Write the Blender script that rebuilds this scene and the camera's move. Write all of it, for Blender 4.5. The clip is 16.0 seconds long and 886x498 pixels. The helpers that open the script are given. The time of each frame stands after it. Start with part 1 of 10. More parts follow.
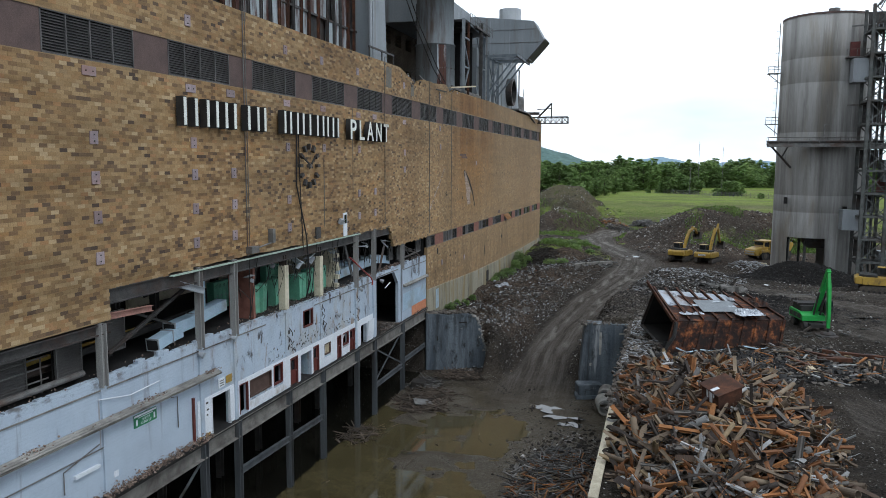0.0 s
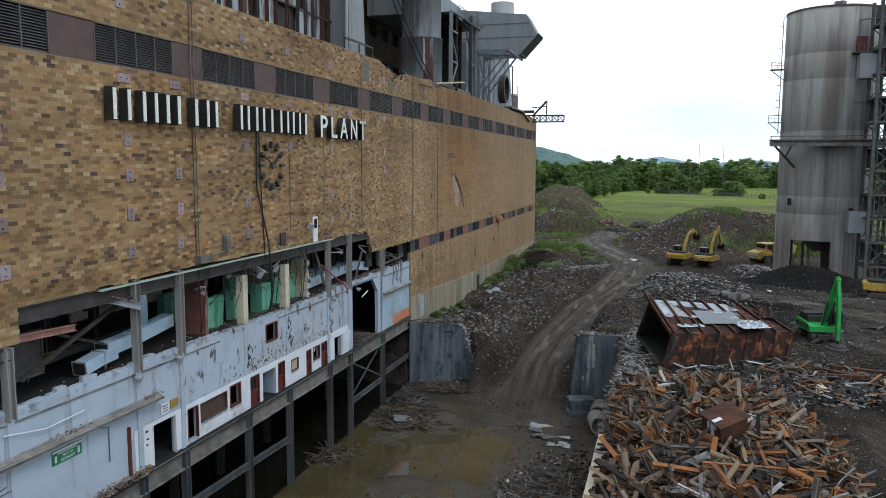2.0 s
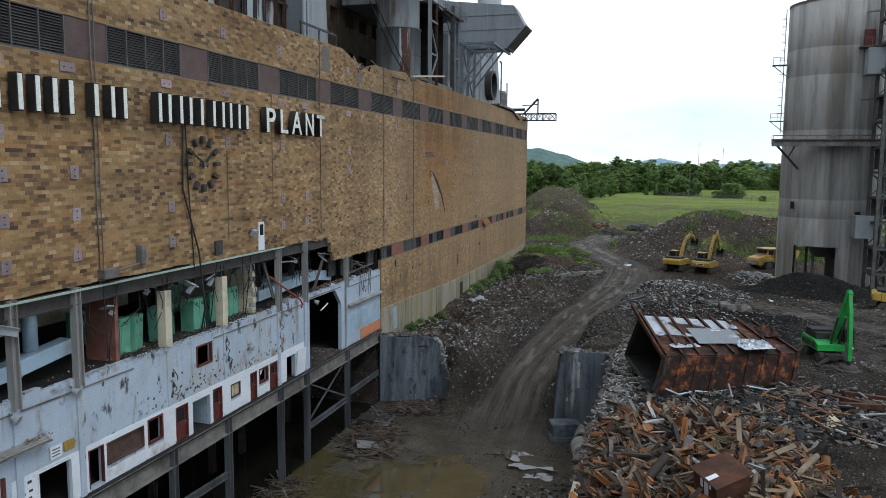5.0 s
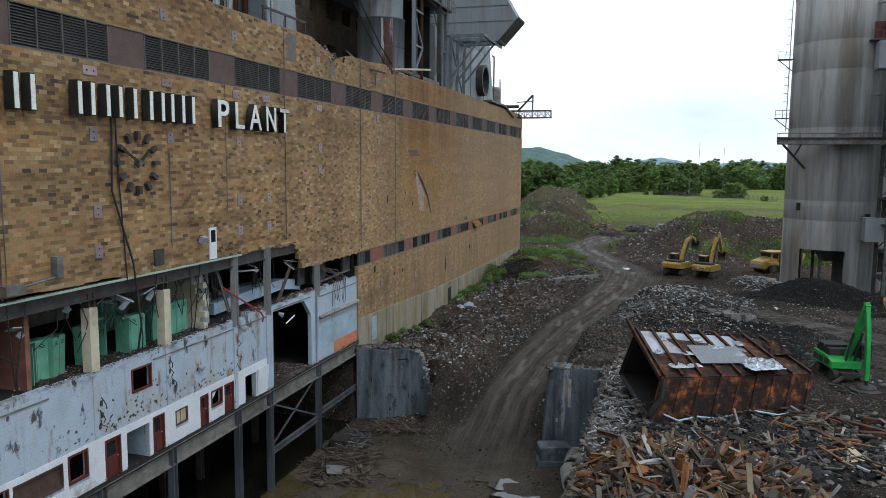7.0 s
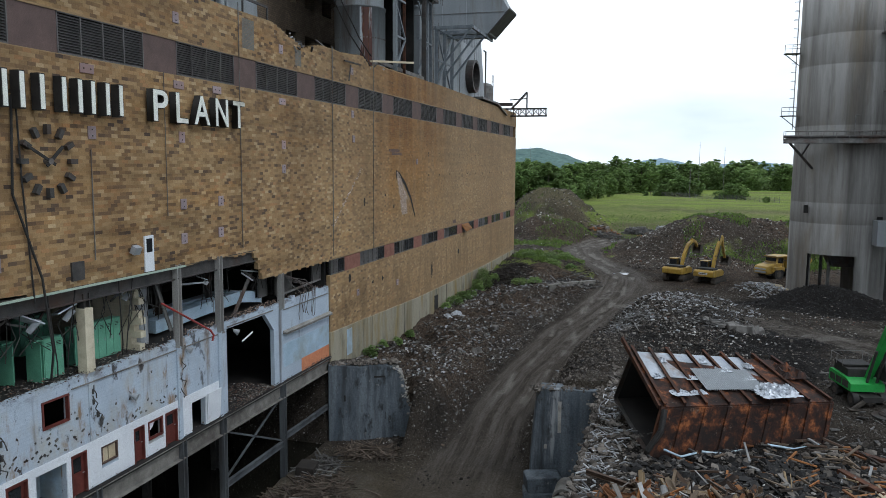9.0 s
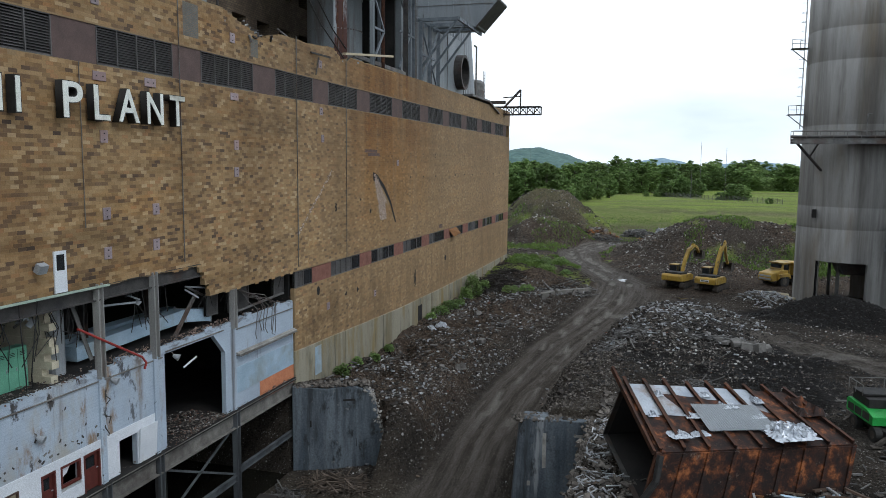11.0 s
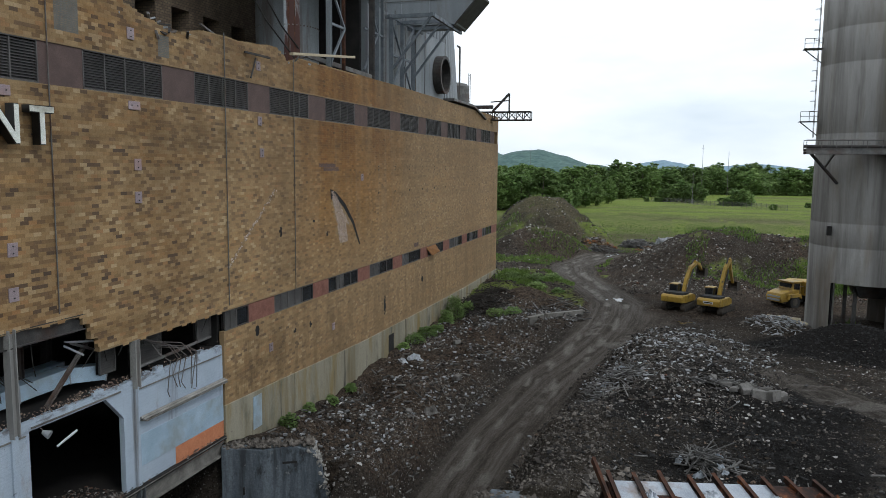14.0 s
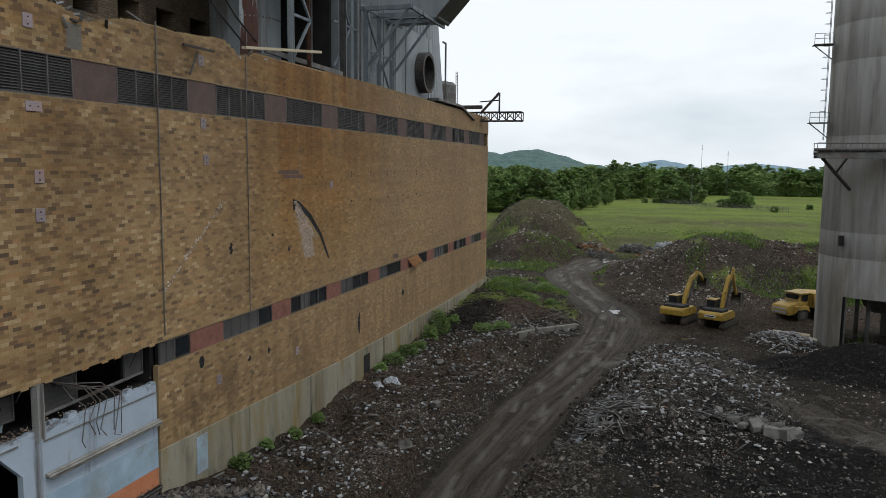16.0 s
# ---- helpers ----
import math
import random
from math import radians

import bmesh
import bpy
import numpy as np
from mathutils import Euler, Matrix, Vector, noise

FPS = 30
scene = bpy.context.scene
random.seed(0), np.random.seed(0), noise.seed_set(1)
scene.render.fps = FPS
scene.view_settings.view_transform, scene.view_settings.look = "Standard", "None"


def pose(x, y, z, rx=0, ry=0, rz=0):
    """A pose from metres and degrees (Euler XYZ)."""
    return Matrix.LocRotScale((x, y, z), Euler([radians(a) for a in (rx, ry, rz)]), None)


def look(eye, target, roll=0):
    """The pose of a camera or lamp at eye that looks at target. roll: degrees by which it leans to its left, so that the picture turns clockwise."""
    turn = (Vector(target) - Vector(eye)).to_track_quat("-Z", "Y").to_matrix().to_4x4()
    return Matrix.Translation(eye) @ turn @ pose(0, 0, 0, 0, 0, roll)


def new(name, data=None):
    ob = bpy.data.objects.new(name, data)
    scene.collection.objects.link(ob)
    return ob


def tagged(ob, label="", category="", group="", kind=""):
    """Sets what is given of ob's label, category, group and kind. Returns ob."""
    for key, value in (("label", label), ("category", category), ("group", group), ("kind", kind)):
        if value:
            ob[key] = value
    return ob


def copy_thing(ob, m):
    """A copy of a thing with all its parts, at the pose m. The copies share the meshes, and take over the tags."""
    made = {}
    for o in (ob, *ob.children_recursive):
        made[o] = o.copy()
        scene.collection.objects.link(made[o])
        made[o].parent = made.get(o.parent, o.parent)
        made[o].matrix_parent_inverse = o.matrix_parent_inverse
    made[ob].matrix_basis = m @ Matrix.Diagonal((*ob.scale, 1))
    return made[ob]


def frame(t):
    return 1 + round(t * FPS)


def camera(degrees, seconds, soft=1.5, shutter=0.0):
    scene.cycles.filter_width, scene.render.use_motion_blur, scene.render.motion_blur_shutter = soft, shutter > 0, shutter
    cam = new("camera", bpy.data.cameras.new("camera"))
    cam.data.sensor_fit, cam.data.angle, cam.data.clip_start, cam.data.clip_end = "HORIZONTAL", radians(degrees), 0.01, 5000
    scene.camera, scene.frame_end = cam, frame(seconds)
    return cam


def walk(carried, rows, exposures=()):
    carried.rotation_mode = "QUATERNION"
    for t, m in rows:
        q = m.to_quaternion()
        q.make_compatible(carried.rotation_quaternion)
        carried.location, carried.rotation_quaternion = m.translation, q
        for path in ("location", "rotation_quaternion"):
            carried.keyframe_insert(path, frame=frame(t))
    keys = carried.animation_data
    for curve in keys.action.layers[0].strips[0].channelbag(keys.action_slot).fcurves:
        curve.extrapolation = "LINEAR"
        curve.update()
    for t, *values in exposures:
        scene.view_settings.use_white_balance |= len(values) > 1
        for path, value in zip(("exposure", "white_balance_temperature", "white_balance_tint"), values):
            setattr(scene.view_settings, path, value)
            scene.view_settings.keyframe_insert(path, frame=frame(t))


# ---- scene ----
cam = camera(61.2, 16.0, soft=0.6)
PATH = [
    (0, (-0.213, 0.52, 21.589), (-0.778, 2.426, 21.361), 0.3),
    (0.5, (-0.147, 1.803, 21.581), (-0.714, 3.708, 21.354), 0.3),
    (1, (-0.063, 3.114, 21.551), (-0.629, 5.018, 21.324), 0.3),
    (1.5, (-0.02, 4.333, 21.561), (-0.586, 6.238, 21.333), 0.3),
    (2, (-0.006, 5.474, 21.576), (-0.571, 7.379, 21.348), 0.3),
    (2.5, (0.063, 6.58, 21.552), (-0.502, 8.485, 21.325), 0.3),
    (3, (0.14, 7.679, 21.492), (-0.425, 9.585, 21.265), 0.4),
    (3.5, (0.269, 8.753, 21.453), (-0.297, 10.658, 21.227), 0.4),
    (4, (0.388, 9.852, 21.444), (-0.177, 11.758, 21.219), 0.4),
    (6.5, (0.625, 16.199, 21.479), (0.06, 18.104, 21.252), 0.5),
    (7, (0.629, 17.615, 21.471), (0.064, 19.52, 21.243), 0.5),
    (7.5, (0.625, 19.079, 21.456), (0.06, 20.984, 21.229), 0.5),
    (8, (0.603, 20.548, 21.436), (0.038, 22.454, 21.208), 0.5),
    (8.5, (0.577, 21.981, 21.402), (0.012, 23.886, 21.175), 0.5),
    (9, (0.609, 23.322, 21.39), (0.044, 25.227, 21.164), 0.5),
    (11.5, (0.818, 30.672, 21.725), (0.25, 32.576, 21.497), 0.6),
    (12, (0.837, 32.191, 21.851), (0.269, 34.095, 21.624), 0.6),
    (12.5, (0.843, 33.691, 22.039), (0.274, 35.595, 21.812), 0.6),
    (13, (0.856, 35.197, 22.244), (0.287, 37.101, 22.018), 0.6),
    (13.5, (0.852, 36.723, 22.513), (0.283, 38.627, 22.288), 0.6),
    (14, (0.892, 38.187, 22.738), (0.321, 40.091, 22.515), 0.6),
    (14.5, (0.868, 39.686, 23.007), (0.297, 41.59, 22.783), 0.6),
    (15, (0.77, 41.221, 23.154), (0.201, 43.126, 22.93), 0.6),
    (15.5, (0.725, 42.83, 23.232), (0.157, 44.735, 23.007), 0.6),
    (16, (0.744, 44.461, 23.271), (0.177, 46.366, 23.047), 0.6),
]
walk(cam, [(t, look(eye, target, roll)) for t, eye, target, roll in PATH],
     exposures=[(0, -0.04, 6000, 10), (4, -0.08, 6000, 10), (7, -0.14, 6020, 10), (9, -0.16, 6050, 10), (11.5, -0.17, 6080, 10), (13, -0.22, 6150, 10), (14.5, -0.32, 6280, 10), (16, -0.45, 6450, 10)])

# ---- light: a bright overcast sky and a weak, wide sun ----
SUN_EL, SUN_AZ = 52.0, 118.0          # degrees; azimuth clockwise from +y
world = bpy.data.worlds.new("sky")
scene.world = world
world.use_nodes = True
wn, wl = world.node_tree.nodes, world.node_tree.links
wn.clear()
w_out = wn.new("ShaderNodeOutputWorld")
w_bg = wn.new("ShaderNodeBackground")
w_sky = wn.new("ShaderNodeTexSky")
w_sky.sky_type, w_sky.sun_disc = "NISHITA", False
w_sky.sun_elevation, w_sky.sun_rotation = radians(SUN_EL), radians(SUN_AZ)
w_co = wn.new("ShaderNodeTexCoord")
w_map = wn.new("ShaderNodeMapping")
w_map.inputs["Scale"].default_value = (1.0, 1.0, 3.4)
w_noise = wn.new("ShaderNodeTexNoise")
w_noise.inputs["Scale"].default_value, w_noise.inputs["Detail"].default_value = 2.1, 7.0
w_noise.inputs["Roughness"].default_value = 0.52
w_ramp = wn.new("ShaderNodeValToRGB")
w_ramp.color_ramp.elements[0].position, w_ramp.color_ramp.elements[0].color = 0.29, (9.2, 10.4, 11.3, 1)
w_ramp.color_ramp.elements[1].position, w_ramp.color_ramp.elements[1].color = 0.52, (13.4, 14.1, 14.6, 1)
w_mix = wn.new("ShaderNodeMixRGB")
w_mix.inputs["Fac"].default_value = 0.93
wl.new(w_co.outputs["Generated"], w_map.inputs["Vector"])
wl.new(w_map.outputs["Vector"], w_noise.inputs["Vector"])
wl.new(w_noise.outputs["Fac"], w_ramp.inputs["Fac"])
wl.new(w_sky.outputs["Color"], w_mix.inputs["Color1"])
wl.new(w_ramp.outputs["Color"], w_mix.inputs["Color2"])
wl.new(w_mix.outputs["Color"], w_bg.inputs["Color"])
w_bg.inputs["Strength"].default_value = 0.1
wl.new(w_bg.outputs["Background"], w_out.inputs["Surface"])
sun = new("sun", bpy.data.lights.new("sun", "SUN"))
sun.data.energy, sun.data.angle, sun.data.color = 0.9, radians(14), (1.0, 0.97, 0.93)
sun.rotation_euler = (radians(90 - SUN_EL), 0, radians(180 - SUN_AZ))


# ---- materials ----
def ramp(nodes, stops):
    r = nodes.new("ShaderNodeValToRGB")
    els = r.color_ramp.elements
    while len(els) > 1:
        els.remove(els[-1])
    els[0].position, els[0].color = stops[0][0], (*stops[0][1], 1)
    for p, c in stops[1:]:
        e = els.new(p)
        e.color = (*c, 1)
    return r


def material(name, stops, scale=2.0, rough=0.85, metal=0.0, bump=0.3, grain=30.0, stain=None, stain_scale=0.35,
             stain_at=(0.5, 0.68), island=0.0, streak=False, spec=0.3, obrand=0.0, extra=()):
    """Two scales of noise for colour, an optional stain over it, fine relief. island: brightness spread from piece to piece."""
    m = bpy.data.materials.new(name)
    m.use_nodes = True
    n, l = m.node_tree.nodes, m.node_tree.links
    b = n["Principled BSDF"]
    geo = n.new("ShaderNodeNewGeometry")
    co = n.new("ShaderNodeMapping")
    l.new(geo.outputs["Position"], co.inputs["Vector"])
    if streak:
        co.inputs["Scale"].default_value = (1, 1, 0.12)
    big = n.new("ShaderNodeTexNoise")
    big.inputs["Scale"].default_value, big.inputs["Detail"].default_value, big.inputs["Roughness"].default_value = scale, 8, 0.62
    l.new(co.outputs["Vector"], big.inputs["Vector"])
    r = ramp(n, stops)
    l.new(big.outputs["Fac"], r.inputs["Fac"])
    col = r.outputs["Color"]
    fine = n.new("ShaderNodeTexNoise")
    fine.inputs["Scale"].default_value, fine.inputs["Detail"].default_value = grain, 4
    l.new(geo.outputs["Position"], fine.inputs["Vector"])
    fm = n.new("ShaderNodeMapRange")
    fm.inputs["From Min"].default_value, fm.inputs["From Max"].default_value = 0.3, 0.7
    fm.inputs["To Min"].default_value, fm.inputs["To Max"].default_value = 0.78, 1.2
    l.new(fine.outputs["Fac"], fm.inputs["Value"])
    mul = n.new("ShaderNodeVectorMath")
    mul.operation = "SCALE"
    l.new(col, mul.inputs[0])
    l.new(fm.outputs["Result"], mul.inputs["Scale"])
    col = mul.outputs["Vector"]
    if stain:
        sn = n.new("ShaderNodeTexNoise")
        sn.inputs["Scale"].default_value, sn.inputs["Detail"].default_value, sn.inputs["Roughness"].default_value = stain_scale, 9, 0.66
        l.new(co.outputs["Vector"], sn.inputs["Vector"])
        sr = ramp(n, [(stain_at[0], (0, 0, 0)), (stain_at[1], (1, 1, 1))])
        l.new(sn.outputs["Fac"], sr.inputs["Fac"])
        mx = n.new("ShaderNodeMixRGB")
        l.new(sr.outputs["Color"], mx.inputs["Fac"])
        l.new(col, mx.inputs["Color1"])
        mx.inputs["Color2"].default_value = (*stain, 1)
        col = mx.outputs["Color"]
    for tint, tscale, lo, hi, squash, shift in extra:
        em = n.new("ShaderNodeMapping")
        em.inputs["Scale"].default_value, em.inputs["Location"].default_value = (1, 1, squash), (shift, shift * 2, 0)
        l.new(geo.outputs["Position"], em.inputs["Vector"])
        en = n.new("ShaderNodeTexNoise")
        en.inputs["Scale"].default_value, en.inputs["Detail"].default_value, en.inputs["Roughness"].default_value = tscale, 9, 0.68
        l.new(em.outputs["Vector"], en.inputs["Vector"])
        er = ramp(n, [(lo, (0, 0, 0)), (hi, (1, 1, 1))])
        l.new(en.outputs["Fac"], er.inputs["Fac"])
        ex = n.new("ShaderNodeMixRGB")
        l.new(er.outputs["Color"], ex.inputs["Fac"])
        l.new(col, ex.inputs["Color1"])
        ex.inputs["Color2"].default_value = (*tint, 1)
        col = ex.outputs["Color"]
    for amount, source in ((island, "island"), (obrand, "object")):
        if amount:
            if source == "island":
                v = geo.outputs["Random Per Island"]
            else:
                v = n.new("ShaderNodeObjectInfo").outputs["Random"]
            mr = n.new("ShaderNodeMapRange")
            mr.inputs["To Min"].default_value, mr.inputs["To Max"].default_value = 1 - amount, 1 + amount
            l.new(v, mr.inputs["Value"])
            s2 = n.new("ShaderNodeVectorMath")
            s2.operation = "SCALE"
            l.new(col, s2.inputs[0])
            l.new(mr.outputs["Result"], s2.inputs["Scale"])
            col = s2.outputs["Vector"]
    l.new(col, b.inputs["Base Color"])
    b.inputs["Roughness"].default_value, b.inputs["Metallic"].default_value = rough, metal
    b.inputs["Specular IOR Level"].default_value = spec
    if bump:
        bp = n.new("ShaderNodeBump")
        bp.inputs["Strength"].default_value, bp.inputs["Distance"].default_value = bump, 0.02
        l.new(fine.outputs["Fac"], bp.inputs["Height"])
        l.new(bp.outputs["Normal"], b.inputs["Normal"])
    return m


def palette_material(name, stops, rough=0.8, stain=None, dirt_scale=0.12, from_object=False, weather=False):
    """Pieces of many colours: each island (or object) takes its own colour from the ramp; large weathering over it."""
    m = bpy.data.materials.new(name)
    m.use_nodes = True
    n, l = m.node_tree.nodes, m.node_tree.links
    b = n["Principled BSDF"]
    geo = n.new("ShaderNodeNewGeometry")
    v = n.new("ShaderNodeObjectInfo").outputs["Random"] if from_object else geo.outputs["Random Per Island"]
    r = ramp(n, stops)
    r.color_ramp.interpolation = "CONSTANT"
    l.new(v, r.inputs["Fac"])
    col = r.outputs["Color"]
    fine = n.new("ShaderNodeTexNoise")
    fine.inputs["Scale"].default_value, fine.inputs["Detail"].default_value = 22, 4
    l.new(geo.outputs["Position"], fine.inputs["Vector"])
    big = n.new("ShaderNodeTexNoise")
    big.inputs["Scale"].default_value, big.inputs["Detail"].default_value, big.inputs["Roughness"].default_value = dirt_scale, 8, 0.6
    mp = n.new("ShaderNodeMapping")
    mp.inputs["Scale"].default_value = (1, 1, 0.45)
    l.new(geo.outputs["Position"], mp.inputs["Vector"])
    l.new(mp.outputs["Vector"], big.inputs["Vector"])
    for src, lo, hi in ((fine.outputs["Fac"], 0.82, 1.16), (big.outputs["Fac"], 0.74, 1.24)):
        mr = n.new("ShaderNodeMapRange")
        mr.inputs["From Min"].default_value, mr.inputs["From Max"].default_value = 0.3, 0.7
        mr.inputs["To Min"].default_value, mr.inputs["To Max"].default_value = lo, hi
        l.new(src, mr.inputs["Value"])
        s2 = n.new("ShaderNodeVectorMath")
        s2.operation = "SCALE"
        l.new(col, s2.inputs[0])
        l.new(mr.outputs["Result"], s2.inputs["Scale"])
        col = s2.outputs["Vector"]
    if stain:
        st = n.new("ShaderNodeTexNoise")
        st.inputs["Scale"].default_value, st.inputs["Detail"].default_value = 0.09, 6
        mp2 = n.new("ShaderNodeMapping")
        mp2.inputs["Scale"].default_value, mp2.inputs["Location"].default_value = (1, 1, 0.3), (3, 7, 1)
        l.new(geo.outputs["Position"], mp2.inputs["Vector"])
        l.new(mp2.outputs["Vector"], st.inputs["Vector"])
        sr = ramp(n, [(0.5, (0, 0, 0)), (0.72, (0.7, 0.7, 0.7))])
        l.new(st.outputs["Fac"], sr.inputs["Fac"])
        mx = n.new("ShaderNodeMixRGB")
        mx.blend_type = "MULTIPLY"
        l.new(sr.outputs["Color"], mx.inputs["Fac"])
        l.new(col, mx.inputs["Color1"])
        mx.inputs["Color2"].default_value = (*stain, 1)
        col = mx.outputs["Color"]
    if weather:
        sep = n.new("ShaderNodeSeparateXYZ")
        l.new(geo.outputs["Position"], sep.inputs["Vector"])

        def span(src, a0, a1, b0=0.0, b1=1.0):
            mr = n.new("ShaderNodeMapRange")
            mr.interpolation_type = "SMOOTHSTEP"
            mr.inputs["From Min"].default_value, mr.inputs["From Max"].default_value = a0, a1
            mr.inputs["To Min"].default_value, mr.inputs["To Max"].default_value = b0, b1
            l.new(src, mr.inputs["Value"])
            return mr.outputs["Result"]

        def noise(scale, stretch, shift, detail=8):
            em = n.new("ShaderNodeMapping")
            em.inputs["Scale"].default_value, em.inputs["Location"].default_value = stretch, (shift, shift, shift)
            l.new(geo.outputs["Position"], em.inputs["Vector"])
            t = n.new("ShaderNodeTexNoise")
            t.inputs["Scale"].default_value, t.inputs["Detail"].default_value, t.inputs["Roughness"].default_value = scale, detail, 0.65
            l.new(em.outputs["Vector"], t.inputs["Vector"])
            return t.outputs["Fac"]

        def times(*fs):
            out = fs[0]
            for f in fs[1:]:
                k = n.new("ShaderNodeMath")
                k.operation = "MULTIPLY"
                l.new(out, k.inputs[0])
                l.new(f, k.inputs[1])
                out = k.outputs[0]
            return out

        def tint(fac, colour, kind="MULTIPLY"):
            mx = n.new("ShaderNodeMixRGB")
            mx.blend_type = kind
            l.new(fac, mx.inputs["Fac"])
            l.new(col, mx.inputs["Color1"])
            mx.inputs["Color2"].default_value = (*colour, 1)
            return mx.outputs["Color"]
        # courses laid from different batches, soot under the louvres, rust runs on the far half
        col = tint(span(noise(0.55, (1, 0.16, 1.7), 2.0), 0.44, 0.7), (0.6, 0.59, 0.57))
        col = tint(span(noise(0.5, (1, 0.2, 1.5), 31.0), 0.5, 0.72, 0.0, 0.55), (1.22, 1.02, 0.72))
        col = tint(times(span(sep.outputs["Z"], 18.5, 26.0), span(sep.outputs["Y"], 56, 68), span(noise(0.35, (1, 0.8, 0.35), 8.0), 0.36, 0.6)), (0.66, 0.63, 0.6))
        col = tint(times(span(sep.outputs["Y"], 82, 92), span(sep.outputs["Y"], 112, 100), span(sep.outputs["Z"], 12.0, 25.5), span(noise(0.3, (1, 1.0, 0.12), 17.0), 0.3, 0.56, 0.0, 0.85)), (0.92, 0.72, 0.45))
        col = tint(times(span(sep.outputs["Z"], 13.6, 10.2), span(noise(0.7, (1, 1.0, 0.18), 23.0), 0.46, 0.6, 0.0, 0.85)), (0.45, 0.44, 0.43))
        col = tint(span(noise(0.16, (1, 0.5, 2.6), 41.0), 0.62, 0.72, 0.0, 0.6), (0.55, 0.52, 0.5))
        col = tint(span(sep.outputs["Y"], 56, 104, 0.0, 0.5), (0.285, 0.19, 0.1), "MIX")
        run = times(span(sep.outputs["Y"], 83, 94), span(sep.outputs["Y"], 116, 100), span(sep.outputs["Z"], 12.0, 20.0))
        col = tint(times(run, span(noise(0.4, (1, 1.0, 0.1), 53.0), 0.34, 0.6, 0.1, 0.75)), (0.93, 0.74, 0.42))
        col = tint(times(run, span(sep.outputs["Z"], 20.0, 25.0), span(noise(0.5, (1, 1.2, 0.1), 57.0), 0.4, 0.6, 0.0, 0.75)), (0.66, 0.55, 0.44))
    l.new(col, b.inputs["Base Color"])
    b.inputs["Roughness"].default_value = rough
    b.inputs["Specular IOR Level"].default_value = 0.25
    return m


BUFF = [(0.0, (0.29, 0.188, 0.088)), (0.16, (0.31, 0.208, 0.102)), (0.31, (0.235, 0.151, 0.072)), (0.44, (0.345, 0.238, 0.12)),
        (0.57, (0.28, 0.172, 0.079)), (0.67, (0.198, 0.125, 0.062)), (0.755, (0.42, 0.31, 0.175)), (0.815, (0.162, 0.103, 0.056)),
        (0.87, (0.32, 0.183, 0.085)), (0.915, (0.178, 0.115, 0.064)), (0.955, (0.11, 0.073, 0.046)), (0.985, (0.075, 0.052, 0.037))]
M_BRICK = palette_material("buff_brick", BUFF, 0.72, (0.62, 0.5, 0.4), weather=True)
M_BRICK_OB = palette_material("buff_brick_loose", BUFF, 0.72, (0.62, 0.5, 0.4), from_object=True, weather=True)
M_MORTAR = material("mortar", [(0.3, (0.22, 0.15, 0.078)), (0.7, (0.29, 0.2, 0.105))], 1.5)
M_BROKEN = material("broken_masonry", [(0.3, (0.27, 0.19, 0.15)), (0.5, (0.46, 0.38, 0.32)), (0.7, (0.2, 0.125, 0.095))], 5, bump=1.0, grain=12, island=0.4)
M_PURPLE = material("purple_brick", [(0.3, (0.085, 0.06, 0.055)), (0.7, (0.125, 0.085, 0.075))], 1.2)
M_REDBRICK = material("red_brick", [(0.3, (0.14, 0.06, 0.045)), (0.7, (0.24, 0.11, 0.08))], 2.0, island=0.25)


def coursed_brick(name, c1, c2, joint):
    """Brickwork too far off for single bricks: courses on the wall's own plane, with soot."""
    m = bpy.data.materials.new(name)
    m.use_nodes = True
    n, l = m.node_tree.nodes, m.node_tree.links
    geo, sep, com, bt = (n.new("ShaderNode" + k) for k in ("NewGeometry", "SeparateXYZ", "CombineXYZ", "TexBrick"))
    l.new(geo.outputs["Position"], sep.inputs["Vector"])
    add = n.new("ShaderNodeMath")
    l.new(sep.outputs["X"], add.inputs[0])
    l.new(sep.outputs["Y"], add.inputs[1])
    l.new(add.outputs[0], com.inputs["X"])
    l.new(sep.outputs["Z"], com.inputs["Y"])
    l.new(com.outputs["Vector"], bt.inputs["Vector"])
    for k, v in (("Scale", 1.0), ("Brick Width", 0.42), ("Row Height", 0.21), ("Mortar Size", 0.02), ("Bias", -0.1)):
        bt.inputs[k].default_value = v
    for k, v in (("Color1", c1), ("Color2", c2), ("Mortar", joint)):
        bt.inputs[k].default_value = (*v, 1)
    soot = n.new("ShaderNodeTexNoise")
    soot.inputs["Scale"].default_value, soot.inputs["Detail"].default_value = 0.3, 7
    l.new(geo.outputs["Position"], soot.inputs["Vector"])
    r = ramp(n, [(0.35, (0.45, 0.43, 0.41)), (0.65, (1, 1, 1))])
    l.new(soot.outputs["Fac"], r.inputs["Fac"])
    mx = n.new("ShaderNodeMixRGB")
    mx.blend_type = "MULTIPLY"
    mx.inputs["Fac"].default_value = 1.0
    l.new(bt.outputs["Color"], mx.inputs["Color1"])
    l.new(r.outputs["Color"], mx.inputs["Color2"])
    l.new(mx.outputs["Color"], n["Principled BSDF"].inputs["Base Color"])
    n["Principled BSDF"].inputs["Roughness"].default_value = 0.85
    return m


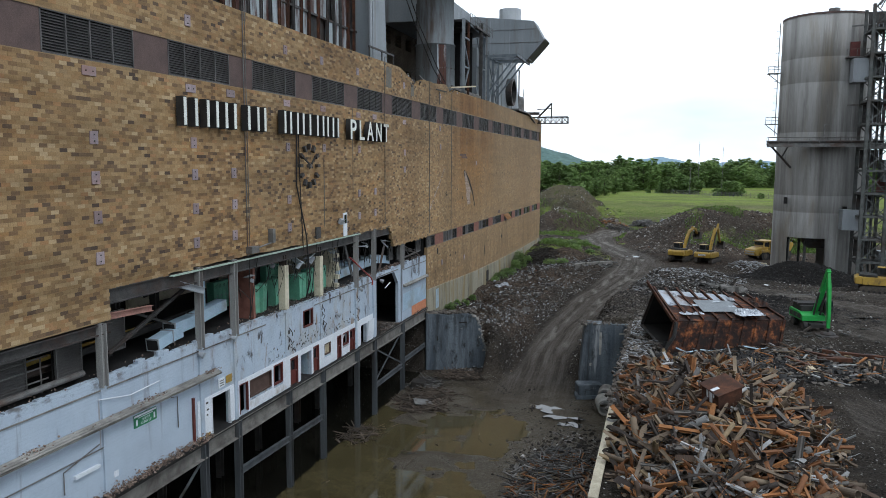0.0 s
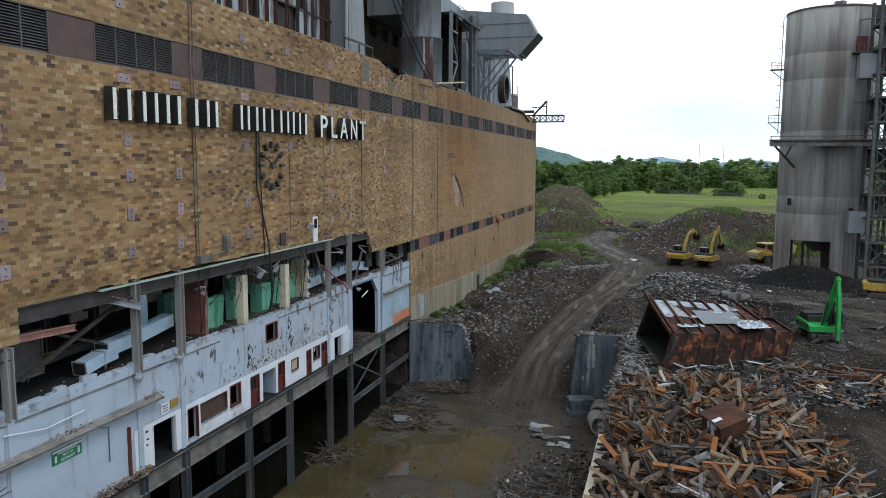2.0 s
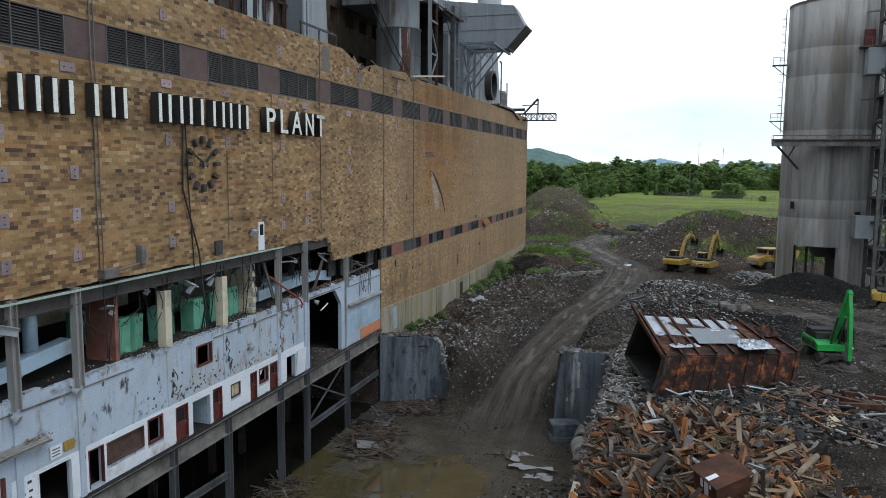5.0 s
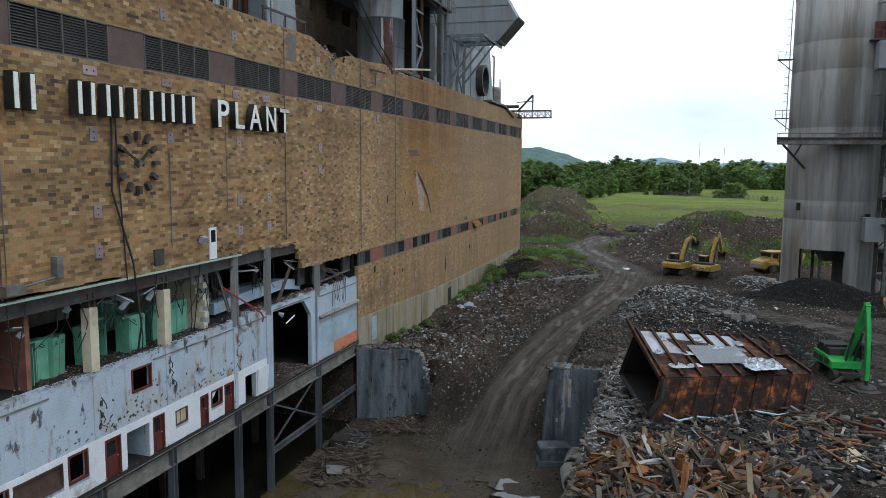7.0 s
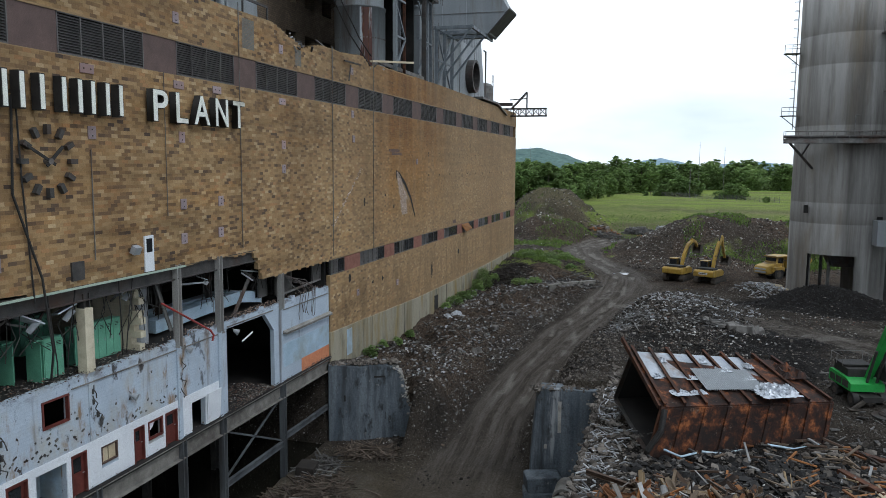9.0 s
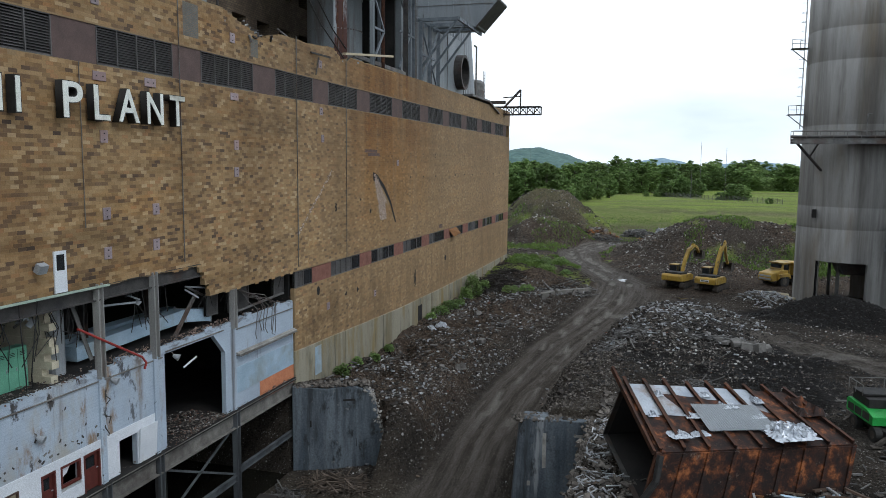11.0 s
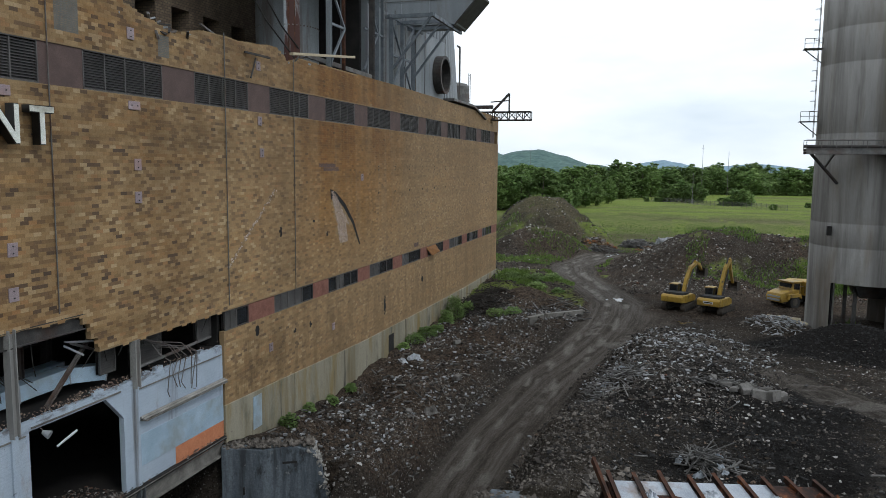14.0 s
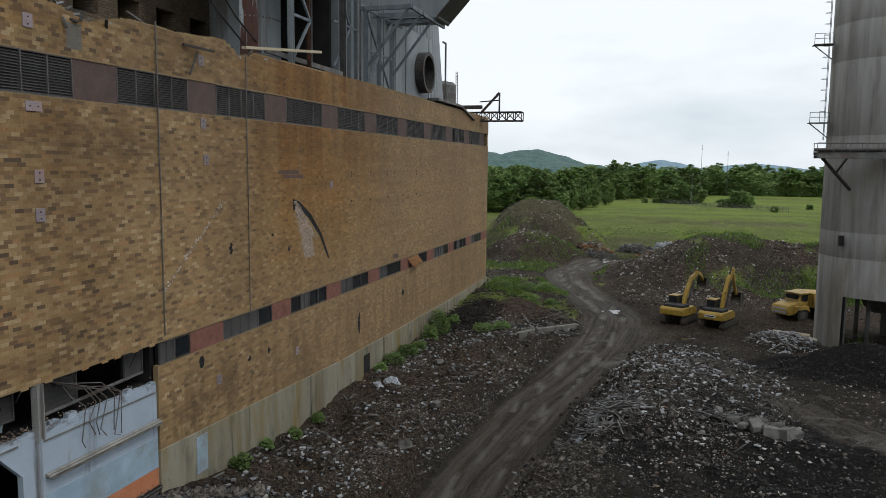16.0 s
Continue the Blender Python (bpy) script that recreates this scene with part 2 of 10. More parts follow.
M_REARBRICK = coursed_brick("dark_brown_brick", (0.2, 0.15, 0.095), (0.12, 0.085, 0.06), (0.07, 0.058, 0.045))
M_FLUE = material("weathered_flue_plate", [(0.3, (0.13, 0.15, 0.16)), (0.5, (0.22, 0.245, 0.26)), (0.72, (0.16, 0.17, 0.175))], 0.6, 0.6, 0.1, stain=(0.10, 0.075, 0.06), stain_scale=0.7, stain_at=(0.5, 0.66), streak=True, extra=(((0.075, 0.045, 0.035), 0.8, 0.6, 0.7, 0.15, 4.0),))
M_LOUVRE = material("louvre_metal", [(0.3, (0.075, 0.072, 0.07)), (0.7, (0.14, 0.133, 0.128))], 1.0, 0.55, 0.3)
# near-black with indoor shade put into the colour; also some dark parts
M_DARK = material("shade_and_dark_parts", [(0.3, (0.008, 0.008, 0.008)), (0.7, (0.024, 0.022, 0.02))], 0.8)
M_PLINTH = material("plinth_concrete", [(0.3, (0.195, 0.178, 0.128)), (0.7, (0.31, 0.286, 0.218))], 0.7, stain=(0.16, 0.13, 0.075), stain_scale=0.5, streak=True, extra=(((0.21, 0.155, 0.06), 0.5, 0.5, 0.66, 0.25, 13.0), ((0.12, 0.118, 0.09), 0.6, 0.54, 0.68, 0.4, 5.0), ((0.05, 0.045, 0.038), 0.8, 0.58, 0.68, 0.1, 3.0)))
M_CONC = material("concrete", [(0.3, (0.22, 0.21, 0.19)), (0.7, (0.36, 0.35, 0.32))], 1.0, stain=(0.11, 0.10, 0.09))
M_SLAB = material("dirty_concrete_beam", [(0.3, (0.10, 0.095, 0.085)), (0.7, (0.22, 0.21, 0.19))], 1.3, stain=(0.06, 0.05, 0.045))
M_BLUECONC = material("wet_grey_concrete", [(0.3, (0.052, 0.066, 0.08)), (0.7, (0.145, 0.168, 0.187))], 1.4, stain=(0.03, 0.035, 0.04), stain_scale=0.9, rough=0.7, streak=True, extra=(((0.24, 0.255, 0.265), 1.1, 0.6, 0.68, 0.07, 7.0), ((0.025, 0.028, 0.03), 1.3, 0.55, 0.66, 0.5, 2.0), ((0.16, 0.165, 0.165), 2.6, 0.62, 0.68, 0.8, 5.0), ((0.12, 0.075, 0.04), 0.9, 0.66, 0.72, 0.12, 21.0)), bump=0.8, grain=9)


def whitewash():
    """Pale blue-white paint on brick courses, with soot, rust runs and bare patches."""
    m = material("whitewashed_brick", [(0.28, (0.34, 0.405, 0.48)), (0.5, (0.385, 0.452, 0.525)), (0.72, (0.31, 0.37, 0.44))], 0.3, 0.6, stain=(0.3, 0.345, 0.4), stain_scale=0.35, stain_at=(0.5, 0.85), grain=40)
    n, l = m.node_tree.nodes, m.node_tree.links
    b = n["Principled BSDF"]
    geo = n.new("ShaderNodeNewGeometry")
    sep = n.new("ShaderNodeSeparateXYZ")
    l.new(geo.outputs["Position"], sep.inputs["Vector"])
    state = {"col": b.inputs["Base Color"].links[0].from_socket}

    def span(src, a0, a1, b0=0.0, b1=1.0):
        mr = n.new("ShaderNodeMapRange")
        mr.interpolation_type = "SMOOTHSTEP"
        mr.inputs["From Min"].default_value, mr.inputs["From Max"].default_value = a0, a1
        mr.inputs["To Min"].default_value, mr.inputs["To Max"].default_value = b0, b1
        l.new(src, mr.inputs["Value"])
        return mr.outputs["Result"]

    def noise(scale, stretch, shift):
        em = n.new("ShaderNodeMapping")
        em.inputs["Scale"].default_value, em.inputs["Location"].default_value = stretch, (shift, shift, shift)
        l.new(geo.outputs["Position"], em.inputs["Vector"])
        t = n.new("ShaderNodeTexNoise")
        t.inputs["Scale"].default_value, t.inputs["Detail"].default_value, t.inputs["Roughness"].default_value = scale, 9, 0.68
        l.new(em.outputs["Vector"], t.inputs["Vector"])
        return t.outputs["Fac"]

    def tint(colour, *facs):
        out = facs[0]
        for f in facs[1:]:
            k = n.new("ShaderNodeMath")
            k.operation = "MULTIPLY"
            l.new(out, k.inputs[0])
            l.new(f, k.inputs[1])
            out = k.outputs[0]
        mx = n.new("ShaderNodeMixRGB")
        l.new(out, mx.inputs["Fac"])
        l.new(state["col"], mx.inputs["Color1"])
        mx.inputs["Color2"].default_value = (*colour, 1)
        state["col"] = mx.outputs["Color"]
    fire = (span(sep.outputs["Y"], 33, 43), span(sep.outputs["Y"], 66, 58))
    tint((0.33, 0.28, 0.18), span(noise(0.35, (1, 1, 0.6), 11.0), 0.47, 0.68, 0.0, 0.6), *fire)
    tint((0.20, 0.115, 0.04), span(noise(0.8, (1, 1, 0.4), 21.0), 0.54, 0.66, 0.0, 0.85), *fire)
    tint((0.035, 0.03, 0.026), span(noise(0.9, (1, 1.2, 0.6), 5.0), 0.57, 0.64, 0.0, 0.95), *fire)
    tint((0.045, 0.04, 0.037), span(noise(2.4, (1, 1.0, 0.9), 15.0), 0.64, 0.67), *fire)
    tint((0.12, 0.10, 0.085), span(noise(0.8, (1, 1.6, 0.1), 3.0), 0.56, 0.72, 0.0, 0.7))
    tint((0.2, 0.13, 0.07), span(noise(1.1, (1, 2.2, 0.08), 57.0), 0.64, 0.74, 0.0, 0.6))
    tint((0.17, 0.15, 0.13), span(noise(2.0, (1, 0.8, 1.0), 33.0), 0.69, 0.73))
    # blotches darker towards the wall's top edge
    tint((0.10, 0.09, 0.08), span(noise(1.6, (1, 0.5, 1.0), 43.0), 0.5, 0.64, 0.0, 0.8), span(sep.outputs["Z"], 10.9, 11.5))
    l.new(state["col"], b.inputs["Base Color"])
    # brick courses under the paint
    br = n.new("ShaderNodeTexBrick")
    br.inputs["Scale"].default_value = 1.0
    br.inputs["Brick Width"].default_value, br.inputs["Row Height"].default_value, br.inputs["Mortar Size"].default_value = 1.7, 0.174, 0.014
    br.inputs["Color1"].default_value, br.inputs["Color2"].default_value, br.inputs["Mortar"].default_value = (1, 1, 1, 1), (0.97, 0.97, 0.97, 1), (0, 0, 0, 1)
    cb = n.new("ShaderNodeCombineXYZ")
    l.new(sep.outputs["Y"], cb.inputs["X"])
    l.new(sep.outputs["Z"], cb.inputs["Y"])
    l.new(cb.outputs["Vector"], br.inputs["Vector"])
    bp = n.new("ShaderNodeBump")
    bp.inputs["Strength"].default_value, bp.inputs["Distance"].default_value = 0.12, 0.012
    joint = n.new("ShaderNodeMixRGB")
    joint.blend_type = "MULTIPLY"
    joint.inputs["Fac"].default_value = 0.07
    l.new(state["col"], joint.inputs["Color1"])
    l.new(br.outputs["Color"], joint.inputs["Color2"])
    l.new(joint.outputs["Color"], b.inputs["Base Color"])
    l.new(br.outputs["Color"], bp.inputs["Height"])
    l.new(bp.outputs["Normal"], b.inputs["Normal"])
    return m


M_WHITE = whitewash()
# darker blue-grey steel for the members below the floor
M_UNDER = material("dark_blue_grey_steel", [(0.3, (0.045, 0.05, 0.056)), (0.7, (0.12, 0.13, 0.138))], 1.2, 0.6, 0.15, stain=(0.03, 0.026, 0.024), stain_scale=0.7, streak=True)
M_COLUMN = material("painted_steel_column", [(0.3, (0.17, 0.17, 0.165)), (0.7, (0.29, 0.285, 0.27))], 1.2, 0.65, stain=(0.09, 0.06, 0.045), stain_scale=0.8, stain_at=(0.52, 0.7), streak=True)
M_HOPPER = material("scaled_rust_plate", [(0.38, (0.013, 0.008, 0.007)), (0.5, (0.032, 0.014, 0.009)), (0.57, (0.10, 0.034, 0.014)), (0.66, (0.27, 0.095, 0.032))], 1.5, 0.8, stain=(0.018, 0.012, 0.01), stain_scale=0.9, stain_at=(0.5, 0.6), grain=14, extra=(((0.17, 0.13, 0.10), 2.2, 0.62, 0.7, 0.6, 6.0), ((0.06, 0.024, 0.013), 4.0, 0.55, 0.65, 1.0, 9.0)))
M_WHITEP = material("white_panel_paint", [(0.3, (0.55, 0.58, 0.62)), (0.7, (0.66, 0.69, 0.72))], 0.8, 0.5, stain=(0.35, 0.32, 0.28), stain_at=(0.6, 0.72))
M_MAROON = material("maroon_paint", [(0.3, (0.07, 0.018, 0.014)), (0.7, (0.13, 0.035, 0.028))], 2, 0.5)
M_BROWNP = material("brown_board", [(0.3, (0.05, 0.03, 0.025)), (0.7, (0.1, 0.065, 0.05))], 2, 0.6)
M_BEIGE = material("beige_board", [(0.3, (0.4, 0.33, 0.22)), (0.7, (0.5, 0.43, 0.3))], 2, 0.6)
M_ORANGE = material("orange_tile", [(0.3, (0.42, 0.15, 0.07)), (0.7, (0.55, 0.23, 0.12))], 2, 0.6)
M_CREAM = material("cream_block", [(0.3, (0.42, 0.38, 0.28)), (0.7, (0.58, 0.53, 0.4))], 1.5, 0.75, stain=(0.22, 0.19, 0.14))
M_STEEL = material("weathered_steel", [(0.3, (0.09, 0.09, 0.088)), (0.7, (0.20, 0.195, 0.185))], 1.5, 0.6, 0.3, stain=(0.08, 0.045, 0.03))
M_DKSTEEL = material("dark_steel", [(0.3, (0.03, 0.03, 0.03)), (0.7, (0.08, 0.075, 0.07))], 1.5, 0.6, 0.2, stain=(0.06, 0.035, 0.025))
M_DUCT = material("pale_duct_steel", [(0.3, (0.33, 0.45, 0.55)), (0.7, (0.46, 0.59, 0.69))], 0.8, 0.45, 0.25, stain=(0.3, 0.33, 0.33))
M_GALV = material("grey_cladding", [(0.3, (0.25, 0.27, 0.285)), (0.7, (0.36, 0.385, 0.40))], 0.35, 0.5, 0.15, stain=(0.22, 0.23, 0.235), streak=True)
M_RUSTW = material("rust_streaked_cladding", [(0.3, (0.26, 0.3, 0.32)), (0.55, (0.36, 0.405, 0.42)), (0.7, (0.2, 0.19, 0.18))], 0.9, 0.6, stain=(0.06, 0.027, 0.02), stain_scale=1.3, stain_at=(0.43, 0.54), streak=True)
M_RUST = material("rust", [(0.25, (0.022, 0.012, 0.009)), (0.48, (0.06, 0.026, 0.015)), (0.62, (0.10, 0.04, 0.02)), (0.74, (0.2, 0.08, 0.032))], 1.6, 0.85, stain=(0.03, 0.02, 0.017), stain_scale=0.7)
M_SILO = material("silo_concrete", [(0.3, (0.25, 0.245, 0.232)), (0.55, (0.33, 0.322, 0.305)), (0.75, (0.2, 0.195, 0.183))], 0.5, 0.85, stain=(0.13, 0.122, 0.11), stain_scale=0.4, stain_at=(0.47, 0.66), streak=True, extra=(((0.2, 0.165, 0.12), 0.25, 0.5, 0.72, 0.2, 9.0), ((0.10, 0.094, 0.086), 0.4, 0.46, 0.72, 0.03, 4.0), ((0.075, 0.07, 0.065), 1.1, 0.60, 0.80, 0.04, 14.0)))
M_GREENL = material("green_locker_paint", [(0.3, (0.10, 0.28, 0.19)), (0.7, (0.15, 0.38, 0.26))], 1.2, 0.45, stain=(0.09, 0.15, 0.1), stain_at=(0.58, 0.74))
M_YELLOW = material("yellow_machine_paint", [(0.3, (0.33, 0.205, 0.033)), (0.7, (0.43, 0.285, 0.055))], 1.2, 0.45, stain=(0.13, 0.09, 0.045), stain_at=(0.5, 0.7), extra=(((0.07, 0.055, 0.04), 2.0, 0.56, 0.7, 0.5, 3.0),))
M_LIME = material("green_machine_paint", [(0.3, (0.02, 0.25, 0.045)), (0.7, (0.04, 0.37, 0.075))], 1.2, 0.4, stain=(0.05, 0.14, 0.04), stain_at=(0.6, 0.78))
M_BLACK = material("black_rubber", [(0.3, (0.012, 0.012, 0.012)), (0.7, (0.035, 0.033, 0.03))], 2, 0.7)
M_FACE = material("letter_face", [(0.3, (0.62, 0.64, 0.58)), (0.7, (0.78, 0.8, 0.74))], 2, 0.5, stain=(0.35, 0.34, 0.28), stain_at=(0.58, 0.72))
M_SIGNGREEN = material("sign_green", [(0.3, (0.02, 0.14, 0.06)), (0.7, (0.03, 0.18, 0.08))], 2, 0.5)
M_PLATE = material("anchor_plate", [(0.3, (0.22, 0.175, 0.185)), (0.7, (0.31, 0.255, 0.265))], 2, 0.5, 0.2, stain=(0.3, 0.19, 0.17), obrand=0.25)
M_FOIL = material("crumpled_foil", [(0.3, (0.34, 0.37, 0.41)), (0.7, (0.56, 0.59, 0.63))], 3, 0.4, 0.45, bump=1.0, grain=5)
M_STONE = material("rubble", [(0.3, (0.058, 0.05, 0.043)), (0.7, (0.15, 0.134, 0.116))], 1.5, 0.9, island=0.55)
M_DKSTONE = material("dark_rubble", [(0.3, (0.016, 0.0142, 0.0125)), (0.7, (0.046, 0.039, 0.033))], 1.5, 0.9, island=0.5)
M_LEAF = material("tree_leaves", [(0.3, (0.11, 0.19, 0.055)), (0.7, (0.205, 0.285, 0.095))], 0.12, 0.7, island=0.3, bump=0, obrand=0.22)
M_WEED = material("weed_leaves", [(0.3, (0.07, 0.125, 0.024)), (0.7, (0.15, 0.22, 0.05))], 0.5, 0.7, island=0.35, bump=0)
for leafy in (M_LEAF, M_WEED):
    # light shines through the leaves
    ln, ll = leafy.node_tree.nodes, leafy.node_tree.links
    lb = ln["Principled BSDF"]
    lt, lm = ln.new("ShaderNodeBsdfTranslucent"), ln.new("ShaderNodeMixShader")
    ll.new(lb.inputs["Base Color"].links[0].from_socket, lt.inputs["Color"])
    lm.inputs["Fac"].default_value = 0.4
    ll.new(lb.outputs["BSDF"], lm.inputs[1])
    ll.new(lt.outputs["BSDF"], lm.inputs[2])
    ll.new(lm.outputs["Shader"], ln["Material Output"].inputs["Surface"])
M_BARK = material("bark", [(0.3, (0.05, 0.04, 0.03)), (0.7, (0.1, 0.08, 0.06))], 3)
M_GLASS = material("dark_glass", [(0.3, (0.012, 0.014, 0.016)), (0.7, (0.02, 0.024, 0.028))], 1, 0.08, bump=0, spec=0.6)
SCRAP = [(0.0, (0.075, 0.05, 0.035)), (0.13, (0.045, 0.036, 0.03)), (0.25, (0.125, 0.095, 0.068)), (0.37, (0.17, 0.075, 0.032)), (0.5, (0.19, 0.145, 0.10)),
         (0.59, (0.036, 0.028, 0.024)), (0.67, (0.14, 0.13, 0.118)), (0.74, (0.26, 0.115, 0.042)), (0.83, (0.25, 0.25, 0.245)), (0.89, (0.21, 0.155, 0.09)), (0.945, (0.3, 0.125, 0.045)), (0.975, (0.36, 0.36, 0.355))]
M_SCRAP = palette_material("scrap_metal", SCRAP, 0.72, (0.45, 0.36, 0.3), 1.3, from_object=True)
M_SCRAPI = palette_material("scrap_bits", SCRAP, 0.75, (0.5, 0.42, 0.36), 0.9)


# ---- mesh helpers ----
class G:
    """Collects verts and faces of one mesh."""

    def __init__(self):
        self.v, self.f = [], []

    def add(self, vs, fs):
        k = len(self.v)
        self.v += [tuple(p) for p in vs]
        self.f += [tuple(i + k for i in f) for f in fs]
        return self

    def box(self, x0, x1, y0, y1, z0, z1):
        return self.add([(x0, y0, z0), (x1, y0, z0), (x1, y1, z0), (x0, y1, z0), (x0, y0, z1), (x1, y0, z1), (x1, y1, z1), (x0, y1, z1)],
                        [(0, 3, 2, 1), (4, 5, 6, 7), (0, 1, 5, 4), (1, 2, 6, 5), (2, 3, 7, 6), (3, 0, 4, 7)])

    def obox(self, m, sx, sy, sz):
        """A box about the pose m."""
        p = [m @ Vector((a * sx / 2, b * sy / 2, c * sz / 2)) for c in (-1, 1) for b in (-1, 1) for a in (-1, 1)]
        return self.add(p, [(0, 2, 3, 1), (4, 5, 7, 6), (0, 1, 5, 4), (1, 3, 7, 5), (3, 2, 6, 7), (2, 0, 4, 6)])

    def frame_of(self, a, b, up=(0, 0, 1)):
        a, b = Vector(a), Vector(b)
        d = (b - a).normalized()
        s = d.cross(Vector(up))
        if s.length < 1e-4:
            s = d.cross(Vector((0, 1, 0)))
        s.normalize()
        return a, b, d, s, s.cross(d)

    def beam(self, a, b, w, h):
        a, b, d, s, u = self.frame_of(a, b)
        p = [q + s * i * w / 2 + u * j * h / 2 for q in (a, b) for i, j in ((-1, -1), (1, -1), (1, 1), (-1, 1))]
        return self.add(p, [(0, 1, 2, 3), (7, 6, 5, 4), (0, 4, 5, 1), (1, 5, 6, 2), (2, 6, 7, 3), (3, 7, 4, 0)])

    def ibeam(self, a, b, w, h, t=0.06, up=(0, 0, 1)):
        a, b, d, s, u = self.frame_of(a, b, up)
        prof = [(-w, -h), (w, -h), (w, -h + 2 * t), (t, -h + 2 * t), (t, h - 2 * t), (w, h - 2 * t), (w, h), (-w, h), (-w, h - 2 * t), (-t, h - 2 * t), (-t, -h + 2 * t), (-w, -h + 2 * t)]
        p = [q + s * i / 2 + u * j / 2 for q in (a, b) for i, j in prof]
        n = len(prof)
        return self.add(p, [(i, (i + 1) % n, n + (i + 1) % n, n + i) for i in range(n)] + [tuple(range(n)), tuple(range(2 * n - 1, n - 1, -1))])

    def tube(self, a, b, r, n=8, r2=None, caps=True):
        a, b, d, s, u = self.frame_of(a, b)
        r2 = r if r2 is None else r2
        p = [q + (s * math.cos(2 * math.pi * i / n) + u * math.sin(2 * math.pi * i / n)) * rr for q, rr in ((a, r), (b, r2)) for i in range(n)]
        fs = [(i, (i + 1) % n, n + (i + 1) % n, n + i) for i in range(n)]
        if caps:
            fs += [tuple(range(n - 1, -1, -1)), tuple(range(n, 2 * n))]
        return self.add(p, fs)

    def line(self, pts, r, n=6):
        """One continuous bent tube."""
        ps = [Vector(p) for p in pts]
        k = len(ps)
        rings = []
        s = None
        for i in range(k):
            d = (ps[min(k - 1, i + 1)] - ps[max(0, i - 1)]).normalized()
            if s is None:
                s = d.cross(Vector((0, 0, 1)))
                if s.length < 1e-3:
                    s = d.cross(Vector((0, 1, 0)))
            s = (s - d * s.dot(d)).normalized()
            u = s.cross(d)
            rings += [ps[i] + (s * math.cos(2 * math.pi * j / n) + u * math.sin(2 * math.pi * j / n)) * r for j in range(n)]
        fs = [(i * n + j, i * n + (j + 1) % n, (i + 1) * n + (j + 1) % n, (i + 1) * n + j) for i in range(k - 1) for j in range(n)]
        return self.add(rings, fs + [tuple(range(n - 1, -1, -1)), tuple(range((k - 1) * n, k * n))])

    def prism(self, outline, axis, a, b):
        """An outline of (p, q) pairs pushed along an axis ('x', 'y' or 'z') from a to b."""
        at = {"x": lambda p, q, w: (w, p, q), "y": lambda p, q, w: (p, w, q), "z": lambda p, q, w: (p, q, w)}[axis]
        n = len(outline)
        return self.add([at(p, q, w) for w in (a, b) for p, q in outline],
                        [(i, (i + 1) % n, n + (i + 1) % n, n + i) for i in range(n)] + [tuple(range(n - 1, -1, -1)), tuple(range(n, 2 * n))])

    def lathe(self, c, prof, n=48, a0=0.0, a1=2 * math.pi):
        """A profile of (r, z) turned about the upright through c."""
        k = len(prof)
        whole = abs(a1 - a0 - 2 * math.pi) < 1e-6
        m = n if whole else n + 1
        p = [(c[0] + r * math.cos(a0 + (a1 - a0) * i / n), c[1] + r * math.sin(a0 + (a1 - a0) * i / n), c[2] + z) for i in range(m) for r, z in prof]
        fs = [(i * k + j, ((i + 1) % m) * k + j, ((i + 1) % m) * k + j + 1, i * k + j + 1) for i in range(n) for j in range(k - 1)]
        return self.add(p, fs)

    def wall(self, axis, y0, y1, z0, z1, holes, a, b):
        """A wall with openings: holes are (y0, y1, z0, z1). axis 'x': the wall stands between x=a (back) and x=b (front)."""
        ys = sorted({y0, y1, *[min(max(h[i], y0), y1) for h in holes for i in (0, 1)]})
        zs = sorted({z0, z1, *[min(max(h[i], z0), z1) for h in holes for i in (2, 3)]})
        solid = {}
        for i in range(len(ys) - 1):
            for j in range(len(zs) - 1):
                cy, cz = (ys[i] + ys[i + 1]) / 2, (zs[j] + zs[j + 1]) / 2
                solid[i, j] = not any(h[0] < cy < h[1] and h[2] < cz < h[3] for h in holes)
        P = (lambda w, y, z: (w, y, z)) if axis == "x" else (lambda w, y, z: (y, w, z))
        for (i, j), ok in solid.items():
            if not ok:
                continue
            u0, u1, v0, v1 = ys[i], ys[i + 1], zs[j], zs[j + 1]
            self.add([P(b, u0, v0), P(b, u1, v0), P(b, u1, v1), P(b, u0, v1)], [(0, 1, 2, 3)])
            self.add([P(a, u0, v0), P(a, u1, v0), P(a, u1, v1), P(a, u0, v1)], [(3, 2, 1, 0)])
            for di, dj, q in ((-1, 0, [(u0, v0), (u0, v1)]), (1, 0, [(u1, v1), (u1, v0)]), (0, -1, [(u1, v0), (u0, v0)]), (0, 1, [(u0, v1), (u1, v1)])):
                if not solid.get((i + di, j + dj), False):
                    (p0, q0), (p1, q1) = q
                    self.add([P(a, p0, q0), P(b, p0, q0), P(b, p1, q1), P(a, p1, q1)], [(0, 1, 2, 3)])
        return self

    def ob(self, name, mat, parent=None, label="", smooth=False, bevel=0.0):
        me = bpy.data.meshes.new(name)
        me.from_pydata(self.v, [], self.f)
        bm = bmesh.new()
        bm.from_mesh(me)
        bmesh.ops.recalc_face_normals(bm, faces=bm.faces)
        bm.to_mesh(me)
        bm.free()
        me.materials.append(mat)
        if smooth:
            me.polygons.foreach_set("use_smooth", [True] * len(me.polygons))
        o = new(name, me)
        if parent:
            o.parent = parent
        if label:
            o["label"] = label
        if bevel:
            b = o.modifiers.new("bevel", "BEVEL")
            b.width, b.segments, b.limit_method = bevel, 2, "ANGLE"
        return o


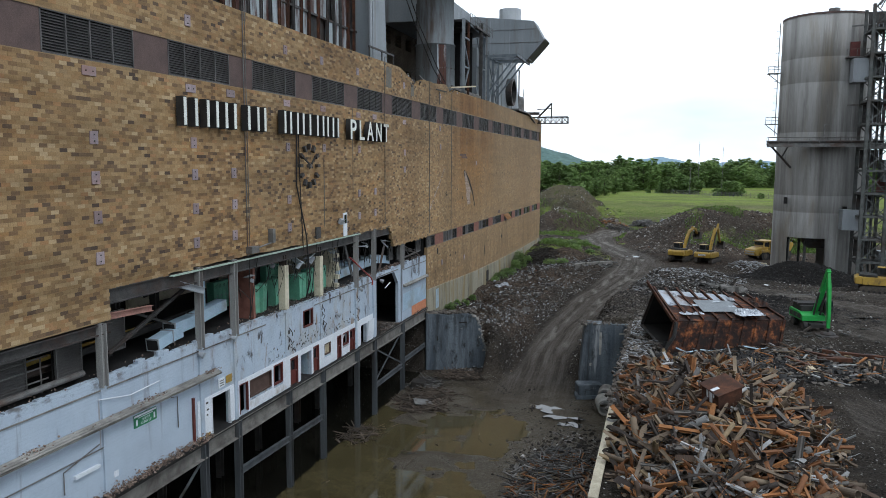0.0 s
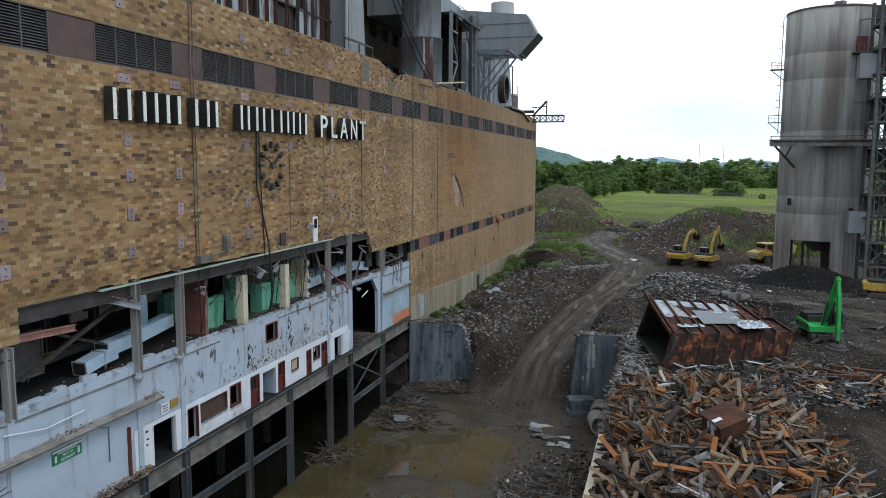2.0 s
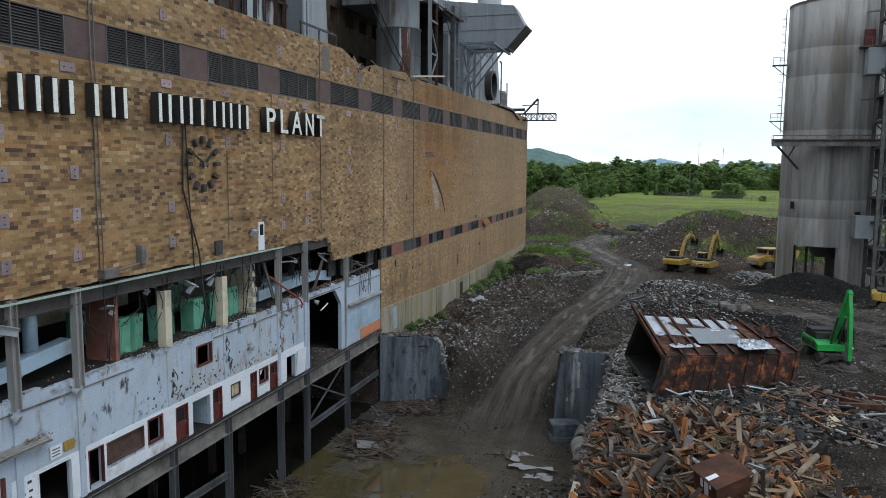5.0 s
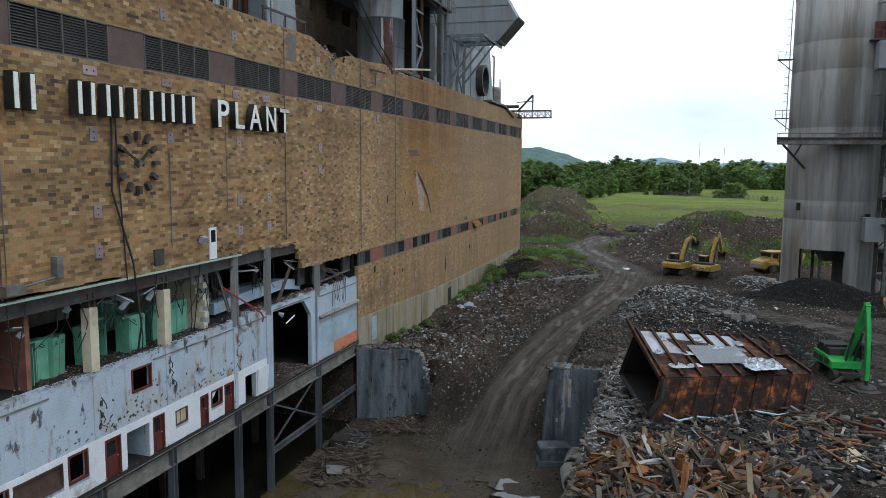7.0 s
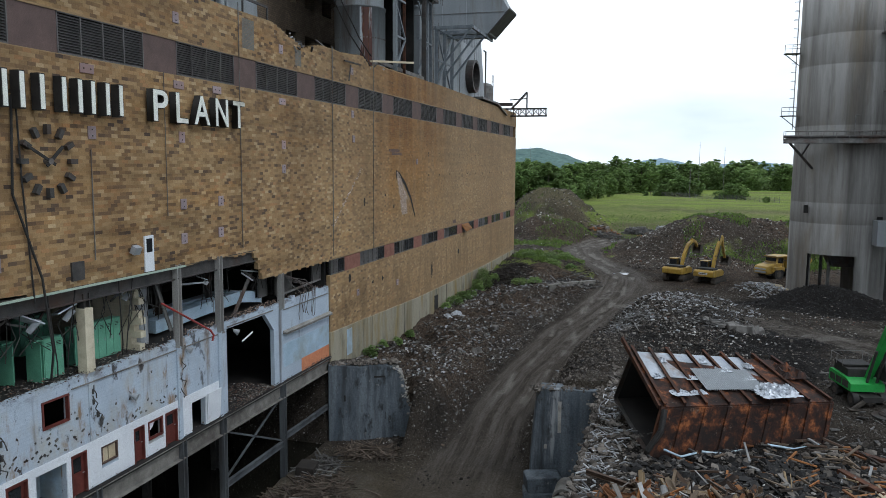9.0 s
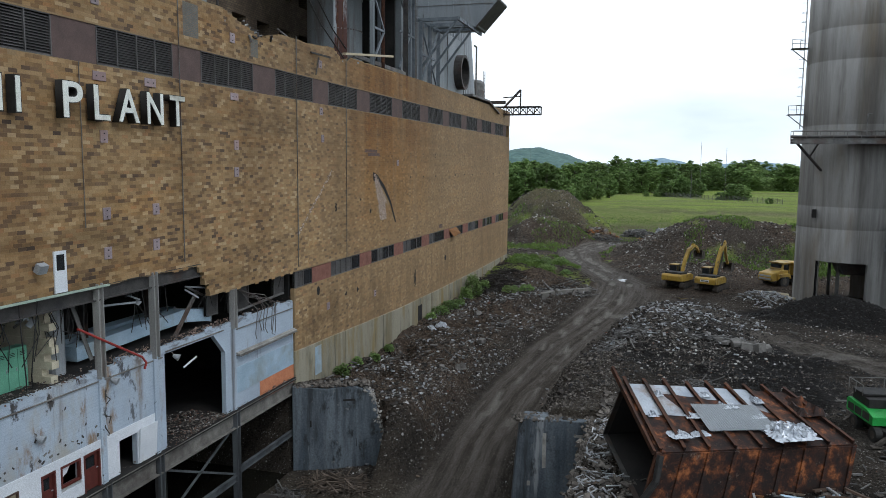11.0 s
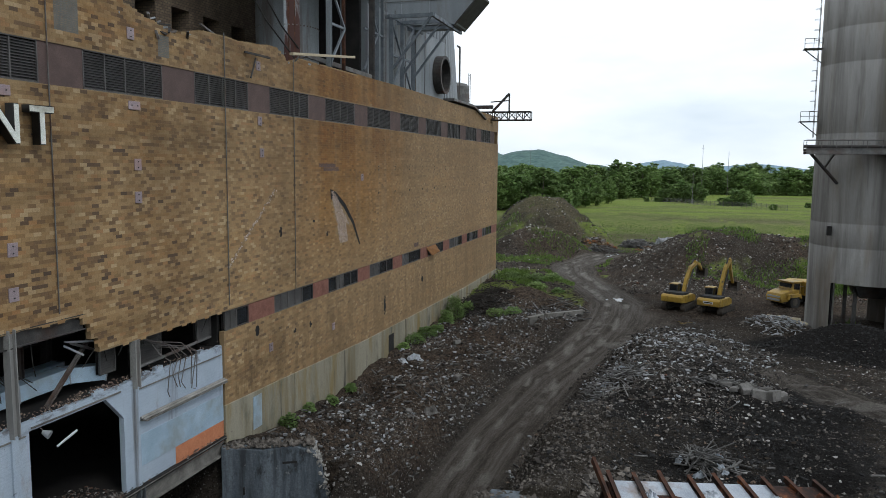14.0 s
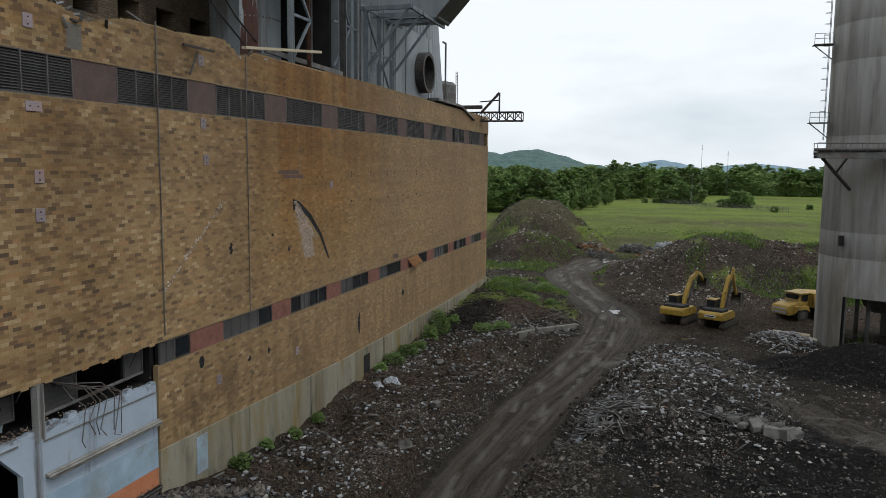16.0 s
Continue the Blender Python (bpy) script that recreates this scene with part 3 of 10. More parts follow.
def raw(name, verts, faces, mat, parent=None, smooth=False):
    """A mesh straight from arrays, for large counts."""
    me = bpy.data.meshes.new(name)
    verts, faces = np.asarray(verts, np.float32), np.asarray(faces, np.int32)
    me.vertices.add(len(verts))
    me.vertices.foreach_set("co", verts.ravel())
    k = faces.shape[1]
    me.loops.add(faces.size)
    me.loops.foreach_set("vertex_index", faces.ravel())
    me.polygons.add(len(faces))
    me.polygons.foreach_set("loop_start", np.arange(0, faces.size, k, dtype=np.int32))
    me.update(calc_edges=True)
    me.materials.append(mat)
    me.polygons.foreach_set("use_smooth", [smooth] * len(faces))
    o = new(name, me)
    if parent:
        o.parent = parent
    return o


def thing(name, label, category, at=(0, 0, 0), rz=0.0, group="", kind=""):
    e = new(name)
    e.empty_display_size = 0.5
    e.matrix_world = pose(*at, 0, 0, rz)
    return tagged(e, label, category, group, kind)


def structure(ob, label, category):
    return tagged(ob, label, category, "", "structure")


rng = np.random.default_rng(7)


def fbm(x, y, scale=1.0, octaves=4, seed=0.0):
    """Smooth value noise for arrays."""
    out, amp, tot = np.zeros_like(x, dtype=float), 1.0, 0.0
    for o in range(octaves):
        f = scale * 2 ** o
        px, py = x * f + 17.3 * o + seed * 3.1, y * f - 9.7 * o + seed * 1.7
        ix, iy = np.floor(px), np.floor(py)
        fx, fy = px - ix, py - iy
        fx, fy = fx * fx * (3 - 2 * fx), fy * fy * (3 - 2 * fy)

        def hsh(a, b):
            s = np.sin(a * 127.1 + b * 311.7 + seed * 74.7) * 43758.5453
            return s - np.floor(s)
        v = (hsh(ix, iy) * (1 - fx) + hsh(ix + 1, iy) * fx) * (1 - fy) + (hsh(ix, iy + 1) * (1 - fx) + hsh(ix + 1, iy + 1) * fx) * fy
        out += amp * v
        tot += amp
        amp *= 0.5
    return out / tot


def chunk_cloud(name, pts, size, mat, parent=None, flat=1.0, stretch=1.0, seed=1):
    """Many small irregular lumps in one mesh."""
    r = np.random.default_rng(seed)
    n = len(pts)
    base = np.array([(1, 0, 0), (-1, 0, 0), (0, 1, 0), (0, -1, 0), (0, 0, 1), (0, 0, -1), (0.7, 0.7, 0.5), (-0.7, -0.6, 0.55)], float)
    tri = np.array([(0, 2, 6), (2, 4, 6), (4, 0, 6), (2, 1, 4), (1, 3, 7), (3, 4, 7), (4, 1, 7), (3, 0, 4), (2, 0, 5), (1, 2, 5), (3, 1, 5), (0, 3, 5)])
    v = base[None] * (1 + r.uniform(-0.35, 0.35, (n, 8, 1)))
    v[:, :, 0] *= stretch
    v *= np.asarray(size)[:, None, None] * r.uniform(0.6, 1.2, (n, 1, 3))
    v[:, :, 2] *= flat
    a, b = r.uniform(0, 2 * np.pi, n), r.uniform(-0.6, 0.6, n)
    ca, sa, cb, sb = np.cos(a), np.sin(a), np.cos(b), np.sin(b)
    R = np.zeros((n, 3, 3))
    R[:, 0, 0], R[:, 0, 1], R[:, 0, 2] = ca, -sa * cb, sa * sb
    R[:, 1, 0], R[:, 1, 1], R[:, 1, 2] = sa, ca * cb, -ca * sb
    R[:, 2, 1], R[:, 2, 2] = sb, cb
    v = np.einsum("nij,nkj->nki", R, v) + np.asarray(pts)[:, None, :]
    f = (tri[None] + (np.arange(n) * 8)[:, None, None]).reshape(-1, 3)
    return raw(name, v.reshape(-1, 3), f, mat, parent)


def stick_cloud(name, pts, length, width, mat, parent=None, pitch=0.35, seed=1):
    """Many thin bars lying about, in one mesh."""
    r = np.random.default_rng(seed)
    n = len(pts)
    L, W = np.asarray(length) / 2, np.asarray(width) / 2
    c = np.array([(a, b, d) for d in (-1, 1) for b in (-1, 1) for a in (-1, 1)], float)
    v = np.repeat(c[None], n, 0)
    v[:, :, 0] *= L[:, None]
    v[:, :, 1] *= W[:, None] * r.uniform(0.6, 2.2, (n, 1))
    v[:, :, 2] *= W[:, None]
    a, b = r.uniform(0, 2 * np.pi, n), r.normal(0, pitch, n)
    ca, sa, cb, sb = np.cos(a), np.sin(a), np.cos(b), np.sin(b)
    R = np.zeros((n, 3, 3))
    R[:, 0, 0], R[:, 0, 1], R[:, 0, 2] = ca * cb, -sa, ca * sb
    R[:, 1, 0], R[:, 1, 1], R[:, 1, 2] = sa * cb, ca, sa * sb
    R[:, 2, 0], R[:, 2, 2] = -sb, cb
    v = np.einsum("nij,nkj->nki", R, v) + np.asarray(pts)[:, None, :]
    q = np.array([(0, 2, 3, 1), (4, 5, 7, 6), (0, 1, 5, 4), (1, 3, 7, 5), (3, 2, 6, 7), (2, 0, 4, 6)])
    f = (q[None] + (np.arange(n) * 8)[:, None, None]).reshape(-1, 4)
    return raw(name, v.reshape(-1, 3), f, mat, parent)


# ---- ground ----
WX = -24.8                                   # outer face of the brick front
ROAD_Y = [-60, 40, 62, 75, 85, 95, 108, 118, 124, 130, 138, 147, 155, 163, 175, 188, 200, 215]
ROAD_X = [-12, -12, -12.2, -12.4, -12.6, -12.0, -9.8, -6.8, -5.4, -4.8, -4.8, -7.8, -10.8, -13.4, -15.5, -13, -9.5, -8]
ROAD_Z = [-1.2, -1.2, -1.2, -1.0, -0.2, 0.8, 2.4, 3.7, 4.3, 4.6, 4.7, 4.7, 4.7, 4.7, 4.6, 4.6, 4.6, 4.6]


def smooth(t):
    t = np.clip(t, 0, 1)
    return t * t * (3 - 2 * t)


def yard_z(x, y):
    return 6.7 - 1.9 * smooth((y - 84) / 44.0)


MOUNDS = [(-28.6, 222, 17, 19, 10.5, 3.0), (-25, 194, 12, 9, 5.2, 1.3), (11.0, 177, 20.5, 20, 7.0, 1.2), (27, 172, 12, 12, 3.6, 2.2),
          (19, 117.5, 9, 5.5, 2.6, 3.3), (1.5, 106, 9.5, 19, 1.3, 4.1), (-15, 121, 5.5, 8, 0.5, 5.2), (-20, 138, 8, 12, 1.2, 6.1), (-19.5, 97, 3.4, 4.5, 1.1, 9.3), (-17.5, 108, 3.6, 5.5, 1.0, 9.9), (-21.5, 87.5, 2.6, 3.4, 0.7, 10.4), (-18.3, 116, 3, 3.6, 0.8, 11.2),
          (12.5, 128, 4.5, 3.5, 1.1, 7.7), (-3.0, 84, 4, 7, 0.7, 8.8)]


def ground_z(x, y):
    x, y = np.asarray(x, float), np.asarray(y, float)
    rx, rz = np.interp(y, ROAD_Y, ROAD_X), np.interp(y, ROAD_Y, ROAD_Z)
    yd = yard_z(x, y)
    wallz = np.interp(y, [70, 78, 82, 85, 89, 94, 100, 108, 119, 135, 151, 200], [5.4, 5.4, 4.8, 4.65, 4.45, 4.15, 3.9, 4.2, 4.4, 4.6, 5.8, 4.7])
    d = x - rx
    half = 2.5 + 0.9 * smooth((y - 116) / 10)
    lt = np.clip((-d - half) / np.maximum(rx - half - WX, 4.0), 0, 1)
    crest = 0.4 + 0.36 * fbm(x, y, 0.11, 3, 62)
    left = crest * smooth(lt * (5.4 - 2.4 * fbm(x, y, 0.08, 2, 63))) + (1 - crest) * lt
    berm = smooth((y - 86) / 8) * smooth((120 - y) / 8)
    right = smooth((d - half - 1.0 * berm) / (5.0 + 2.0 * smooth((y - 84) / 6) * smooth((112 - y) / 10)))
    z = np.where(d < 0, rz + (wallz - rz) * left, rz + (yd - rz) * right)
    bump = 0.8 * (fbm(x, y, 0.3, 4, 2) - 0.5) + 0.5 * (fbm(x, y, 1.1, 3, 5) - 0.5)
    off = np.maximum(smooth((np.abs(d) - 2.6) / 2.0), smooth((y - 206) / 10))
    onbank = smooth((-d - 3.2) / 2.5) * smooth((y - 79) / 4) * smooth((150 - y) / 12)
    z = z + onbank * (1.3 * (fbm(x, y, 0.21, 4, 88) - 0.5) - 0.7 * smooth((fbm(x, y, 0.27, 3, 90) - 0.6) / 0.08))
    for mx, my, ax, ay, hh, sd in MOUNDS:
        e = np.sqrt(((x - mx) / ax) ** 2 + ((y - my) / ay) ** 2)
        e = e * (1 + 0.5 * (fbm(x, y, 0.16, 3, sd) - 0.5))
        z = z + hh * smooth((1.12 - e) / 1.0) * off
        bump = bump + 0.9 * (fbm(x, y, 0.3, 4, sd) - 0.5) * smooth((1.1 - e) / 0.6) * off * min(1.0, hh / 3)
    # tyre ruts on the road
    rut = np.exp(-((np.abs(d + 0.35 * np.sin(y * 0.11)) - 1.15) / 0.36) ** 2) * -0.16 + 0.05 * (fbm(x * 3, y * 0.4, 1.0, 2, 6) - 0.5)
    z = z + np.where((y > 60) & (y < 200), rut, 0) + bump * (0.25 + 0.75 * off)
    # the excavated pit beside the building
    pit = -1.25 + 0.34 * smooth((x + 14.5) / 7) + 0.3 * smooth((y - 60) / 12) + 0.6 * (fbm(x, y, 0.22, 4, 9) - 0.5) + 0.3 * (fbm(x * 0.5, y * 1.3, 0.8, 4, 4) - 0.5)
    inpit = smooth((80.0 - y) / 6.0)
    brink = np.where(x < -18.2, 77.0 + (x + 24.6) * 0.532, np.where(x < -7.9, 60.0, 73.2 + (x + 7.8) * 0.19))
    gate = (x >= -18.2) & (x < -7.9)
    z = np.where(gate & (y < 80), z * (1 - inpit) + pit * inpit, np.where((x < -2.75) & (y < brink), pit, z))
    z = np.where((x >= -2.75) & (y < 90), np.where(y < 76, yd + bump, z), z)
    z = np.where((x < -24.9) & (y < 76.8), -1.32 + 0.4 * (fbm(x, y, 0.4, 3, 13) - 0.5), z)
    # grass bank and the plain behind it
    far = smooth((y - 226) / 70.0)
    z = z * (1 - far) + far * (8.3 + 1.2 * (fbm(x, y, 0.012, 3, 1) - 0.5)) - 2.5 * smooth((y - 330) / 120.0)
    wide = smooth((np.abs(x) - 90) / 80.0)
    z = z * (1 - wide) + wide * np.where(y > 226, z, 4.7)
    return np.where(y < 20, np.where(x < -2.75, -1.25, yd), z)


def ticks(parts):
    return np.unique(np.round(np.concatenate([np.arange(a, b, s) for a, b, s in parts]), 3))


gx = ticks([(-2600, -400, 220), (-400, -90, 31), (-90, -32, 4), (-32, 34, 0.4), (34, 60, 1.3), (60, 160, 10), (160, 500, 40), (500, 2700, 220)])
gx = np.unique(np.concatenate([gx, [-2.76, -2.74]]))
gy = ticks([(-2400, -300, 300), (-300, 0, 30), (0, 36, 3), (36, 140, 0.4), (140, 240, 1.0), (240, 320, 3.5), (320, 560, 16), (560, 3600, 190)])
GX, GY = np.meshgrid(gx, gy)
GZ = ground_z(GX, GY)
nx, ny = len(gx), len(gy)
idx = np.arange(nx * ny).reshape(ny, nx)
gf = np.stack([idx[:-1, :-1], idx[:-1, 1:], idx[1:, 1:], idx[1:, :-1]], -1).reshape(-1, 4)


def ground_material():
    m = bpy.data.materials.new("earth")
    m.use_nodes = True
    n, l = m.node_tree.nodes, m.node_tree.links
    b = n["Principled BSDF"]
    geo = n.new("ShaderNodeNewGeometry")

    def tex(scale, detail=8, rough=0.6, vec=None):
        t = n.new("ShaderNodeTexNoise")
        t.inputs["Scale"].default_value, t.inputs["Detail"].default_value, t.inputs["Roughness"].default_value = scale, detail, rough
        l.new(vec or geo.outputs["Position"], t.inputs["Vector"])
        return t.outputs["Fac"]

    def mask(name):
        a = n.new("ShaderNodeAttribute")
        a.attribute_name = name
        return a.outputs["Fac"]

    def mix(fac, c1, c2, kind="MIX"):
        x = n.new("ShaderNodeMixRGB")
        x.blend_type = kind
        l.new(fac, x.inputs["Fac"])
        for src, slot in ((c1, "Color1"), (c2, "Color2")):
            if isinstance(src, tuple):
                x.inputs[slot].default_value = (*src, 1)
            else:
                l.new(src, x.inputs[slot])
        return x.outputs["Color"]

    def col(fac, stops):
        r = ramp(n, stops)
        l.new(fac, r.inputs["Fac"])
        return r.outputs["Color"]

    def math_node(op, p, q):
        x = n.new("ShaderNodeMath")
        x.operation = op
        for src, k in ((p, 0), (q, 1)):
            if isinstance(src, (int, float)):
                x.inputs[k].default_value = src
            else:
                l.new(src, x.inputs[k])
        return x.outputs[0]
    # wheel tracks: noise drawn out along the driving line
    run = n.new("ShaderNodeCombineXYZ")
    l.new(math_node("MULTIPLY", mask("across"), 1.0), run.inputs["X"])
    l.new(math_node("MULTIPLY", mask("along"), 0.045), run.inputs["Y"])
    tracks = tex(1.5, 9, 0.66, run.outputs["Vector"])
    a, c, e, g = tex(0.6), tex(4.0, 12, 0.78), tex(0.15), tex(9.0, 6, 0.85)
    grit = col(g, [(0.43, (0, 0, 0)), (0.62, (1, 1, 1))])
    lumps = col(c, [(0.42, (0, 0, 0)), (0.6, (1, 1, 1))])
    dirt = mix(lumps, col(a, [(0.3, (0.005, 0.0047, 0.0044)), (0.7, (0.019, 0.0172, 0.015))]), col(a, [(0.3, (0.02, 0.018, 0.0158)), (0.7, (0.066, 0.058, 0.049))]))
    dirt = mix(grit, dirt, col(e, [(0.35, (0.055, 0.048, 0.041)), (0.65, (0.105, 0.087, 0.069))]))
    # pale pebbles and specks
    vor = n.new("ShaderNodeTexVoronoi")
    vor.inputs["Scale"].default_value = 3.4
    l.new(geo.outputs["Position"], vor.inputs["Vector"])
    near_seed = col(vor.outputs["Distance"], [(0.16, (1, 1, 1)), (0.22, (0, 0, 0))])
    sep = n.new("ShaderNodeSeparateColor")
    l.new(vor.outputs["Color"], sep.inputs["Color"])
    chosen = col(sep.outputs[0], [(0.62, (0, 0, 0)), (0.66, (1, 1, 1))])
    pebble = mix(near_seed, (0.0, 0.0, 0.0), chosen)
    dirt = mix(pebble, dirt, col(sep.outputs[1], [(0.2, (0.10, 0.09, 0.08)), (0.8, (0.42, 0.405, 0.385))]))
    vor2 = n.new("ShaderNodeTexVoronoi")
    vor2.inputs["Scale"].default_value = 8.5
    l.new(geo.outputs["Position"], vor2.inputs["Vector"])
    sep2 = n.new("ShaderNodeSeparateColor")
    l.new(vor2.outputs["Color"], sep2.inputs["Color"])
    speck = mix(col(vor2.outputs["Distance"], [(0.26, (1, 1, 1)), (0.34, (0, 0, 0))]), (0.0, 0.0, 0.0), mix(col(sep2.outputs[0], [(0.7, (0, 0, 0)), (0.73, (1, 1, 1))]), (0.0, 0.0, 0.0), col(e, [(0.42, (0.25, 0.25, 0.25)), (0.58, (1, 1, 1))])))
    road = mix(lumps, col(a, [(0.3, (0.043, 0.036, 0.03)), (0.7, (0.08, 0.067, 0.056))]), col(a, [(0.3, (0.10, 0.086, 0.072)), (0.7, (0.18, 0.156, 0.132))]))
    road = mix(col(tracks, [(0.40, (0, 0, 0)), (0.72, (1, 1, 1))]), mix(grit, (0.038, 0.032, 0.026), road), mix(grit, (0.105, 0.093, 0.08), (0.25, 0.23, 0.205)))
    road = mix(mask("dried"), road, mix(grit, (0.13, 0.118, 0.102), (0.29, 0.272, 0.245)))
    mud = mix(c, col(e, [(0.35, (0.10, 0.08, 0.05)), (0.65, (0.17, 0.136, 0.08))]), col(a, [(0.3, (0.14, 0.118, 0.086)), (0.7, (0.27, 0.238, 0.19))]))
    mud = mix(grit, (0.07, 0.058, 0.041), mud)
    grass = mix(c, col(e, [(0.3, (0.085, 0.125, 0.028)), (0.7, (0.185, 0.225, 0.055))]), col(a, [(0.3, (0.13, 0.19, 0.033)), (0.7, (0.235, 0.28, 0.07))]))
    dry = mix(c, col(a, [(0.3, (0.06, 0.082, 0.025)), (0.7, (0.125, 0.14, 0.053))]), col(e, [(0.3, (0.125, 0.15, 0.05)), (0.7, (0.235, 0.205, 0.115))]))
    dirt = mix(mask("brown"), dirt, mix(lumps, (0.016, 0.012, 0.0092), mix(grit, (0.145, 0.107, 0.079), col(a, [(0.3, (0.085, 0.062, 0.046)), (0.7, (0.2, 0.152, 0.114))]))))
    dirt = mix(speck, dirt, col(sep2.outputs[1], [(0.2, (0.1, 0.092, 0.083)), (0.8, (0.34, 0.33, 0.315))]))
    cc = mix(mask("road"), dirt, road)
    cc = mix(mask("mud"), cc, mud)
    cc = mix(mask("dry"), cc, dry)
    cc = mix(mask("grass"), cc, grass)
    cc = mix(mask("ash"), cc, mix(grit, (0.009, 0.0085, 0.0083), (0.03, 0.0285, 0.0275)))
    l.new(cc, b.inputs["Base Color"])
    wet = math_node("MULTIPLY", mask("wet"), col(c, [(0.35, (1, 1, 1)), (0.6, (0.35, 0.35, 0.35))]))
    rr = n.new("ShaderNodeMapRange")
    l.new(wet, rr.inputs["Value"])
    rr.inputs["To Min"].default_value, rr.inputs["To Max"].default_value = 0.95, 0.16
    l.new(rr.outputs["Result"], b.inputs["Roughness"])
    sp = n.new("ShaderNodeMapRange")
    l.new(wet, sp.inputs["Value"])
    sp.inputs["To Min"].default_value, sp.inputs["To Max"].default_value = 0.04, 0.5
    l.new(sp.outputs["Result"], b.inputs["Specular IOR Level"])
    relief = math_node("ADD", math_node("MULTIPLY", c, 0.8), math_node("ADD", math_node("MULTIPLY", g, 0.35), math_node("MULTIPLY", math_node("MULTIPLY", tracks, mask("road")), 0.5)))
    bp = n.new("ShaderNodeBump")
    bp.inputs["Strength"].default_value, bp.inputs["Distance"].default_value = 1.0, 0.42
    l.new(relief, bp.inputs["Height"])
    l.new(bp.outputs["Normal"], b.inputs["Normal"])
    return m


ground = raw("ground", np.stack([GX, GY, GZ], -1).reshape(-1, 3), gf, ground_material(), smooth=True)
structure(ground, "dark demolition yard earth with a haul road and grass beyond", "ground")
rd = np.interp(GY, ROAD_Y, ROAD_X)
side = GX - rd
edge = 0.9 * (fbm(GX, GY, 0.5, 3, 24) - 0.5)
berm = smooth((GY - 86) / 8) * smooth((120 - GY) / 8)
m_road = smooth((2.9 + 0.5 * berm + 1.2 * smooth((GY - 116) / 10) + 1.6 * smooth((80 - GY) / 9) - np.abs(side - 0.5 * berm + 0.7 * edge)) / 0.9) * smooth((GY - 58) / 20) * (GY < 198)
# the branch that leaves the track and runs round the rubble across the yard
FORK_X, FORK_Y = [-6.5, -2, 4.3, 8.7, 11.4, 15.5, 22, 40], [123, 119.5, 113.4, 104.5, 99.2, 93, 86, 70]
fork = GY - np.interp(GX, FORK_X, FORK_Y)
m_fork = smooth((4.6 - np.abs(fork + 2 * edge)) / 2.2) * (GX > -7) * (GX < 44)
on_fork = m_fork > m_road
yard_tracks = 0.7 * (GX > 11) * (GY < 104) * smooth((fbm(GX, GY, 0.12, 3, 23) - 0.42) / 0.2)
m_road = np.maximum(np.maximum(m_road, 1.0 * m_fork), yard_tracks)
m_road = np.maximum(m_road, 0.75 * smooth((6.5 - np.hypot(GX + 3.5, (GY - 128) * 0.7)) / 3.0))
m_across = np.where(on_fork | (GX > 4), fork * 0.7, side + 0.5 * np.sin(GY * 0.09))
m_along = np.where(on_fork | (GX > 4), GX * 1.4, GY)
wheel = np.abs(np.abs(side + 0.35 * np.sin(GY * 0.11)) - 1.2)
m_dried = smooth((0.75 - wheel) / 0.5) * smooth((fbm(GX * 1.6, GY * 0.32, 1.0, 3, 71) - 0.5) / 0.1) * smooth((GY - 84) / 8) * (GY < 196)
m_dried = np.maximum(m_dried, 0.7 * m_fork * smooth((fbm(GX * 0.4, GY * 1.4, 0.8, 3, 72) - 0.56) / 0.08))
m_brown = 0.85 * smooth((-side - 2.4 - 1.3 * smooth((GY - 92) / 8)) / 1.8) * smooth((GY - 78) / 4) * smooth((152 - GY) / 12) * (0.35 + 0.65 * smooth((fbm(GX, GY, 0.16, 4, 91) - 0.4) / 0.14))
m_brown = np.maximum(m_brown, 0.75 * smooth((GY - 118) / 20) * smooth((244 - GY) / 10) * (0.3 + 0.7 * smooth((fbm(GX, GY, 0.12, 4, 93) - 0.4) / 0.14)))
# pale mud ends at the building line; darker earth beyond stands for shade
m_mud = smooth((78 - GY) / 12.0) * (GX < -2.75) * (GX > -24.9) * (1 - 0.6 * m_road)
line = fbm(GX * 0.15, GY, 0.18, 3, 33)
m_grass = smooth((GY - 272 + 16 * (fbm(GX, GY, 0.03, 4, 8) - 0.5)) / 10.0)
m_grass = m_grass * (0.4 + 0.6 * smooth((line - 0.42) / 0.12))
m_grass = np.maximum(m_grass, 0.8 * smooth((fbm(GX, GY, 0.13, 4, 31) - 0.56) / 0.1) * ((GY > 132) & (GX < -8)) * (np.abs(GX - rd) > 4.5))
m_grass = np.maximum(m_grass, 0.75 * smooth((fbm(GX, GY, 0.17, 4, 12) - 0.58) / 0.08) * ((GY > 160) & (GX > 2)))
m_dry = smooth((GY - 196 + 12 * (fbm(GX, GY, 0.08, 3, 19) - 0.5)) / 12) * np.clip(0.62 + 0.9 * (line - 0.5) + 0.9 * (fbm(GX, GY, 0.06, 4, 14) - 0.5), 0, 1) * ((np.abs(GX - rd) > 3.6) | (GY > 204))
m_dry = np.where(((GX + 28.6) / 17) ** 2 + ((GY - 222) / 19) ** 2 < 0.9, np.maximum(m_dry * 0.3, 0.4 * smooth((GZ - 11.5) / 4.0) * smooth((fbm(GX, GY, 0.2, 4, 15) - 0.44) / 0.1)), m_dry)
bare = smooth((1.1 - np.hypot((GX + 22) / 16, (GY - 194) / 10)) / 0.2)
m_dry, m_grass = m_dry * (1 - bare), m_grass * (1 - 0.8 * bare)
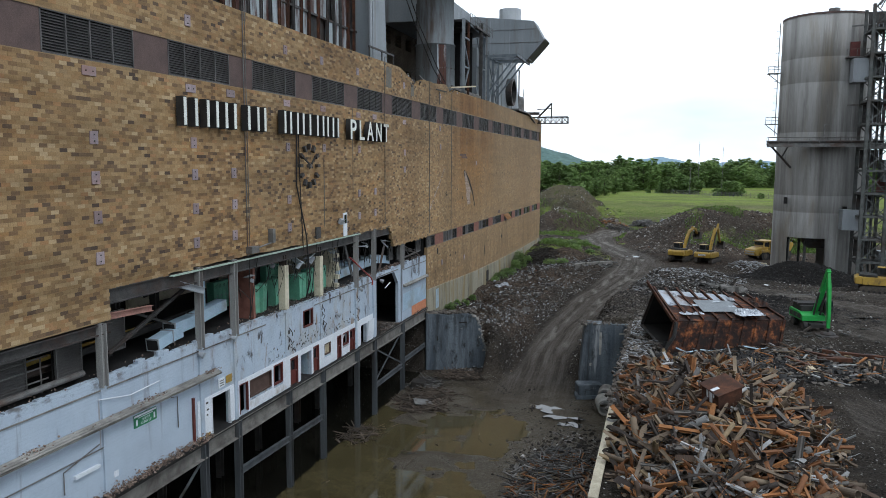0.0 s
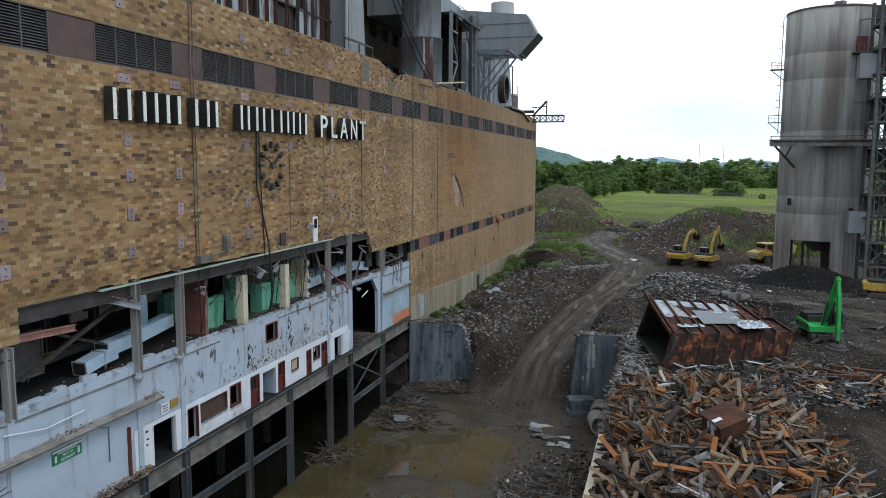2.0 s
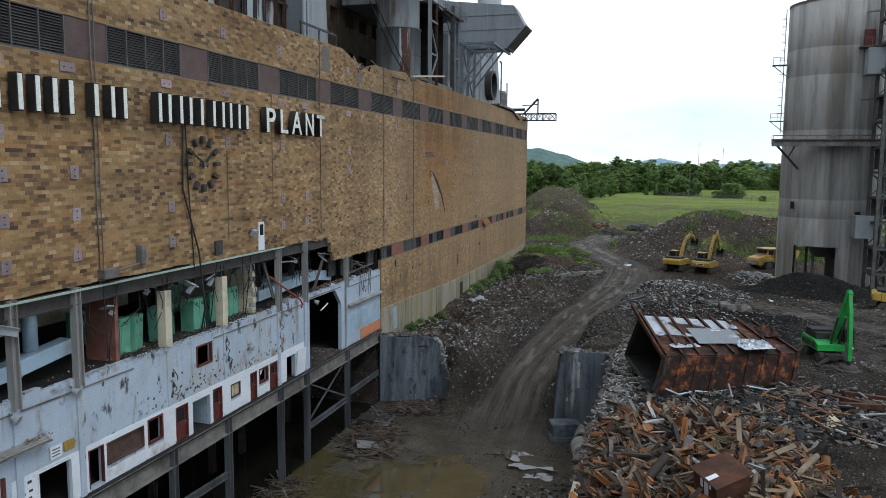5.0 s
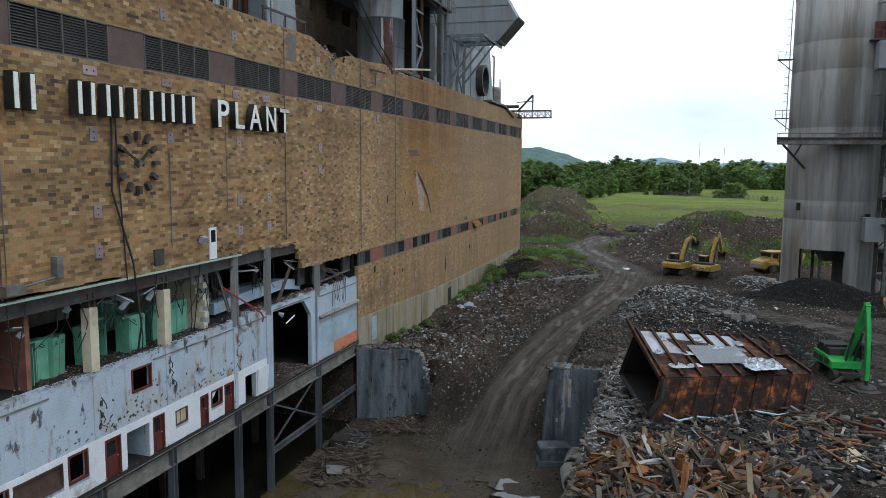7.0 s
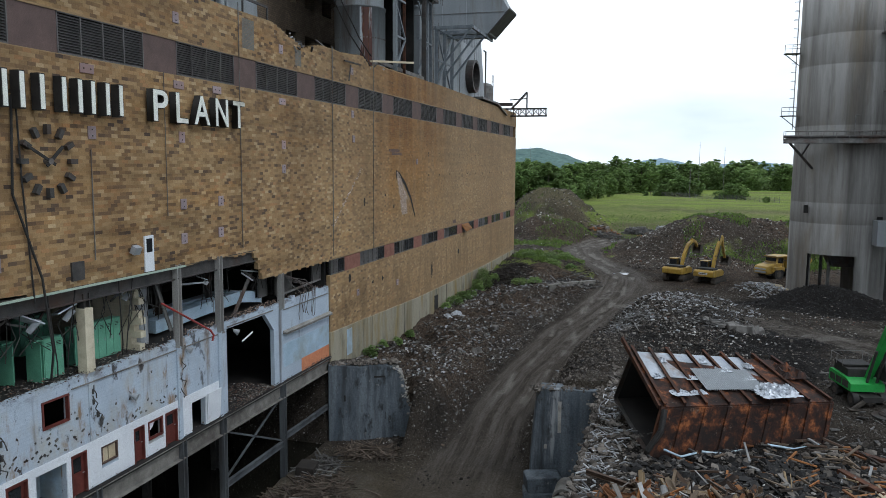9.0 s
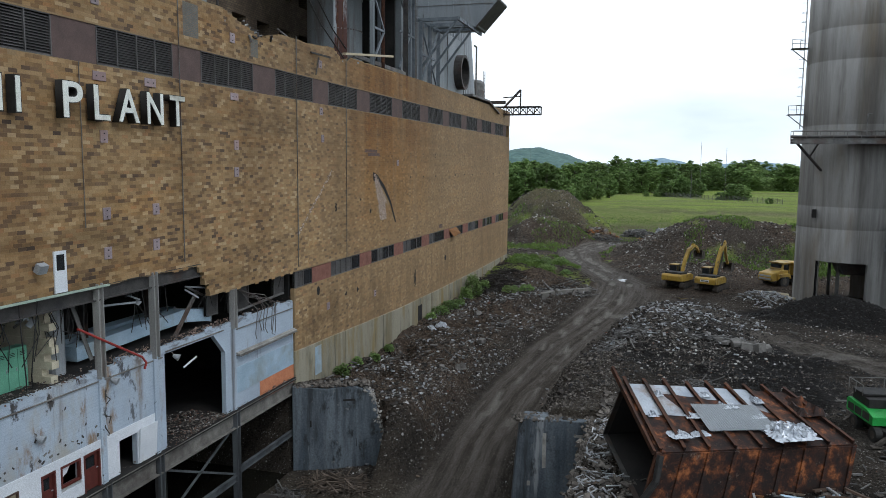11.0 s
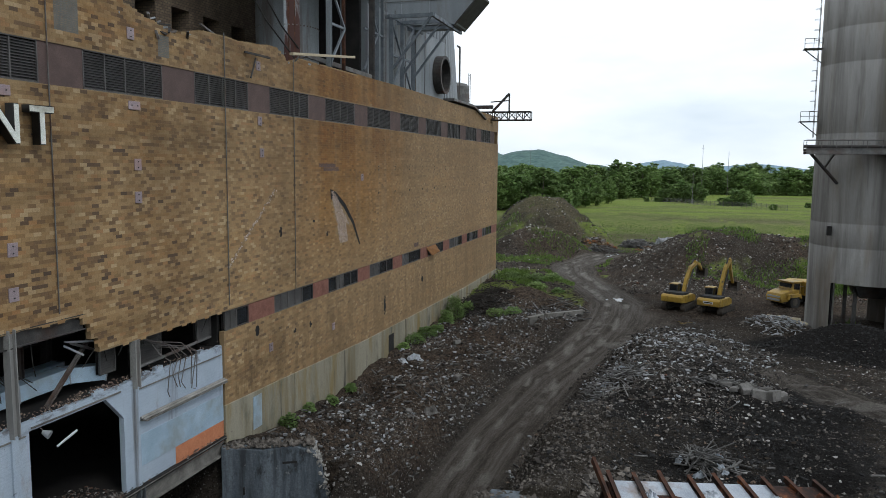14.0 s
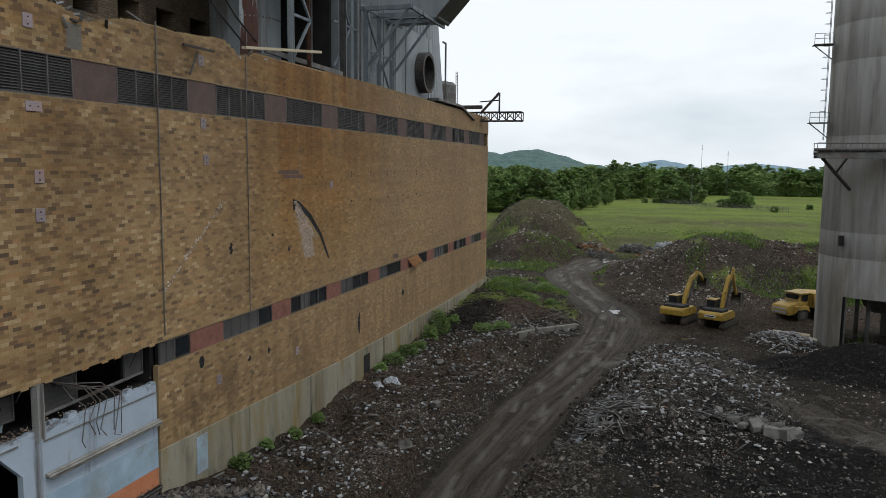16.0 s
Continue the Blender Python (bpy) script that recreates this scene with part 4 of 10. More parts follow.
m_dry = np.maximum(m_dry, smooth((GY - 232 + 14 * (fbm(GX, GY, 0.07, 3, 66) - 0.5)) / 10) * (0.72 + 0.28 * smooth((line - 0.4) / 0.15)))
m_grass = np.maximum(m_grass, 0.4 * smooth((GY - 238) / 8) * smooth((fbm(GX * 0.3, GY, 0.1, 4, 67) - 0.46) / 0.12))
m_wet = np.maximum(smooth((fbm(GX, GY, 0.12, 4, 6) - 0.40) / 0.12) * m_mud, 0.12 * m_road)
m_wet = np.maximum(m_wet, 0.85 * m_mud * smooth((GX + 16) / 3))
m_ash = smooth((1.15 - np.hypot((GX - 6.5) / 11, (GY - 88) / 13)) / 0.4) * smooth((fbm(GX, GY, 0.2, 4, 51) - 0.34) / 0.16)
m_ash = np.maximum(m_ash, smooth((1.2 - np.hypot((GX - 19.5) / 10.5, (GY - 117.5) / 6.8)) / 0.25))
m_ash = np.maximum(m_ash, 0.8 * smooth((1.15 - np.hypot((GX - 7) / 11, (GY - 60) / 8)) / 0.4) * smooth((fbm(GX, GY, 0.25, 4, 52) - 0.3) / 0.2))
m_ash = np.where(GX > -2.7, 0.9 * m_ash * (1 - 0.75 * m_fork), 0)
for nm, arr in (("road", m_road), ("mud", m_mud), ("grass", m_grass), ("dry", m_dry), ("wet", m_wet), ("ash", m_ash), ("across", m_across), ("along", m_along), ("dried", m_dried), ("brown", m_brown)):
    at = ground.data.attributes.new(nm, "FLOAT", "POINT")
    at.data.foreach_set("value", (arr if nm in ("across", "along") else np.clip(arr, 0, 1)).astype(np.float32).ravel())


def gz(x, y):
    return float(ground_z(np.array([x]), np.array([y]))[0])


# ---- the power house: front wall ----
WALL_END, WALL_START = 153.0, 2.0
BAND0, BAND1 = 26.0, 27.8
LOUVRE_R = [31.4, 39.6, 47.75, 55.9, 64.15, 72.3, 80.7, 89.0, 97.5, 106.0, 114.4, 122.7, 131.0, 139.4, 147.8]
LOUVRE_W = 5.6
COLS = [20.5, 28.4, 36.0, 39.5, 46.0, 51.4, 58.0, 62.0, 69.5]


def wall_top(y):
    y = np.asarray(y, float)
    base = np.interp(y, [0, 50, 69, 70.5, 73.3, 76, 80, 84.5, 85.8, 88, 107, 153], [30.6, 30.5, 30.6, 30.2, 29.6, 30.1, 30.25, 30.5, 29.7, 30.2, 30.35, 30.15])
    return base + 0.3 * (fbm(y, y * 0, 0.8, 3, 3) - 0.5) * ((y > 68) & (y < 92))


def wall_bottom(y):
    y = np.asarray(y, float)
    b = np.interp(y, [0, 28.85, 28.95, 40, 66.0, 66.2, 66.9, 67.2, 153], [14.25, 14.25, 15.7, 15.85, 15.6, 15.3, 14.2, 13.7, 13.65])
    return b + 0.25 * (fbm(y, y * 0, 1.2, 3, 9) - 0.5) * ((y > 29) & (y < 67))


def plinth_top(y):
    return np.interp(np.asarray(y, float), [77, 84, 91, 100, 114, 134, 153], [7.85, 7.6, 7.3, 6.95, 6.7, 6.5, 6.5])


house = thing("power_house", "buff brick power station under demolition with open lower storey", "building", (WX, 80, 5))
house_at = Matrix.Translation((WX, 80, 5)).inverted()


def hpart(g, name, mat, label="", parent=None, bevel=0.0, smooth=False):
    o = g.ob(name, mat, parent or house, label, smooth, bevel)
    o.matrix_parent_inverse = Matrix() if parent else house_at
    return o


def hraw(o):
    o.parent = house
    o.matrix_parent_inverse = house_at
    return o


# backing masonry behind the facing bricks
xb = WX - 0.005
g = G()
for y0 in np.arange(WALL_START, WALL_END, 0.5):
    y1 = y0 + 0.5
    zb, zt = float(wall_bottom(y0 + 0.25)), float(wall_top(y0 + 0.25))
    g.box(xb - 0.32, xb, y0, y1, zb, BAND0)
    g.box(xb - 0.32, xb, y0, y1, BAND1, zt)
hpart(g, "masonry_backing", M_MORTAR)
g = G()
g.box(xb - 0.32, xb, 77.4, WALL_END, 5.0, 12.45)
hpart(g, "lower_masonry", M_MORTAR)
g = G()
pts = [(77.35, 2.0), (WALL_END, 2.0)] + [(yy, float(plinth_top(yy))) for yy in (WALL_END, 134.0, 114.0, 100.0, 91.0, 84.0, 77.35)]
g.prism(pts, "x", WX - 0.5, WX + 0.05)
hpart(g, "plinth", M_PLINTH, "stained concrete plinth", bevel=0.03)

# end wall, roof and closing walls
g = G().box(-62, WX - 0.06, WALL_END - 0.35, WALL_END, 2, 29.6)
hpart(g, "end_wall", M_MORTAR)
g = G().box(-62, WX - 0.4, WALL_START, WALL_END - 0.4, 29.0, 29.3)
hpart(g, "roof", M_SLAB)
# closing walls, near-black because indoor shade is in the colour
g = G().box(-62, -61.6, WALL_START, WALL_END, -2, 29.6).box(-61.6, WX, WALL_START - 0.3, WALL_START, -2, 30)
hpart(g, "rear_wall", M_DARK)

# louvre band
prev = WALL_START
for r in LOUVRE_R + [156.2]:
    a, b = prev, min(r - LOUVRE_W, WALL_END)
    if b > a:
        hpart(G().box(xb - 0.3, WX - 0.05, a, b, BAND0, BAND1), "band_panel", M_PURPLE, "purple-brown brick panel between louvres")
    prev = r


def louvre(y0, y1, z0, z1, x=WX, parent=None, n=None, mull=4):
    lv = G()
    lv.box(x - 0.14, x - 0.02, y0, y0 + 0.06, z0, z1).box(x - 0.14, x - 0.02, y1 - 0.06, y1, z0, z1)
    lv.box(x - 0.14, x - 0.02, y0, y1, z0, z0 + 0.05).box(x - 0.14, x - 0.02, y0, y1, z1 - 0.05, z1)
    for k in range(1, mull):
        c = y0 + (y1 - y0) * k / mull
        lv.box(x - 0.13, x - 0.03, c - 0.03, c + 0.03, z0, z1)
    fr = hpart(lv, "louvre", M_LOUVRE, "dark metal louvre")
    n = n or int((z1 - z0) / 0.125)
    slat = G()
    for k in range(n):
        z = z0 + 0.06 + (z1 - z0 - 0.12) * k / n
        slat.add([(x - 0.05, y0 + 0.05, z), (x - 0.05, y1 - 0.05, z), (x - 0.2, y1 - 0.05, z + 0.1), (x - 0.2, y0 + 0.05, z + 0.1),
                  (x - 0.05, y0 + 0.05, z + 0.015), (x - 0.05, y1 - 0.05, z + 0.015), (x - 0.2, y1 - 0.05, z + 0.115), (x - 0.2, y0 + 0.05, z + 0.115)],
                 [(0, 1, 2, 3), (7, 6, 5, 4), (0, 4, 5, 1), (3, 2, 6, 7)])
    hpart(slat, "slats", M_LOUVRE)
    # near-black sheet added behind the slats in place of shade
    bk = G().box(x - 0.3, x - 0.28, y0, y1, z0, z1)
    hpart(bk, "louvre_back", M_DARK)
    return fr


for r in LOUVRE_R:
    louvre(r - LOUVRE_W, r, BAND0, BAND1)

# lower louvre band, broken by red brick panels
LOW = [(77.6, 80.3, "l"), (80.3, 83.6, "r"), (83.6, 89.5, "l"), (89.5, 92.2, "r"), (92.2, 98.1, "l"), (98.1, 100.8, "r"), (100.8, 106.8, "l"), (106.8, 109.5, "r"),
       (109.5, 115.4, "l"), (115.4, 118.0, "r"), (118.0, 124.0, "l"), (124.0, 126.6, "r"), (126.6, 132.5, "l"), (132.5, 135, "r"), (135, 141, "l"), (141, 143.6, "r"), (143.6, 149.4, "l"), (149.4, 153, "r")]
LOWBAY = (((0, 0.48, 0), (0.48, 1, 1)), ((0, 0.34, 0), (0.34, 0.7, 0), (0.7, 1, 1)), ((0, 0.26, 1), (0.26, 0.5, 0), (0.5, 0.75, 1), (0.75, 1, 1)), ((0, 0.4, 0), (0.4, 0.72, 1), (0.72, 1, 1)), ((0, 0.34, 0), (0.34, 1, 1)))
low_k = 0
for a, b, k in LOW:
    if k == "l":
        for f0, f1, pane in LOWBAY[low_k % len(LOWBAY)]:
            p, q = a + (b - a) * f0, a + (b - a) * f1
            if pane:
                fr = hpart(G().box(WX - 0.14, WX - 0.03, p, p + 0.07, 12.45, 13.65).box(WX - 0.14, WX - 0.03, q - 0.07, q, 12.45, 13.65).box(WX - 0.14, WX - 0.03, p + 0.07, q - 0.07, 12.45, 12.53).box(WX - 0.14, WX - 0.03, p + 0.07, q - 0.07, 13.57, 13.65), "window_frame", M_DKSTEEL)
                hpart(G().box(WX - 0.12, WX - 0.1, p + 0.06, q - 0.06, 12.5, 13.6), "pane", M_GLASS, "dark window pane", parent=fr)
            else:
                louvre(p, q, 12.45, 13.65, mull=2)
        low_k += 1
    else:
        g = G().box(xb - 0.3, WX - 0.02, a, b, 12.45, 13.65)
        hpart(g, "red_panel", M_REDBRICK)


# bent rusty flap hanging from the band, and patches of other brick
hpart(G().add([(WX - 0.05, 117.4, 13.55), (WX - 0.05, 120.9, 13.6), (WX + 0.75, 120.2, 12.9), (WX + 0.5, 118.0, 12.6), (WX - 0.05, 117.4, 13.51), (WX - 0.05, 120.9, 13.56), (WX + 0.75, 120.2, 12.86), (WX + 0.5, 118.0, 12.56)],
               [(0, 1, 2, 3), (7, 6, 5, 4), (0, 4, 5, 1), (1, 5, 6, 2), (2, 6, 7, 3), (3, 7, 4, 0)]), "torn_flap", material("orange_rust", [(0.3, (0.12, 0.055, 0.02)), (0.7, (0.24, 0.11, 0.035))], 2.0, 0.85), "orange rusted metal flap bent outward")
M_GREYBRICK = material("grey_patch_brick", [(0.3, (0.12, 0.115, 0.1)), (0.7, (0.17, 0.16, 0.14))], 2.0)
for a, b, z0, z1, mt in ((65.1, 66.5, 28.4, 30.3, M_GREYBRICK), (72.0, 72.9, 28.2, 29.4, M_GREYBRICK), (90.6, 93.6, 22.5, 22.8, M_PURPLE), (91.4, 94.2, 22.2, 22.5, M_PURPLE), (113.2, 114.6, 14.0, 14.5, M_PURPLE)):
    for k in range(int((z1 - z0) / 0.087)):
        hpart(G().box(WX, WX + 0.004, a, b, z0 + 0.087 * k, z0 + 0.087 * k + 0.078), "brick_course", mt)


# ---- the open lower storey ----
WF = WX - 0.12                                # face of the whitewashed wall
FLOOR = 5.95
HOLES = [(36.95, 38.9, 5.9, 8.1), (39.9, 40.9, 6.1, 7.95), (41.1, 43.8, 6.8, 7.9), (44.1, 45.35, 6.7, 8.05), (46.45, 47.55, 5.9, 7.95), (48.0, 49.7, 5.9, 7.8),
         (50.0, 50.95, 5.9, 7.95), (51.9, 53.0, 6.85, 7.7), (54.2, 55.0, 5.9, 7.8), (55.3, 56.5, 6.8, 7.8), (56.7, 57.75, 5.9, 7.8), (59.1, 60.4, 5.9, 7.65),
         (48.5, 50.05, 9.7, 10.95), (62.8, 68.6, 5.9, 11.2)]
g = G().wall("x", WALL_START, 77.35, FLOOR, 11.55, HOLES, WF - 0.3, WF)
g.prism([(67.4, 11.2), (68.6, 11.2), (68.6, 9.9)], "x", WF - 0.3, WF - 0.002)
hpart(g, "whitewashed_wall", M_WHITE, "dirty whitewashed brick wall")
# broken upper edge of the wall
g = G()
r7 = random.Random(5)
y = WALL_START
while y < 77.2:
    w = r7.uniform(0.25, 0.9)
    hgt = r7.uniform(0.02, 0.13) + (0.2 if r7.random() < 0.12 else 0)
    if not (43.4 < y < 57.0):
        g = G()
        g.box(WF - 0.29, WF - 0.01 + r7.uniform(-0.02, 0.0), y, min(y + w - 0.004, 77.3), 11.55, 11.55 + hgt)
        hpart(g, "broken_block", M_WHITE)
    y += w
# string course above mid height
g = G()
for a, b in ((WALL_START, 43.2), (50.2, 62.6), (62.9, 68.4), (69.7, 77.2)):
    g.box(WF, WF + 0.06, a, b, 11.04 if a != 62.9 else 11.28, 11.1 if a != 62.9 else 11.35)
hpart(g, "string_course", M_SLAB)
# white panel dado
g = G().wall("x", 35.6, 62.0, FLOOR + 0.05, 8.22, [(h[0] - 0.02, h[1] + 0.02, h[2] - 0.2, h[3] + 0.02) for h in HOLES[:12]], WF, WF + 0.035)
hpart(g, "white_panelling", M_WHITEP)
g = G().box(WF, WF + 0.03, 72.6, 77.3, 5.6, 6.9)
hpart(g, "orange_tiling", M_ORANGE)
g = G().box(WF, WF + 0.024, 69.8, 77.3, 6.92, 8.6)
hpart(g, "pale_blue_tiling", M_DUCT)


def trim(y0, y1, z0, z1, w, mat, name, x=WF, sill=True):
    t = G()
    t.box(x - 0.12, x + 0.05, y0, y0 + w, z0, z1).box(x - 0.12, x + 0.05, y1 - w, y1, z0, z1).box(x - 0.12, x + 0.05, y0 + w, y1 - w, z1 - w, z1)
    if sill:
        t.box(x - 0.12, x + 0.07, y0 + w, y1 - w, z0, z0 + w)
    return hpart(t, name, mat)


def door_leaf(y0, y1, z0, z1, x=WF - 0.1):
    t = G().wall("x", y0, y1, z0, z1, [(y0 + 0.15, y1 - 0.15, z0 + 1.05, z1 - 0.15)], x - 0.05, x)
    leaf = hpart(t, "door", M_MAROON, "scuffed maroon door with glazed upper light")
    hpart(G().box(x - 0.035, x - 0.02, y0 + 0.15, y1 - 0.15, z0 + 1.05, z1 - 0.15), "pane", M_GLASS, parent=leaf)
    hpart(G().tube((x + 0.05, y1 - 0.12, z0 + 0.95), (x + 0.05, y1 - 0.02, z0 + 0.95), 0.025, 6), "handle", M_GALV, parent=leaf)


for k in (4, 6, 8, 10):
    a, b, c, d = HOLES[k]
    trim(a, b, FLOOR, d, 0.07, M_MAROON, "door_frame", sill=False)
    door_leaf(a + 0.08, b - 0.08, FLOOR + 0.02, d - 0.08)
for k in (3, 9, 12):
    trim(*HOLES[k], 0.09, M_MAROON, "window_frame")
trim(*HOLES[2], 0.06, M_BROWNP, "window_frame")
hpart(G().box(WF - 0.14, WF - 0.1, HOLES[2][0] + 0.05, HOLES[2][1] - 0.05, 6.86, 7.85), "board", M_BROWNP, "brown boarded window")
trim(*HOLES[7], 0.06, M_BROWNP, "window_frame")
hpart(G().box(WF - 0.1, WF - 0.07, HOLES[7][0] + 0.05, HOLES[7][0] + 0.52, 6.9, 7.65).box(WF - 0.1, WF - 0.07, HOLES[7][0] + 0.58, HOLES[7][1] - 0.05, 6.9, 7.65), "board", M_BEIGE, "beige boarded window")
trim(*HOLES[0], 0.06, M_WHITEP, "door_frame", sill=False)
trim(*HOLES[1], 0.05, M_MAROON, "door_frame", sill=False)
# loose white door leaf leaning beside its opening
t = G().obox(pose(WF + 0.1, 61.15, 6.9, 0, 4, 0), 0.06, 1.35, 1.85)
hpart(t, "door", M_WHITEP, "white door leaf standing open")
# broken glass left in a window
hpart(G().prism([(55.4, 7.7), (56.0, 7.72), (55.75, 7.4), (55.42, 7.2)], "x", WF - 0.08, WF - 0.07), "pane", M_WHITEP, "jagged remains of a pane")
# recess with pale walls
hpart(G().box(WF - 1.6, WF - 1.55, 47.9, 49.9, FLOOR, 8.0).box(WF - 1.55, WF - 0.31, 49.72, 49.8, FLOOR, 8.0), "recess_wall", M_DUCT)

# floor edge beam, floors and ceilings
g = G().ibeam((WX - 0.15, WALL_START, 5.35), (WX - 0.15, 77.3, 5.35), 0.55, 1.1, 0.06)
hpart(g, "edge_beam", M_SLAB)
# near-black down to the partitions: the storey's shade is put into colour
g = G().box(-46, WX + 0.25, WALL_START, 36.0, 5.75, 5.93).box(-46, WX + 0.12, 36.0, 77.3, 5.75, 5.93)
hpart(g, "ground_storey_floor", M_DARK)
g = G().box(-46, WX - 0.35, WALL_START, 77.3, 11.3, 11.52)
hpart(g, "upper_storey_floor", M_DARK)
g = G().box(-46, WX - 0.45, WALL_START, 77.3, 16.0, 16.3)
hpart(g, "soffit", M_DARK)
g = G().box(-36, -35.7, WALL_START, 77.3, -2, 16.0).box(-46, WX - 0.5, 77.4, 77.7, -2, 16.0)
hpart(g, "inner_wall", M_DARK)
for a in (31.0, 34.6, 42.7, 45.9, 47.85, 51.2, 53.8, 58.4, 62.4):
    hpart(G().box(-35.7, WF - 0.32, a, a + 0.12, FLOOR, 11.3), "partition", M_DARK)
# lintel beam under the brickwork, with its pale flashing
g = G()
g.ibeam((WX - 0.2, 29.0, 15.35), (WX - 0.2, 66.2, 15.35), 0.4, 0.75, 0.05)
g.ibeam((WX - 0.2, WALL_START, 13.9), (WX - 0.2, 29.0, 13.9), 0.4, 0.5, 0.05)
hpart(g, "lintel_beam", M_DKSTEEL)
g = G().box(WX - 0.1, WX + 0.16, 33.5, 58.6, 15.62, 15.70)
hpart(g, "flashing", material("pale_green_flashing", [(0.3, (0.25, 0.33, 0.27)), (0.7, (0.36, 0.43, 0.36))], 1), "pale green metal flashing")

# columns: outer row through both storeys, inner rows below the floor
for cy in COLS:
    top = 13.7 if cy > 67 else 15.8 if cy > 28.5 else 14.2
    g = G().ibeam((WX - 0.02, cy, -1.6), (WX - 0.02, cy, 5.9), 0.38, 0.38, 0.05, up=(0, 1, 0))
    hpart(g, "column", M_UNDER)
    if cy in (46.0, 51.4):
        g = G().box(WF - 0.4, WF + 0.12, cy - 0.27, cy + 0.27, 11.55, 14.6)
        hpart(g, "pier", M_CREAM, "cream glazed block pier", bevel=0.02)
        g = G().ibeam((WX - 0.3, cy, 14.6), (WX - 0.3, cy, 15.3), 0.4, 0.4, 0.05, up=(0, 1, 0))
        hpart(g, "column", M_DKSTEEL)
        g = G().box(WF, WF + 0.05, cy - 0.16, cy + 0.16, 8.25, 11.3)
        hpart(g, "column_casing", M_WHITE)
    else:
        g = G().ibeam((WX - 0.05, cy, 11.2), (WX - 0.05, cy, top), 0.36, 0.36, 0.05, up=(0, 1, 0))
        hpart(g, "column", M_COLUMN)
        g = G().box(WF, WF + 0.1, cy - 0.17, cy + 0.17, FLOOR, 11.25)
        hpart(g, "column_casing", M_WHITE)
for cx in (-30.5, -35.2):
    for cy in COLS:
        hpart(G().ibeam((cx, cy, -1.6), (cx, cy, 5.4), 0.42, 0.42, 0.05, up=(0, 1, 0)), "column", M_DKSTEEL)
for cx in (-30.5,):
    for cy in COLS:
        hpart(G().ibeam((cx, cy, 11.5), (cx, cy, 16.0), 0.42, 0.42, 0.05, up=(0, 1, 0)), "column", M_DKSTEEL)
# cross beams and braces below the floor
for a, b, za, zb in ((39.5, 46.0, 2.6, 2.4), (46.0, 51.4, 2.4, 2.2), (62.0, 69.5, 1.5, 1.5), (69.5, 77.3, 1.9, 1.9)):
    hpart(G().ibeam((WX - 0.02, a, za), (WX - 0.02, b, zb), 0.24, 0.4, 0.05), "tie_beam", M_UNDER)
for a, b, z0, z1 in ((62.0, 69.5, 1.7, 5.0), (69.5, 62.0, 1.7, 5.0), (28.4, 36.0, 0.0, 4.8), (20.5, 28.4, 0.0, 4.8)):
    hpart(G().beam((WX - 0.1, a, z0), (WX - 0.1, b, z1), 0.1, 0.12), "brace", M_UNDER)

# plinth doors; the second is a dark sheet for shade in a doorway
hpart(G().box(WX + 0.05, WX + 0.09, 80.5, 81.55, 5.2, 7.4), "door", M_DUCT, "grey-blue plinth door")
hpart(G().box(WX + 0.05, WX + 0.07, 105.5, 106.9, 4.4, 6.1), "doorway", M_DARK, "dark plinth doorway")
# pipe shelf along the white wall
g = G()
g.box(WF, WF + 0.5, WALL_START, 37.4, 9.45, 9.52)
hpart(g, "pipe_shelf", M_SLAB)
for dx, dz, rr in ((0.12, 0.12, 0.09), (0.32, 0.1, 0.07), (0.46, 0.06, 0.05)):
    hpart(G().tube((WF + dx, WALL_START, 9.52 + dz), (WF + dx, 37.3, 9.52 + dz), rr, 10), "service_pipe", M_CONC, smooth=True)
for dx, dz, rr in ((0.14, 0.0, 0.08), (0.3, -0.05, 0.06)):
    hpart(G().tube((WF + dx, 69.7, 9.55 + dz), (WF + dx, 77.3, 9.55 + dz), rr, 8), "service_pipe", M_CONC)
hpart(G().box(WF, WF + 0.4, 69.8, 77.3, 9.36, 9.42), "pipe_shelf", M_SLAB)


# ---- facade fittings ----
def bolt_plate(y, z, w=0.5, h=0.58):
    o = hpart(G().box(WX, WX + 0.05, y - w / 2, y + w / 2, z - h / 2, z + h / 2), "anchor_plate", M_PLATE, bevel=0.01)
    q = h / 4 if h > w else w / 4
    for s in (-1, 1):
        c = (y, z + s * q) if h > w else (y + s * q, z)
        hpart(G().tube((WX + 0.05, *c), (WX + 0.08, *c), 0.035, 6), "bolt", M_DKSTEEL, parent=o)


PLATE_COLS = [28.45, 35.85, 39.7, 46.5, 52.0, 58.7, 62.3, 70.1]
rp = random.Random(3)
for i, py in enumerate(PLATE_COLS):
    for pz in (22.65, 20.9, 19.1, 17.2):
        if not (py > 60 and pz < 18 and i % 2) and rp.random() < 0.85:
            bolt_plate(py + rp.uniform(-0.06, 0.06), pz + rp.uniform(-0.06, 0.06))
    bolt_plate(py - 0.1, 25.52 + rp.uniform(-0.04, 0.04), 0.85, 0.42)
    if py not in (28.45, 39.7, 62.3):
        bolt_plate(py - 0.2, 29.0)
for py, pz in ((82.0, 25.45), (82.2, 23.4), (81.9, 28.95), (99, 21.6), (83, 10.2), (93, 9.6)):
    bolt_plate(py, pz)

# conduits and hanging cables
for cy, z0, z1, rr in ((41.0, 15.8, 30.8, 0.05), (41.25, 15.8, 30.8, 0.035), (57.3, 18.5, 26.0, 0.03), (64.6, 16.0, 31, 0.045), (78.0, 14.0, 30.4, 0.05), (86.6, 13.7, 30.0, 0.045), (51.9, 16.8, 21.9, 0.04)):
    hpart(G().tube((WX + 0.06, cy, z0), (WX + 0.06, cy, z1), rr * 0.7, 6), "conduit", M_STEEL)


